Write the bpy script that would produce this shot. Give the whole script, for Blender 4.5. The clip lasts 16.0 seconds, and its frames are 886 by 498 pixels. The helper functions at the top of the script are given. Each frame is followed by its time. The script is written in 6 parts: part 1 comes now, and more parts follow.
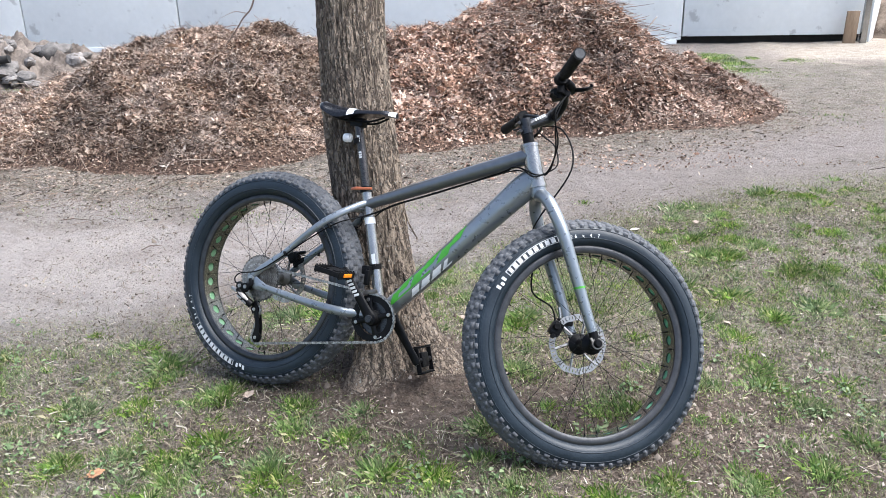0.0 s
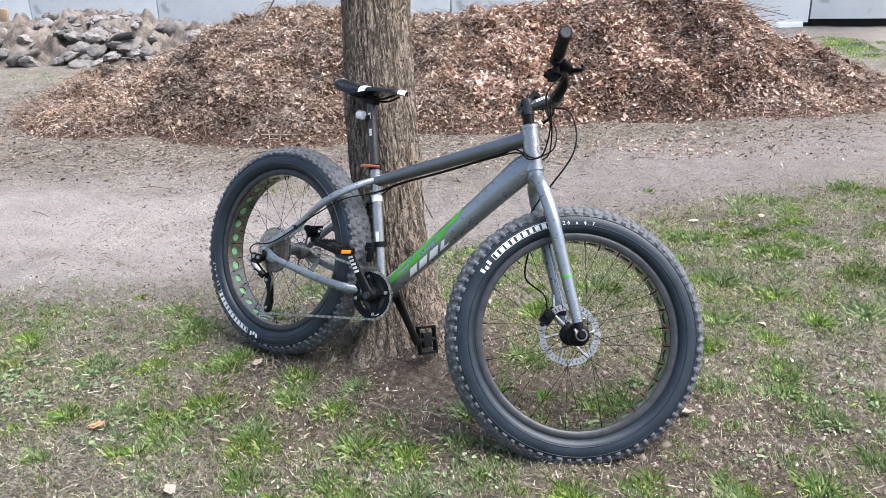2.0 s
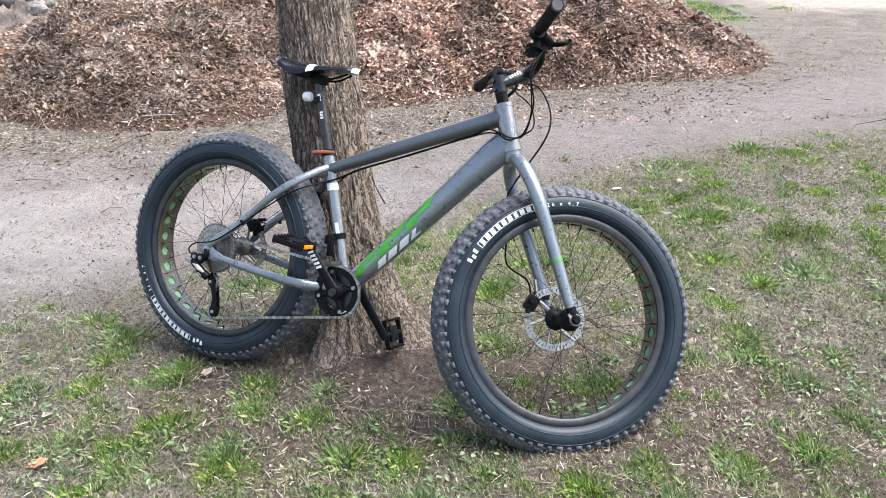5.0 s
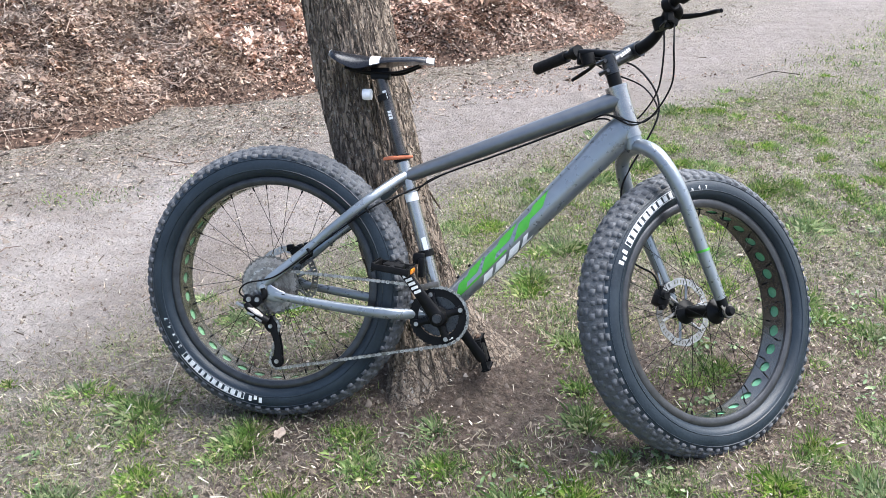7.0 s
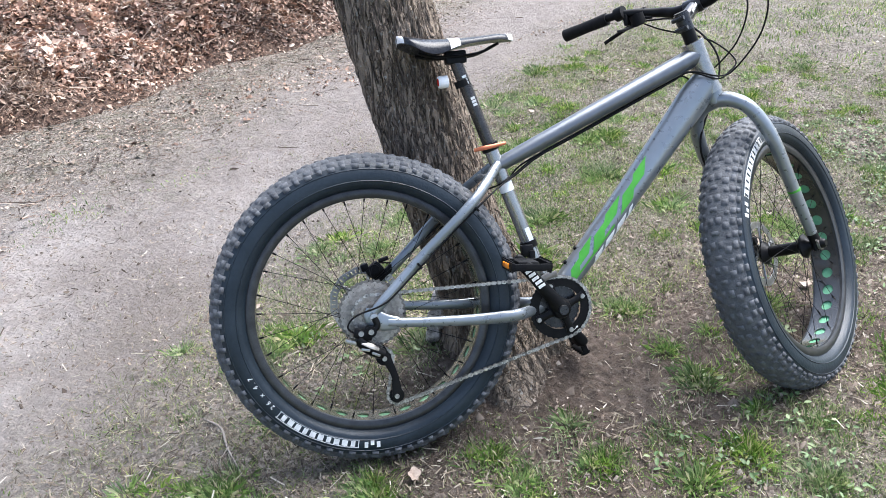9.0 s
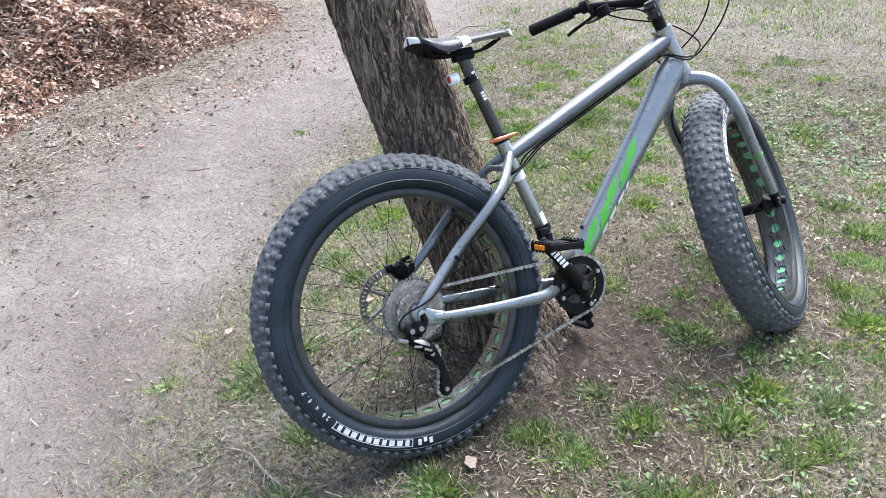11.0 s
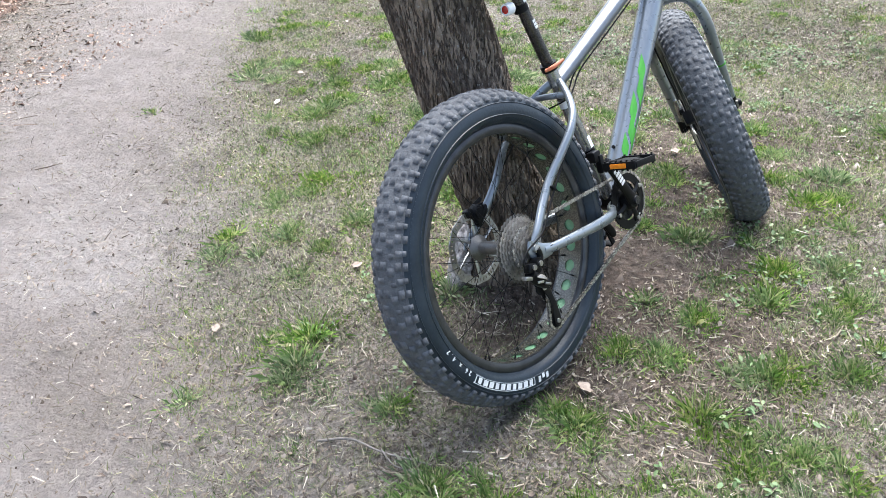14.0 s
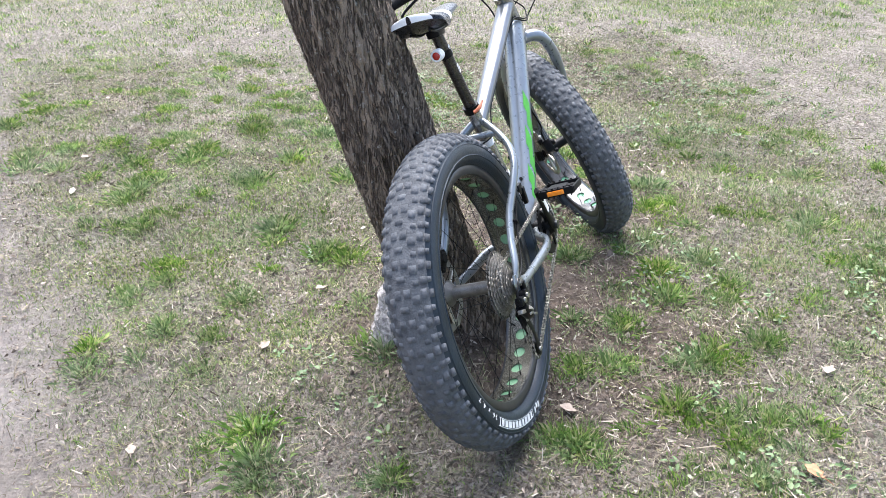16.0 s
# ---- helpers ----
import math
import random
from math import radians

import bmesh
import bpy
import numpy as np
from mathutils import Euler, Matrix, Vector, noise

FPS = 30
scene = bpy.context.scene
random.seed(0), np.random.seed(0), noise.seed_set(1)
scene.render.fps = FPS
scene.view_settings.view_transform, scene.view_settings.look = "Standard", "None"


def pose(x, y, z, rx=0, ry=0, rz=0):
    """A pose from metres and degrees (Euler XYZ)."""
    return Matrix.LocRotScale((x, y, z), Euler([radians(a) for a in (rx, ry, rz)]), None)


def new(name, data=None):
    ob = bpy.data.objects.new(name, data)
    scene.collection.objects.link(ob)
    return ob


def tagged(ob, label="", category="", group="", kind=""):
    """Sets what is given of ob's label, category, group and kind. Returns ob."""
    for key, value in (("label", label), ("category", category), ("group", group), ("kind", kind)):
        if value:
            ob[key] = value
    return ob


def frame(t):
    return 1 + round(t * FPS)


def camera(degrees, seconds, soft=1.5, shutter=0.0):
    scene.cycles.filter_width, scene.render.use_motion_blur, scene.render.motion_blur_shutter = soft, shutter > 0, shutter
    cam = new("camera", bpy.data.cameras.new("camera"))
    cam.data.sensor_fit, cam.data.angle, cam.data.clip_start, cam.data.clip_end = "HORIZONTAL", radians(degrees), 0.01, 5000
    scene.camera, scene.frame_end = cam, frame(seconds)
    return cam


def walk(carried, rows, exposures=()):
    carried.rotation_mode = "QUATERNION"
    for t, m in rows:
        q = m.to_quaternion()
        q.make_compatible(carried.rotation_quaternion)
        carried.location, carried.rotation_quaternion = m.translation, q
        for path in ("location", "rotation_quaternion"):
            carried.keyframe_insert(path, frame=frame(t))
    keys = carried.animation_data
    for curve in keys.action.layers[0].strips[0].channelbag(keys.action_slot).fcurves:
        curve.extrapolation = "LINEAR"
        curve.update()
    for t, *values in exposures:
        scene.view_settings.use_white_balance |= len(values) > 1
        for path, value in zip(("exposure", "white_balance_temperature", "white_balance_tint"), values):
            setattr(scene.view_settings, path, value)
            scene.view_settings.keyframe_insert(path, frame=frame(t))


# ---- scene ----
cam = camera(58.1, 16.0, soft=0.5)
METRES, EYE, TILT, LEAN, TURN = 4.81, 1.376, 0.0, 0.0, 0.0
ROWS = [
    (0.0, 0.0, 0.0, 0.0, -0.48, -20.18, 1.3),
    (0.5, 0.0051, -0.0149, 0.0006, -1.61, -20.83, 0.8),
    (1.0, 0.0255, -0.0097, 0.0007, 2.78, -19.87, 1.6),
    (1.5, 0.0633, 0.0062, -0.0017, 7.82, -19.33, 1.29),
    (2.0, 0.0789, 0.01, -0.0046, 8.66, -21.22, 1.71),
    (2.5, 0.0828, 0.0115, -0.0053, 8.41, -22.29, 2.38),
    (3.0, 0.0859, 0.0134, -0.0055, 8.11, -22.33, 2.72),
    (3.5, 0.086, 0.017, -0.0052, 8.05, -22.4, 2.92),
    (4.0, 0.0732, 0.0195, -0.0046, 6.49, -22.36, 1.93),
    (6.5, -0.117, 0.0968, -0.0003, -15.41, -26.15, 1.71),
    (7.0, -0.1539, 0.1256, -0.0055, -17.94, -25.71, 1.62),
    (7.5, -0.1924, 0.159, -0.0049, -21.68, -26.77, 1.92),
    (8.0, -0.2472, 0.1812, -0.0041, -28.34, -27.61, 1.79),
    (8.5, -0.2815, 0.2003, -0.0013, -34.49, -27.82, 1.64),
    (9.0, -0.3011, 0.246, -0.0057, -39.09, -28.05, 3.0),
    (11.5, -0.3863, 0.3097, -0.0038, -53.54, -28.01, 2.93),
    (12.0, -0.3884, 0.3227, -0.0056, -53.6, -28.63, 2.54),
    (12.5, -0.3825, 0.36, -0.0132, -57.82, -29.47, 1.31),
    (13.0, -0.3898, 0.3975, -0.0122, -63.49, -30.89, 1.1),
    (13.5, -0.4245, 0.4348, -0.0165, -70.19, -31.29, 1.42),
    (14.0, -0.4527, 0.4699, -0.013, -74.76, -31.34, 2.21),
    (14.5, -0.4416, 0.5139, -0.0223, -81.19, -30.55, 0.8),
    (15.0, -0.442, 0.549, -0.0201, -86.93, -32.16, 0.38),
    (15.5, -0.4483, 0.5849, -0.0219, -93.85, -31.44, 0.32),
    (16.0, -0.4554, 0.5984, -0.0176, -98.13, -27.8, 0.96),
]
walk(cam, [(t, pose(0, 0, EYE, TILT, LEAN, TURN) @ pose(METRES * x, METRES * y, METRES * z, 90 + pitch, roll, yaw)) for t, x, y, z, yaw, pitch, roll in ROWS], exposures=((0.0, 1.5, 6190, 10), (3.5, 1.54, 6300, 11), (6.5, 1.72, 6170, 10), (9.0, 1.76, 6140, 10), (12.5, 1.88, 6150, 10), (14.5, 1.92, 6190, 8), (16.0, 2.02, 6190, 11)))

# ---- light ----
world = bpy.data.worlds.new("overcast_sky")
scene.world = world
world.use_nodes = True
wn, wl = world.node_tree.nodes, world.node_tree.links
sky = wn.new("ShaderNodeTexSky")
sky.sky_type, sky.sun_disc = "NISHITA", False
sky.sun_elevation, sky.sun_rotation = radians(61), radians(88)
sky.dust_density, sky.air_density = 4.0, 1.0
pale = wn.new("ShaderNodeHueSaturation")
pale.inputs["Saturation"].default_value = 0.9
wl.new(sky.outputs[0], pale.inputs["Color"])
wl.new(pale.outputs[0], wn["Background"].inputs["Color"])
wn["Background"].inputs["Strength"].default_value = 0.12

lamp = bpy.data.lights.new("sun", "SUN")
lamp.energy, lamp.angle, lamp.color = 2.6, radians(60), (0.97, 0.985, 1.0)
sun = new("sun", lamp)
sun.matrix_world = pose(0, 0, 8, 29, 0, 92)


# ---- materials ----
def mat(name, c1, c2, scale=20.0, rough=(0.6, 0.9), metal=0.0, bump=0.0, bump_scale=60.0, stretch=(1, 1, 1), fine=0.35, vary=0.0, island=0.0, coat=0.0, spec=0.5, sharp=0.15):
    """A surface of two colours mixed by coarse and fine noise, with bump and roughness of its own."""
    m = bpy.data.materials.new(name)
    m.use_nodes = True
    n, l = m.node_tree.nodes, m.node_tree.links
    b = n["Principled BSDF"]
    tc = n.new("ShaderNodeTexCoord")
    mp = n.new("ShaderNodeMapping")
    mp.inputs["Scale"].default_value = stretch
    l.new(tc.outputs["Object"], mp.inputs["Vector"])
    a = n.new("ShaderNodeTexNoise")
    a.inputs["Scale"].default_value, a.inputs["Detail"].default_value = scale, 6
    f = n.new("ShaderNodeTexNoise")
    f.inputs["Scale"].default_value, f.inputs["Detail"].default_value = scale * 9, 4
    for k in (a, f):
        l.new(mp.outputs[0], k.inputs["Vector"])
    s = n.new("ShaderNodeMix")
    s.inputs["Factor"].default_value = fine
    l.new(a.outputs["Fac"], s.inputs[2])
    l.new(f.outputs["Fac"], s.inputs[3])
    r = n.new("ShaderNodeMapRange")
    r.inputs["From Min"].default_value, r.inputs["From Max"].default_value = 0.5 - sharp, 0.5 + sharp
    l.new(s.outputs[0], r.inputs["Value"])
    c = n.new("ShaderNodeMix")
    c.data_type = "RGBA"
    l.new(r.outputs[0], c.inputs[0])
    c.inputs[6].default_value, c.inputs[7].default_value = (*c1, 1), (*c2, 1)
    out = c.outputs[2]
    if vary or island:
        o = n.new("ShaderNodeObjectInfo" if vary else "ShaderNodeNewGeometry")
        h = n.new("ShaderNodeHueSaturation")
        v = n.new("ShaderNodeMapRange")
        k = vary or island
        v.inputs["To Min"].default_value, v.inputs["To Max"].default_value = 1 - k, 1 + k
        l.new(o.outputs["Random" if vary else "Random Per Island"], v.inputs["Value"])
        l.new(v.outputs[0], h.inputs["Value"])
        l.new(out, h.inputs["Color"])
        out = h.outputs[0]
    l.new(out, b.inputs["Base Color"])
    q = n.new("ShaderNodeMapRange")
    q.inputs["To Min"].default_value, q.inputs["To Max"].default_value = rough
    l.new(f.outputs["Fac"], q.inputs["Value"])
    l.new(q.outputs[0], b.inputs["Roughness"])
    b.inputs["Metallic"].default_value = metal
    b.inputs["Coat Weight"].default_value = coat
    b.inputs["Specular IOR Level"].default_value = spec
    if bump:
        t = n.new("ShaderNodeTexNoise")
        t.inputs["Scale"].default_value, t.inputs["Detail"].default_value = bump_scale, 7
        l.new(mp.outputs[0], t.inputs["Vector"])
        u = n.new("ShaderNodeBump")
        u.inputs["Strength"].default_value, u.inputs["Distance"].default_value = bump, 0.01
        l.new(t.outputs["Fac"], u.inputs["Height"])
        l.new(u.outputs[0], b.inputs["Normal"])
    return m


def palette(name, stops, rough=0.8, spec=0.3, scale=8.0, mottle=0.3, grey=0.0, thin=0.0):
    """Loose bits: each island takes a colour of its own from the stops, shaded by a little noise."""
    m = bpy.data.materials.new(name)
    m.use_nodes = True
    n, l = m.node_tree.nodes, m.node_tree.links
    b = n["Principled BSDF"]
    g = n.new("ShaderNodeNewGeometry")
    r = n.new("ShaderNodeValToRGB")
    while len(r.color_ramp.elements) < len(stops):
        r.color_ramp.elements.new(0.5)
    for e, (at, c) in zip(r.color_ramp.elements, stops):
        e.position, e.color = at, (*c, 1)
    l.new(g.outputs["Random Per Island"], r.inputs[0])
    tc = n.new("ShaderNodeTexCoord")
    t = n.new("ShaderNodeTexNoise")
    t.inputs["Scale"].default_value = scale
    l.new(tc.outputs["Object"], t.inputs["Vector"])
    v = n.new("ShaderNodeMapRange")
    v.inputs["From Min"].default_value, v.inputs["From Max"].default_value = 0.3, 0.7
    v.inputs["To Min"].default_value, v.inputs["To Max"].default_value = 1 - mottle, 1 + mottle
    t.inputs["Detail"].default_value = 4
    l.new(t.outputs["Fac"], v.inputs["Value"])
    h = n.new("ShaderNodeHueSaturation")
    if grey:
        t2 = n.new("ShaderNodeTexNoise")
        t2.inputs["Scale"].default_value, t2.inputs["Detail"].default_value = scale * 1.7, 5
        l.new(tc.outputs["Object"], t2.inputs["Vector"])
        v2 = n.new("ShaderNodeMapRange")
        v2.inputs["From Min"].default_value, v2.inputs["From Max"].default_value = 0.38, 0.62
        v2.inputs["To Min"].default_value, v2.inputs["To Max"].default_value = 1 + 0.4 * grey, 1 - grey
        l.new(t2.outputs["Fac"], v2.inputs["Value"])
        l.new(v2.outputs[0], h.inputs["Saturation"])
    l.new(r.outputs[0], h.inputs["Color"])
    l.new(v.outputs[0], h.inputs["Value"])
    l.new(h.outputs[0], b.inputs["Base Color"])
    b.inputs["Roughness"].default_value, b.inputs["Specular IOR Level"].default_value = rough, spec
    if thin:
        # thin green tissue lets part of the light through
        tr, mx = n.new("ShaderNodeBsdfTranslucent"), n.new("ShaderNodeMixShader")
        l.new(h.outputs[0], tr.inputs["Color"])
        mx.inputs[0].default_value = thin
        l.new(b.outputs[0], mx.inputs[1])
        l.new(tr.outputs[0], mx.inputs[2])
        l.new(mx.outputs[0], n["Material Output"].inputs["Surface"])
    return m


RUBBER = mat("tyre_rubber", (0.0095, 0.0152, 0.0215), (0.019, 0.0275, 0.0365), 14, (0.3, 0.46), bump=0.1, bump_scale=160, spec=0.3)
DUSTY = mat("dusty_tread_rubber", (0.062, 0.064, 0.068), (0.122, 0.125, 0.131), 40, (0.7, 0.95), bump=0.3, bump_scale=220, spec=0.3)
KNOB = mat("tread_rubber", (0.057, 0.06, 0.066), (0.118, 0.122, 0.13), 45, (0.65, 0.92), bump=0.2, bump_scale=200, island=0.15, spec=0.3)
LETTER = mat("white_rubber_print", (0.55, 0.55, 0.54), (0.75, 0.75, 0.74), 60, (0.5, 0.8))
RIM = mat("gloss_black_rim", (0.05, 0.049, 0.047), (0.085, 0.083, 0.078), 30, (0.16, 0.3), metal=0.5, spec=0.8, coat=0.4)
LIP = mat("gloss_black_rim_flange", (0.028, 0.029, 0.031), (0.055, 0.056, 0.058), 40, (0.26, 0.38), metal=0.5, spec=0.5)
# rear rim and tape: same as the front, with reflected light painted in
LITRIM = mat("dusty_bronze_rim", (0.085, 0.08, 0.062), (0.16, 0.15, 0.115), 30, (0.2, 0.34), metal=0.5, spec=0.7, coat=0.3)
LITTAPE = mat("pale_dusty_rim_tape", (0.15, 0.35, 0.17), (0.28, 0.46, 0.27), 30, (0.5, 0.7))
TAPE = mat("green_rim_tape", (0.10, 0.34, 0.17), (0.2, 0.46, 0.28), 30, (0.5, 0.7))
PAINT = mat("graphite_frame_paint", (0.2, 0.222, 0.24), (0.255, 0.28, 0.3), 6, (0.24, 0.33), metal=0.6, coat=0.2)
DARKPAINT = mat("dark_frame_paint", (0.12, 0.13, 0.142), (0.16, 0.172, 0.187), 6, (0.27, 0.38), metal=0.7, coat=0.2)
SILVER = mat("silver_frame_paint", (0.25, 0.25, 0.245), (0.34, 0.34, 0.33), 8, (0.2, 0.28), metal=0.8, coat=0.2)
GREEN = mat("green_decal", (0.05, 0.28, 0.025), (0.078, 0.36, 0.035), 10, (0.35, 0.5))
WHITE = mat("white_decal", (0.74, 0.74, 0.74), (0.86, 0.86, 0.86), 30, (0.4, 0.6))
BLACK = mat("black_anodised_alloy", (0.003, 0.003, 0.004), (0.008, 0.008, 0.008), 40, (0.3, 0.5), metal=0.1, spec=0.14)
PLASTIC = mat("black_plastic", (0.003, 0.003, 0.004), (0.008, 0.008, 0.008), 50, (0.45, 0.65), bump=0.1, bump_scale=300, spec=0.12)
GRIP = mat("black_grip_rubber", (0.005, 0.005, 0.006), (0.012, 0.012, 0.012), 50, (0.6, 0.8), bump=0.2, bump_scale=400, spec=0.15)
STEEL = mat("steel", (0.3, 0.29, 0.275), (0.48, 0.47, 0.45), 60, (0.25, 0.45), metal=0.95)
COG = mat("worn_cog_steel", (0.19, 0.172, 0.152), (0.34, 0.318, 0.288), 60, (0.35, 0.55), metal=0.8, vary=0.4)
CHAIN = mat("chain_steel", (0.2, 0.19, 0.175), (0.46, 0.44, 0.41), 90, (0.3, 0.5), metal=0.9, island=0.5)
LEATHER = mat("saddle_cover", (0.005, 0.006, 0.009), (0.011, 0.012, 0.016), 30, (0.22, 0.34), bump=0.04, bump_scale=400, spec=0.3)
HUB = mat("dusty_hub_alloy", (0.1, 0.096, 0.09), (0.19, 0.183, 0.172), 40, (0.35, 0.55), metal=0.6)
ORANGE = mat("orange_reflector", (0.75, 0.2, 0.01), (0.9, 0.3, 0.02), 80, (0.15, 0.3))
POST = mat("black_anodised_post", (0.045, 0.042, 0.04), (0.075, 0.07, 0.067), 30, (0.22, 0.34), metal=0.8)
STEM = mat("dark_stem_alloy", (0.03, 0.031, 0.034), (0.06, 0.062, 0.066), 30, (0.22, 0.36), metal=0.7)
RUST = mat("orange_red_anodised_clamp", (0.36, 0.1, 0.045), (0.46, 0.15, 0.07), 40, (0.3, 0.45), metal=0.4)
BROWN = mat("dirty_reflector", (0.06, 0.035, 0.02), (0.13, 0.075, 0.04), 80, (0.5, 0.8))
TANLEAF = mat("tan_leaf", (0.24, 0.115, 0.055), (0.37, 0.19, 0.1), 60, (0.7, 0.9), bump=0.4, bump_scale=90)
PALELEAF = mat("bleached_leaf", (0.2, 0.15, 0.115), (0.33, 0.265, 0.21), 60, (0.7, 0.9), bump=0.4, bump_scale=90)
PALESTICK = mat("weathered_stick", (0.13, 0.112, 0.094), (0.26, 0.23, 0.2), 50, (0.8, 1.0), bump=0.6, bump_scale=120)
RED = mat("red_lens", (0.35, 0.02, 0.015), (0.45, 0.03, 0.02), 80, (0.1, 0.2))


def bark_material():
    """Grey-brown bark: wavy upright ridges with narrow cracks, flecked with pale lichen."""
    m = mat("bark", (0.168, 0.132, 0.1), (0.275, 0.22, 0.17), 75, (0.85, 1.0), stretch=(1, 1, 0.28), fine=0.5, spec=0.2, sharp=0.13)
    n, l = m.node_tree.nodes, m.node_tree.links
    b = n["Principled BSDF"]
    tc = n.new("ShaderNodeTexCoord")
    lines = []
    for scale, squash, wavy in ((30, 0.06, 0.6), (64, 0.12, 0.9)):
        mp = n.new("ShaderNodeMapping")
        mp.inputs["Scale"].default_value = (1, 1, squash)
        l.new(tc.outputs["Object"], mp.inputs["Vector"])
        t = n.new("ShaderNodeTexNoise")
        t.inputs["Scale"].default_value, t.inputs["Detail"].default_value, t.inputs["Distortion"].default_value = scale, 3, wavy
        l.new(mp.outputs[0], t.inputs["Vector"])
        s = n.new("ShaderNodeMath")
        s.operation = "SUBTRACT"
        l.new(t.outputs["Fac"], s.inputs[0])
        s.inputs[1].default_value = 0.5
        a = n.new("ShaderNodeMath")
        a.operation = "ABSOLUTE"
        l.new(s.outputs[0], a.inputs[0])
        r = n.new("ShaderNodeMapRange")
        r.inputs["From Max"].default_value = 0.05
        l.new(a.outputs[0], r.inputs["Value"])
        lines.append(r.outputs[0])
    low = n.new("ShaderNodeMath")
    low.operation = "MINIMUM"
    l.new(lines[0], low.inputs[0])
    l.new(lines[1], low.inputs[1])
    grain = n.new("ShaderNodeTexNoise")
    grain.inputs["Scale"].default_value, grain.inputs["Detail"].default_value = 150, 6
    l.new(tc.outputs["Object"], grain.inputs["Vector"])
    sum_ = n.new("ShaderNodeMath")
    sum_.operation = "MULTIPLY_ADD"
    l.new(grain.outputs["Fac"], sum_.inputs[0])
    sum_.inputs[1].default_value = 0.6
    l.new(low.outputs[0], sum_.inputs[2])
    u = n.new("ShaderNodeBump")
    u.inputs["Strength"].default_value, u.inputs["Distance"].default_value = 1.0, 0.008
    l.new(sum_.outputs[0], u.inputs["Height"])
    l.new(u.outputs[0], b.inputs["Normal"])
    # cracks darkened in colour for their shade, pale lichen flecks on the ridges
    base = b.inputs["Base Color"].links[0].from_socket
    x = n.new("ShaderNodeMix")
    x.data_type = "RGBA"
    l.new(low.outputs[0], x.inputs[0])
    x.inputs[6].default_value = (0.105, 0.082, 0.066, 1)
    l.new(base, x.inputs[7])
    fleck = n.new("ShaderNodeTexNoise")
    fleck.inputs["Scale"].default_value, fleck.inputs["Detail"].default_value = 95, 3
    l.new(tc.outputs["Object"], fleck.inputs["Vector"])
    fr = n.new("ShaderNodeMapRange")
    fr.inputs["From Min"].default_value, fr.inputs["From Max"].default_value, fr.inputs["To Max"].default_value = 0.635, 0.69, 0.7
    l.new(fleck.outputs["Fac"], fr.inputs["Value"])
    y = n.new("ShaderNodeMix")
    y.data_type = "RGBA"
    l.new(fr.outputs[0], y.inputs[0])
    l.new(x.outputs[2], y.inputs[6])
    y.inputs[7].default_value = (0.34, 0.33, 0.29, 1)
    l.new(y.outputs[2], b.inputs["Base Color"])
    return m


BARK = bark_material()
WALLPAINT = mat("pale_grey_wall_paint", (0.68, 0.705, 0.7), (0.76, 0.785, 0.78), 1.3, (0.7, 0.9), bump=0.1, bump_scale=30, vary=0.03)


def smudge(m):
    """Scattered dark smears and scuffs on the painted panels."""
    n, l = m.node_tree.nodes, m.node_tree.links
    b = n["Principled BSDF"]
    tc = n.new("ShaderNodeTexCoord")
    t = n.new("ShaderNodeTexNoise")
    t.inputs["Scale"].default_value, t.inputs["Detail"].default_value = 4.5, 4
    l.new(tc.outputs["Object"], t.inputs["Vector"])
    r = n.new("ShaderNodeMapRange")
    r.inputs["From Min"].default_value, r.inputs["From Max"].default_value, r.inputs["To Max"].default_value = 0.64, 0.72, 0.5
    l.new(t.outputs["Fac"], r.inputs["Value"])
    x = n.new("ShaderNodeMix")
    x.data_type = "RGBA"
    l.new(r.outputs[0], x.inputs[0])
    l.new(b.inputs["Base Color"].links[0].from_socket, x.inputs[6])
    x.inputs[7].default_value = (0.27, 0.27, 0.265, 1)
    l.new(x.outputs[2], b.inputs["Base Color"])


smudge(WALLPAINT)
DARK = mat("dark_void", (0.015, 0.014, 0.013), (0.03, 0.028, 0.026), 10, (0.9, 1.0))
WOOD = mat("raw_wood", (0.22, 0.15, 0.095), (0.34, 0.245, 0.16), 12, (0.7, 0.9), bump=0.3, stretch=(1, 1, 0.1))
LEAF = palette("dead_leaf", ((0.0, (0.075, 0.0443, 0.0321)), (0.2, (0.22, 0.136, 0.0944)), (0.5, (0.375, 0.258, 0.184)), (0.8, (0.455, 0.347, 0.265)), (0.97, (0.51, 0.413, 0.325)), (1.0, (0.62, 0.542, 0.448))), 0.75, 0.35, 1.6, 0.45, 0.12)
RUSSET = palette("russet_dead_leaf", ((0.0, (0.085, 0.0443, 0.0311)), (0.22, (0.25, 0.143, 0.0982)), (0.5, (0.42, 0.266, 0.189)), (0.8, (0.53, 0.374, 0.283)), (0.97, (0.6, 0.482, 0.387)), (1.0, (0.7, 0.61, 0.51))), 0.7, 0.35, 1.6, 0.4, 0.1)
MULCH = mat("leaf_mulch", (0.018, 0.011, 0.008), (0.14, 0.09, 0.066), 45, (0.85, 1.0), bump=1.0, bump_scale=70, spec=0.2, sharp=0.09)
TWIG = palette("dry_twig", ((0.0, (0.07, 0.0463, 0.0349)), (0.5, (0.21, 0.146, 0.108)), (0.85, (0.32, 0.241, 0.189)), (1.0, (0.45, 0.369, 0.293))), 0.85, 0.3, 1.6, 0.45, 0.2)
GRASS = palette("grass_blade", ((0.0, (0.05, 0.1, 0.022)), (0.35, (0.135, 0.23, 0.052)), (0.7, (0.25, 0.355, 0.095)), (0.9, (0.4, 0.41, 0.17)), (1.0, (0.5, 0.445, 0.29))), 0.6, 0.25, 2.6, 0.35, 0.3, 0.3)
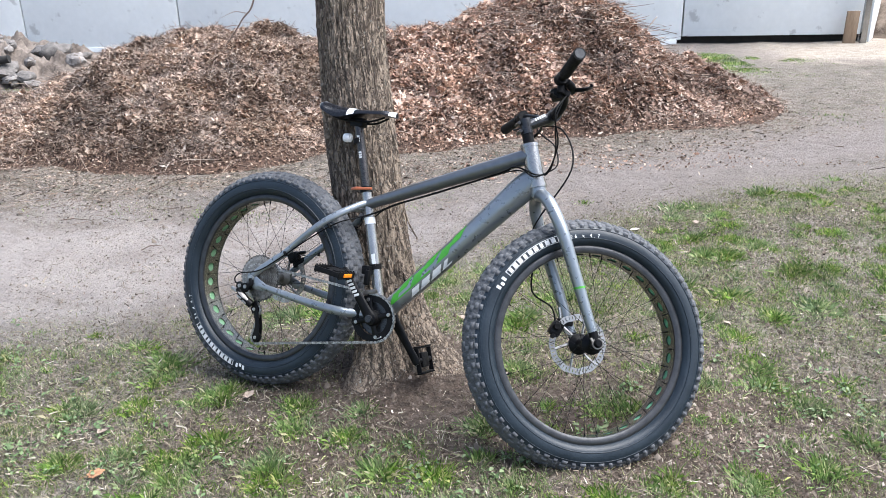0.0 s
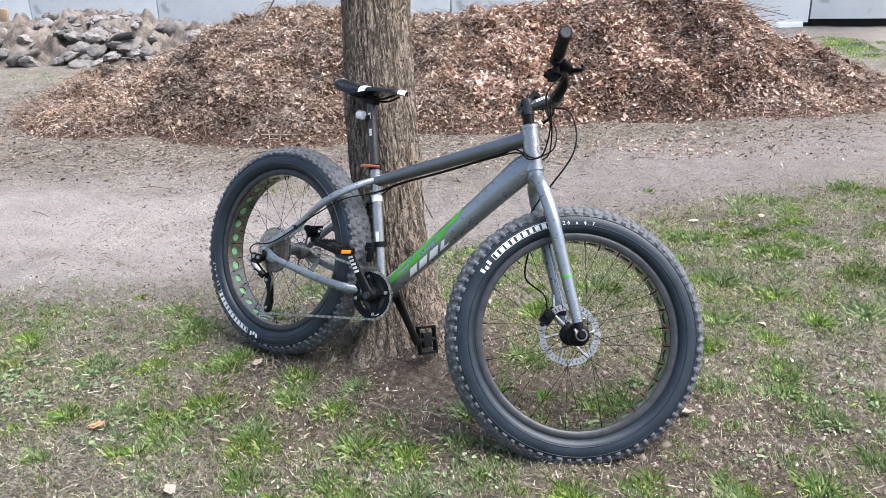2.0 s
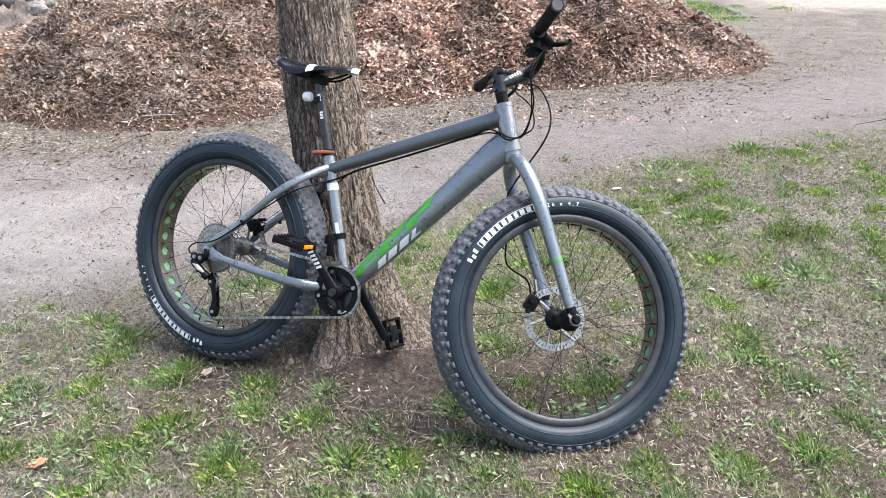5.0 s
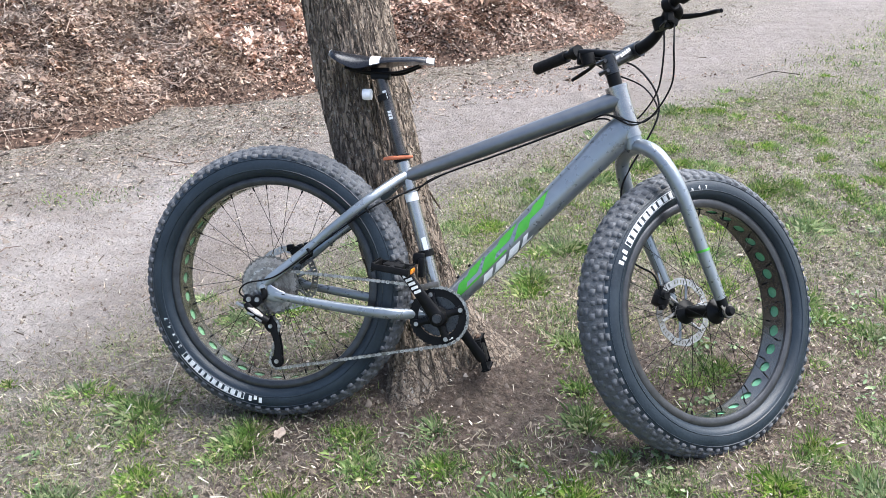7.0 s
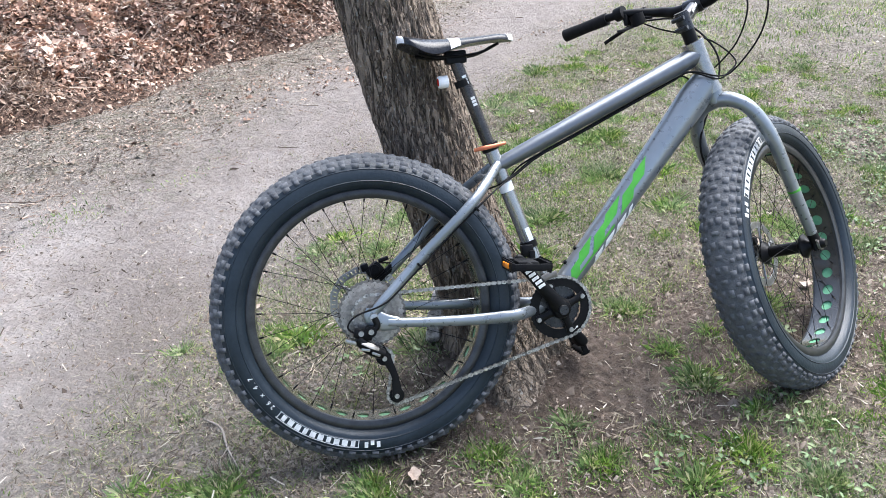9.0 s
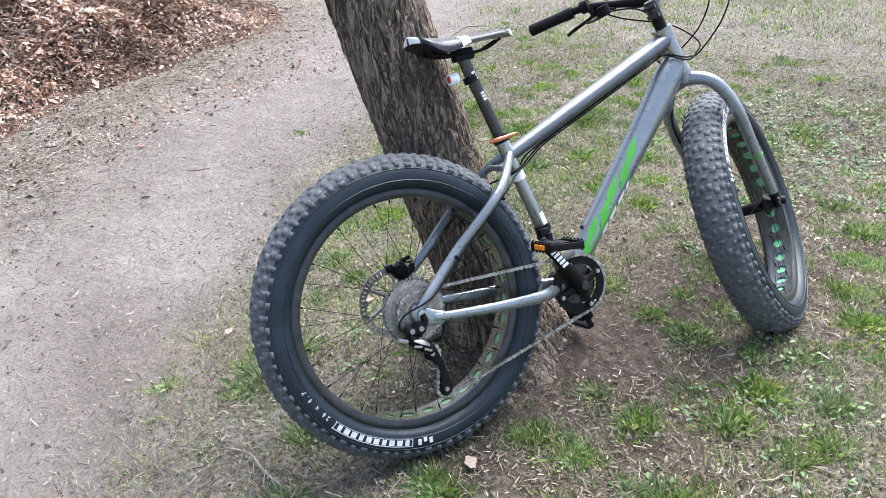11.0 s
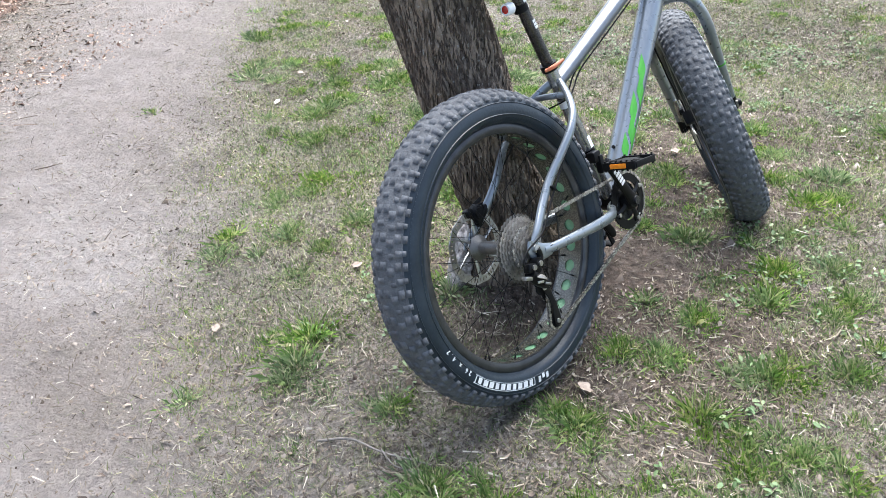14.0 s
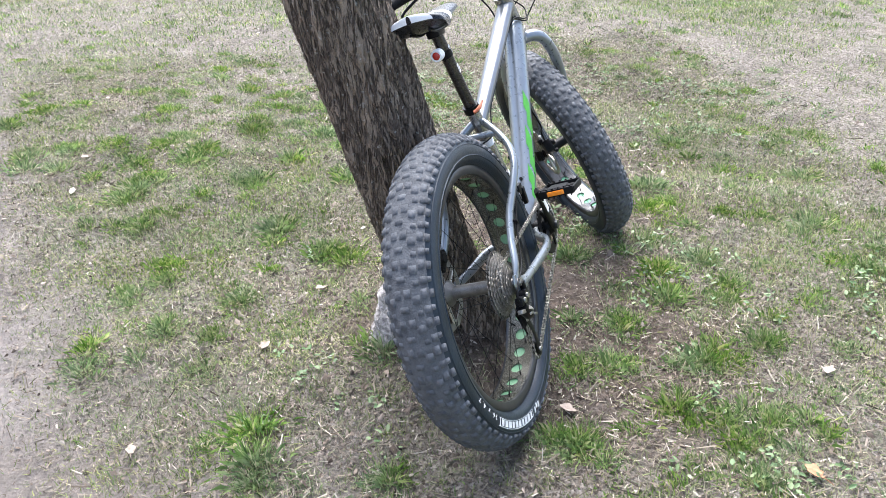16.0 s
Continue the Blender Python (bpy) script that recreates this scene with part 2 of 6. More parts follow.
PALEBARK = mat("flaked_pale_bark", (0.1, 0.085, 0.078), (0.62, 0.57, 0.53), 60, (0.85, 1.0), bump=1.0, bump_scale=90, fine=0.3, spec=0.2)
COVER = palette("short_turf", ((0.0, (0.07, 0.095, 0.035)), (0.5, (0.165, 0.2, 0.07)), (0.74, (0.25, 0.26, 0.11)), (0.88, (0.33, 0.295, 0.18)), (1.0, (0.5, 0.44, 0.33))), 0.7, 0.2, 2.2, 0.4, 0.25, 0.25)
HERB = palette("rosette_leaf", ((0.0, (0.06, 0.11, 0.036)), (0.6, (0.11, 0.165, 0.065)), (1.0, (0.2, 0.24, 0.12))), 0.6, 0.4, 3)
STRAW = palette("dry_straw", ((0.0, (0.06, 0.046, 0.035)), (0.5, (0.14, 0.112, 0.082)), (0.88, (0.25, 0.21, 0.155)), (1.0, (0.44, 0.4, 0.33))), 0.85, 0.25, 3)
CRUMB = palette("leaf_crumb", ((0.0, (0.045, 0.033, 0.026)), (0.5, (0.14, 0.108, 0.082)), (0.88, (0.25, 0.2, 0.158)), (1.0, (0.45, 0.38, 0.31))), 0.85, 0.3, 3)
GRIT = palette("sand_grit", ((0.0, (0.13, 0.11, 0.095)), (0.6, (0.26, 0.228, 0.2)), (1.0, (0.38, 0.34, 0.305))), 0.9, 0.3, 3)
FLECK = palette("path_fleck", ((0.0, (0.06, 0.045, 0.036)), (0.7, (0.16, 0.118, 0.092)), (1.0, (0.3, 0.24, 0.195))), 0.9, 0.2, 3)
SCRAP = palette("leaf_scrap", ((0.0, (0.22, 0.16, 0.12)), (0.6, (0.38, 0.31, 0.25)), (1.0, (0.55, 0.5, 0.43))), 0.85, 0.3, 3)
DARKTWIG = palette("dark_stick", ((0.0, (0.05, 0.038, 0.032)), (1.0, (0.17, 0.125, 0.1))), 0.9, 0.2, 3)
CLOD = palette("earth_crumb", ((0.0, (0.05, 0.038, 0.03)), (0.6, (0.14, 0.112, 0.09)), (0.93, (0.22, 0.184, 0.153)), (1.0, (0.32, 0.275, 0.235))), 0.95, 0.2, 3)
LOAM = mat("dry_loam", (0.085, 0.064, 0.049), (0.26, 0.205, 0.16), 7, (0.9, 1.0), bump=1.0, bump_scale=14, spec=0.2, sharp=0.1)
EARTH = mat("dug_earth", (0.06, 0.048, 0.04), (0.22, 0.185, 0.158), 3, (0.85, 1.0), bump=1.0, bump_scale=14, spec=0.2)
STONE = mat("grey_rubble", (0.09, 0.081, 0.074), (0.21, 0.193, 0.179), 3, (0.8, 1.0), bump=0.8, bump_scale=9, vary=0.35)


def ground_material():
    """Brown lawn soil, and a trodden path of paler sand that crosses it."""
    m = bpy.data.materials.new("trodden_soil")
    m.use_nodes = True
    n, l = m.node_tree.nodes, m.node_tree.links
    b = n["Principled BSDF"]
    b.inputs["Specular IOR Level"].default_value = 0.2
    tc = n.new("ShaderNodeTexCoord")

    def noise_at(scale, detail=6, rough=0.6):
        t = n.new("ShaderNodeTexNoise")
        t.inputs["Scale"].default_value, t.inputs["Detail"].default_value, t.inputs["Roughness"].default_value = scale, detail, rough
        l.new(tc.outputs["Object"], t.inputs["Vector"])
        return t.outputs["Fac"]

    def math(op, a, c=None, d=None):
        t = n.new("ShaderNodeMath")
        t.operation = op
        for k, v in enumerate((a, c, d)):
            if v is None:
                continue
            if isinstance(v, (int, float)):
                t.inputs[k].default_value = v
            else:
                l.new(v, t.inputs[k])
        return t.outputs[0]

    def ramp(v, lo, hi):
        r = n.new("ShaderNodeMapRange")
        r.inputs["From Min"].default_value, r.inputs["From Max"].default_value = lo, hi
        l.new(v, r.inputs["Value"])
        return r.outputs[0]

    def blend(f, a, c):
        x = n.new("ShaderNodeMix")
        x.data_type = "RGBA"
        l.new(f, x.inputs[0])
        for k, v in ((6, a), (7, c)):
            if isinstance(v, tuple):
                x.inputs[k].default_value = (*v, 1)
            else:
                l.new(v, x.inputs[k])
        return x.outputs[2]

    sep = n.new("ShaderNodeSeparateXYZ")
    l.new(tc.outputs["Object"], sep.inputs[0])
    x, y = sep.outputs[0], sep.outputs[1]
    centre = math("ADD", math("MULTIPLY_ADD", x, 0.38, 4.5), math("MULTIPLY", math("MULTIPLY", x, x), 0.02))
    away = math("ABSOLUTE", math("SUBTRACT", y, centre))
    away = math("SUBTRACT", away, math("MULTIPLY", ramp(x, -0.2, -1.4), 0.3))
    away = math("ADD", away, math("MULTIPLY", math("SUBTRACT", noise_at(1.4), 0.5), 1.3))
    away = math("ADD", away, math("MULTIPLY", math("SUBTRACT", noise_at(7.0, 8, 0.7), 0.5), 1.1))
    path = ramp(away, 1.15, 0.2)
    soil = blend(ramp(noise_at(3.5), 0.35, 0.65), (0.165, 0.142, 0.115), (0.3, 0.264, 0.22))
    soil = blend(math("MULTIPLY", ramp(noise_at(48, 8, 0.75), 0.48, 0.58), 0.75), soil, (0.4, 0.352, 0.308))
    soil = blend(math("MULTIPLY", ramp(noise_at(72, 6, 0.8), 0.5, 0.56), 0.85), soil, (0.06, 0.048, 0.038))
    soil = blend(math("MULTIPLY", ramp(noise_at(9, 6, 0.7), 0.5, 0.64), 0.55), soil, (0.1, 0.085, 0.07))
    soil = blend(math("MULTIPLY", ramp(noise_at(14, 6, 0.7), 0.5, 0.64), 0.4), soil, (0.125, 0.13, 0.07))
    sand = blend(ramp(noise_at(1.7, 5, 0.55), 0.36, 0.66), (0.235, 0.205, 0.185), (0.345, 0.309, 0.285))
    sand = blend(math("MULTIPLY", ramp(noise_at(6, 5, 0.6), 0.5, 0.66), 0.45), sand, (0.375, 0.34, 0.315))
    sand = blend(math("MULTIPLY", ramp(noise_at(95, 6, 0.7), 0.55, 0.66), 0.4), sand, (0.2, 0.165, 0.142))
    sand = blend(math("MULTIPLY", ramp(noise_at(15, 7, 0.75), 0.52, 0.64), 0.5), sand, (0.2, 0.168, 0.148))
    sand = blend(math("MULTIPLY", ramp(math("ADD", x, math("MULTIPLY", math("SUBTRACT", noise_at(2.0), 0.5), 1.2)), -0.9, 0.6), 0.75), sand, blend(ramp(noise_at(10, 6, 0.7), 0.4, 0.62), (0.25, 0.219, 0.197), (0.19, 0.162, 0.142)))
    crown = math("MULTIPLY", ramp(away, 0.75, 0.1), ramp(noise_at(1.1, 4, 0.55), 0.36, 0.58))
    crown = math("MULTIPLY", crown, ramp(x, -0.9, -1.9))
    sand = blend(math("MULTIPLY", crown, 0.55), sand, (0.47, 0.425, 0.385))
    # bare soil at the trunk foot; shade under the bicycle is painted in too
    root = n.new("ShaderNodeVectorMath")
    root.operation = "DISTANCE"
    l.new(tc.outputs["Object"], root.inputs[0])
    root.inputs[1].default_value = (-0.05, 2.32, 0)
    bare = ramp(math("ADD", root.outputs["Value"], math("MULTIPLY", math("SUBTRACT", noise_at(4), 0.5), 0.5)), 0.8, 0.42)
    # darker brown patch beside the front wheel
    dark_soil = n.new("ShaderNodeVectorMath")
    dark_soil.operation = "DISTANCE"
    l.new(tc.outputs["Object"], dark_soil.inputs[0])
    dark_soil.inputs[1].default_value = (0.8, 2.0, 0)
    dark_soil = ramp(math("ADD", dark_soil.outputs["Value"], math("MULTIPLY", math("SUBTRACT", noise_at(3), 0.5), 0.9)), 0.9, 0.3)
    # shade beneath the leaning bicycle, painted into the soil colour
    bike_shade = n.new("ShaderNodeVectorMath")
    bike_shade.operation = "DISTANCE"
    l.new(tc.outputs["Object"], bike_shade.inputs[0])
    bike_shade.inputs[1].default_value = (-0.38, 2.2, 0)
    bike_shade = ramp(math("ADD", bike_shade.outputs["Value"], math("MULTIPLY", math("SUBTRACT", noise_at(5), 0.5), 0.6)), 0.65, 0.25)
    bare = math("MAXIMUM", math("MAXIMUM", bare, dark_soil), bike_shade)
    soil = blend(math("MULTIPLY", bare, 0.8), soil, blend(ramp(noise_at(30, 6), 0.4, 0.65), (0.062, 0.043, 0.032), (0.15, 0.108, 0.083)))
    path = math("MAXIMUM", path, math("MULTIPLY", ramp(math("ADD", y, math("MULTIPLY", math("SUBTRACT", noise_at(0.8), 0.5), 3.0)), 10.0, 11.6), 0.8))
    ground = blend(path, soil, sand)
    worn = n.new("ShaderNodeVectorMath")
    worn.operation = "DISTANCE"
    l.new(tc.outputs["Object"], worn.inputs[0])
    worn.inputs[1].default_value = (-0.72, 3.5, 0)
    worn = ramp(math("ADD", worn.outputs["Value"], math("MULTIPLY", math("SUBTRACT", noise_at(3.2, 6, 0.65), 0.5), 0.8)), 0.8, 0.25)
    ground = blend(math("MULTIPLY", worn, 0.5), ground, (0.175, 0.147, 0.125))
    pale = math("MULTIPLY", ramp(math("ADD", y, math("MULTIPLY", math("SUBTRACT", noise_at(1.1), 0.5), 2.0)), 10.2, 11.2), ramp(x, 4.2, 5.2))
    ground = blend(math("MULTIPLY", pale, 0.85), ground, blend(ramp(noise_at(9, 6, 0.7), 0.4, 0.65), (0.5, 0.44, 0.365), (0.36, 0.3, 0.235)))
    l.new(ground, b.inputs["Base Color"])
    b.inputs["Roughness"].default_value = 0.95
    u = n.new("ShaderNodeBump")
    u.inputs["Strength"].default_value, u.inputs["Distance"].default_value = 1.0, 0.03
    l.new(math("ADD", math("MULTIPLY", noise_at(14, 6, 0.7), 1.6), math("ADD", noise_at(40, 8, 0.7), math("MULTIPLY", noise_at(140, 5, 0.7), 0.5))), u.inputs["Height"])
    l.new(u.outputs[0], b.inputs["Normal"])
    return m


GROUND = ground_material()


# ---- mesh helpers ----
H = 0.365  # the rear axle's height over the bicycle's base, along its lean


def link(name, bm, material, smooth=True):
    me = bpy.data.meshes.new(name)
    bmesh.ops.recalc_face_normals(bm, faces=bm.faces)
    bm.to_mesh(me)
    bm.free()
    me.materials.append(material)
    if smooth:
        me.polygons.foreach_set("use_smooth", [True] * len(me.polygons))
        me.set_sharp_from_angle(angle=radians(40))
    return new(name, me)


def part(name, bm, material, parent, label="", m=None, smooth=True):
    """One mesh under a thing or a part."""
    ob = link(name, bm, material, smooth)
    ob.parent = parent
    if m is not None:
        ob.matrix_basis = m
    return tagged(ob, label)


def again(ob, parent, m):
    """Another part on the same mesh."""
    o = new(ob.name.split(".")[0], ob.data)
    o.parent, o.matrix_basis = parent, m
    return o


def cloud(name, verts, faces, material, smooth=False):
    """One object from arrays; faces all have the same number of corners."""
    me = bpy.data.meshes.new(name)
    verts, faces = np.asarray(verts, np.float32), np.asarray(faces, np.int32)
    k = faces.shape[1]
    me.vertices.add(len(verts))
    me.vertices.foreach_set("co", verts.ravel())
    me.loops.add(faces.size)
    me.loops.foreach_set("vertex_index", faces.ravel())
    me.polygons.add(len(faces))
    me.polygons.foreach_set("loop_start", np.arange(len(faces), dtype=np.int32) * k)
    if smooth:
        me.polygons.foreach_set("use_smooth", np.ones(len(faces), bool))
    me.update(calc_edges=True)
    me.materials.append(material)
    return new(name, me)


def smooth_line(points, per=8):
    """A Catmull-Rom line through points of any dimension."""
    p = [np.array(q, float) for q in points]
    p = [2 * p[0] - p[1]] + p + [2 * p[-1] - p[-2]]
    out = []
    for i in range(1, len(p) - 2):
        for k in range(per):
            t = k / per
            a, b, c, d = p[i - 1], p[i], p[i + 1], p[i + 2]
            out.append(0.5 * (2 * b + (c - a) * t + (2 * a - 5 * b + 4 * c - d) * t * t + (3 * b - a - 3 * c + d) * t ** 3))
    out.append(p[-2])
    return out


def tube(bm, points, r, n=12, per=6, side=None, cap=True):
    """Sweeps a round or oval section along points: (x, y, z) with r, or (x, y, z, ra, rb), rb along `side`."""
    pts = [tuple(q) + ((r, r) if len(q) == 3 else (q[3], q[3]) if len(q) == 4 else ()) for q in points]
    line = smooth_line(pts, per) if len(pts) > 2 else [np.array(q, float) for q in pts]
    rings, ref = [], Vector(side) if side else None
    for i, q in enumerate(line):
        a, b = line[max(i - 1, 0)], line[min(i + 1, len(line) - 1)]
        d = Vector(b[:3] - a[:3]).normalized()
        if ref is None:
            ref = d.orthogonal()
        s = (ref - d * ref.dot(d)).normalized()
        if side is None:
            ref = s
        w = d.cross(s)
        c = Vector(q[:3])
        rings.append([bm.verts.new(c + w * (math.cos(t) * q[3]) + s * (math.sin(t) * q[4])) for t in (2 * math.pi * k / n for k in range(n))])
    for a, b in zip(rings, rings[1:]):
        for k in range(n):
            bm.faces.new((a[k], a[(k + 1) % n], b[(k + 1) % n], b[k]))
    if cap:
        bm.faces.new(rings[0][::-1])
        bm.faces.new(rings[-1])
    return bm


def lathe(bm, profile, n=48, closed=False, arc=None):
    """Turns a profile of (radius, y) round the y axis."""
    rings = [[bm.verts.new((r * math.cos(t), y, r * math.sin(t))) for t in (2 * math.pi * k / n for k in range(n))] for r, y in profile]
    pairs = list(zip(rings, rings[1:])) + ([(rings[-1], rings[0])] if closed else [])
    for a, b in pairs:
        for k in range(n):
            bm.faces.new((a[k], a[(k + 1) % n], b[(k + 1) % n], b[k]))
    if not closed:
        for ring in (rings[0], rings[-1]):
            if (ring[0].co.xz).length > 1e-6:
                bm.faces.new(ring)
    return bm


def box(bm, size, m=None, bevel=0.0):
    out = bmesh.ops.create_cube(bm, size=1.0, matrix=(m or Matrix()) @ Matrix.Diagonal((*size, 1)))
    if bevel:
        edges = list({e for v in out["verts"] for e in v.link_edges})
        bmesh.ops.bevel(bm, geom=edges, offset=bevel, segments=2, affect="EDGES", profile=0.6)
    return bm


def fresh():
    return bmesh.new()


def fbm(x, y, seed=0.0, octaves=4):
    return noise.fractal(Vector((x, y, seed)), 1.0, 2.0, octaves)


# ---- ground ----
def hollow(x, y):
    """The lie of the land: a dip along the path, slight swells."""
    dy = np.abs(y - 4.3) / np.where(y < 4.3, 1.35, 1.3)
    z = -0.165 * np.exp(-((x + 0.9) / 1.35) ** 2 - dy ** 2.5)
    z = z + 0.035 * np.exp(-((x - 1.9) / 0.9) ** 2 - ((y - 3.8) / 0.8) ** 2)
    z = z - 0.035 * np.exp(-((x - 1.7) / 0.8) ** 2 - ((y - 2.0) / 0.7) ** 2)
    z = z - 0.05 * (1 - np.exp(-np.maximum(y - 5.0, 0) / 1.5))
    z = z + 0.05 * np.exp(-(((x + 0.13) / 0.24) ** 2 + ((y - 2.6) / 0.24) ** 2))
    return z


def bumps(x, y):
    return 0.010 * (np.sin(x * 5.1 + 1.3 * np.sin(y * 3.7)) * np.sin(y * 4.3 + np.sin(x * 2.9))) + 0.006 * np.sin(x * 13.1 + y * 5.0) * np.sin(y * 11.7 - x * 4.0)


def land(x, y):
    return hollow(x, y) + bumps(x, y)


def build_ground():
    def axis(lo, hi, step, far):
        out = list(np.arange(lo, hi, step))
        s, a = step, hi
        while a < far:
            out.append(a)
            s *= 1.25
            a += s
        out.append(far)
        s, a = step, lo - step
        while a > -far:
            out.insert(0, a)
            s *= 1.25
            a -= s
        out.insert(0, -far)
        return np.array(out)
    xs, ys = axis(-3.0, 4.5, 0.03, 400.0), axis(0.6, 7.0, 0.03, 400.0)
    gx, gy = np.meshgrid(xs, ys)
    z = land(gx, gy)
    near = (np.abs(gx) < 6) & (gy > -1) & (gy < 9)
    idx = np.argwhere(near)
    for i, j in idx:
        x, y = gx[i, j], gy[i, j]
        z[i, j] += 0.005 * noise.fractal(Vector((x * 6, y * 6, 3.0)), 0.8, 2.0, 4)
    v = np.stack([gx, gy, z], -1).reshape(-1, 3)
    w = len(xs)
    a = (np.arange(len(ys) - 1)[:, None] * w + np.arange(w - 1)[None, :]).ravel()
    f = np.stack([a, a + 1, a + w + 1, a + w], 1)
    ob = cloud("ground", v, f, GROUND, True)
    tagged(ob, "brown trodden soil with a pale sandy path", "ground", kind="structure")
    return xs, ys, z


LIE = build_ground()


def lie(x, y):
    """Height of the ground sheet itself."""
    xs, ys, z = LIE
    i, j = np.clip(np.searchsorted(ys, y) - 1, 0, len(ys) - 2), np.clip(np.searchsorted(xs, x) - 1, 0, len(xs) - 2)
    v, u = (y - ys[i]) / (ys[i + 1] - ys[i]), (x - xs[j]) / (xs[j + 1] - xs[j])
    return (z[i, j] * (1 - u) + z[i, j + 1] * u) * (1 - v) + (z[i + 1, j] * (1 - u) + z[i + 1, j + 1] * u) * v


# ---- wall ----
WALL_AT, WALL_TURN, PANEL = (5.54, 13.04), -6.0, 2.787


def build_wall():
    base = new("wall_north")
    base.matrix_basis = pose(WALL_AT[0], WALL_AT[1], -0.1, 0, 0, WALL_TURN)
    tagged(base, "pale grey painted panel wall behind the leaf heap", "wall", kind="structure")
    bm = fresh()
    box(bm, (PANEL - 0.025, 0.12, 2.9), pose(0, 0, 1.45), 0.006)
    first = part("panel", bm, WALLPAINT, base, m=pose(-1.62 - PANEL / 2, 0.06, 0.12))
    for k in list(range(-9, -1)) + [0]:
        again(first, base, pose(-1.62 + PANEL * (k + 0.5), 0.06, 0.12 if k < 0 else 0.17))
    # near-black sheet added behind the panels to paint the gaps dark
    bm = fresh()
    box(bm, (27.8, 0.1, 3.1), pose(-12.75, 0.19, 1.45))
    part("backing", bm, DARK, base)
    bm = fresh()
    box(bm, (30, 0.16, 0.24), pose(-16.7, 0.05, 0.0), 0.01)
    part("plinth", bm, WALLPAINT, base)


build_wall()


# ---- tree ----
def trunk_axis(z):
    swell = math.exp(-((z - 0.7) / 0.4) ** 2)
    return (-0.15 - 0.271 * z + 0.115 * z * z * (1 if z < 1.2 else 1.2 / z * (2 - 1.2 / z)) + 0.008 * swell, 2.562 + 0.359 * z - 0.037 * z * z - 0.010 * swell)


def build_tree():
    tree = new("tree")
    tree.matrix_basis = pose(-0.15, 2.56, 0)
    tagged(tree, "leaning bare tree with grey-brown furrowed bark", "tree")
    n, rows, top = 230, 500, 3.6
    verts = np.zeros((rows + 1, n, 3))
    for i in range(rows + 1):
        z = -0.15 + 2.0 * min(i / 465, 1) + (top - 1.85) * max(i - 465, 0) / (rows - 465)
        cx, cy = trunk_axis(max(z, 0.0))
        flare = 0.082 * math.exp(-max(z, -0.1) / 0.12)
        r = 0.106 + 0.004 * z + 0.008 * math.exp(-((z - 0.65) / 0.4) ** 2) + flare
        for k in range(n):
            t = 2 * math.pi * k / n
            c, s = math.cos(t), math.sin(t)
            root = 0.6 * flare * math.cos(3 * t + 0.8) + 0.4 * flare * noise.noise(Vector((c * 2, s * 2, 5)))
            q = Vector((c * 3.0, s * 3.0, z * 4.0))
            warp = noise.noise_vector(q) * 0.5
            n1 = noise.noise(Vector((c * 11.0, s * 11.0, z * 3.2)) + warp)
            n2 = noise.noise(Vector((c * 20.0, s * 20.0, z * 7.0)) + warp * 1.3 + Vector((9, 3, 1)))
            furrow = 0.0075 * math.exp(-(n1 / 0.09) ** 2) + 0.004 * math.exp(-(n2 / 0.13) ** 2)
            plate = noise.noise(Vector((c * 12, s * 12, z * 16)) + warp * 1.6)
            flake = math.floor(4 * noise.noise(Vector((c * 16, s * 16, z * 24)) + warp * 2) + 0.5) / 4
            crack = 0.0035 * noise.noise(Vector((c * 30, s * 30, z * 60)))
            lump = noise.fractal(Vector((c * 1.2, s * 1.2, z * 1.6)), 1.0, 2.0, 3) * 0.008
            rr = r + root + lump + 0.008 - furrow + crack + 0.003 * plate + 0.0025 * flake
            verts[i, k] = (cx + rr * c + 0.15, cy + rr * s - 2.56, z)
    a = (np.arange(rows)[:, None] * n + np.arange(n)[None, :])
    b = (np.arange(rows)[:, None] * n + (np.arange(n)[None, :] + 1) % n)
    f = np.stack([a, b, b + n, a + n], -1).reshape(-1, 4)
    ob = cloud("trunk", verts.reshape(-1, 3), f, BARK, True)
    ob.parent = tree
    x0, y0 = 0.15, -2.56

    def at(p):
        return (p[0] + x0, p[1] + y0, *p[2:])
    for pts in ([(*trunk_axis(2.6), 2.6, 0.07), (0.15, 3.2, 3.1, 0.06), (0.7, 3.1, 3.8, 0.045), (1.1, 3.3, 4.8, 0.02)],
                [(*trunk_axis(2.9), 2.9, 0.07), (-0.75, 3.5, 3.4, 0.055), (-1.3, 3.6, 4.2, 0.04), (-1.5, 3.9, 5.2, 0.018)],
                [(*trunk_axis(3.4), 3.4, 0.11), (-0.3, 3.5, 4.2, 0.08), (0.0, 3.6, 5.2, 0.05), (-0.1, 3.7, 6.4, 0.02)]):
        part("limb", tube(fresh(), [at(p) for p in pts], 0, 12, 8), BARK, tree, "bare limb")
    bm = fresh()
    tube(bm, [at(p) for p in ((-0.235, 2.715, 0.34, 0.012, 0.028), (-0.24, 2.735, 0.24, 0.022, 0.042), (-0.248, 2.765, 0.11, 0.03, 0.05), (-0.25, 2.80, -0.05, 0.038, 0.055))], 0, 24, 10, (0.8, 0.4, 0))
    for v in bm.verts:
        v.co += noise.noise_vector(v.co * 30) * 0.014 + noise.noise_vector(v.co * 75) * 0.008
    part("root", bm, PALEBARK, tree, "root with pale flaking bark")
    # a thin drooping shoot
    bm = fresh()
    tube(bm, [at(p) for p in ((-0.75, 3.5, 3.4, 0.006), (-0.62, 3.25, 2.4, 0.005), (-0.60, 3.1, 1.75, 0.0042), (-0.66, 3.06, 1.28, 0.0035), (-0.72, 3.05, 1.17, 0.003), (-0.79, 3.06, 1.08, 0.0018))], 0, 7, 6)
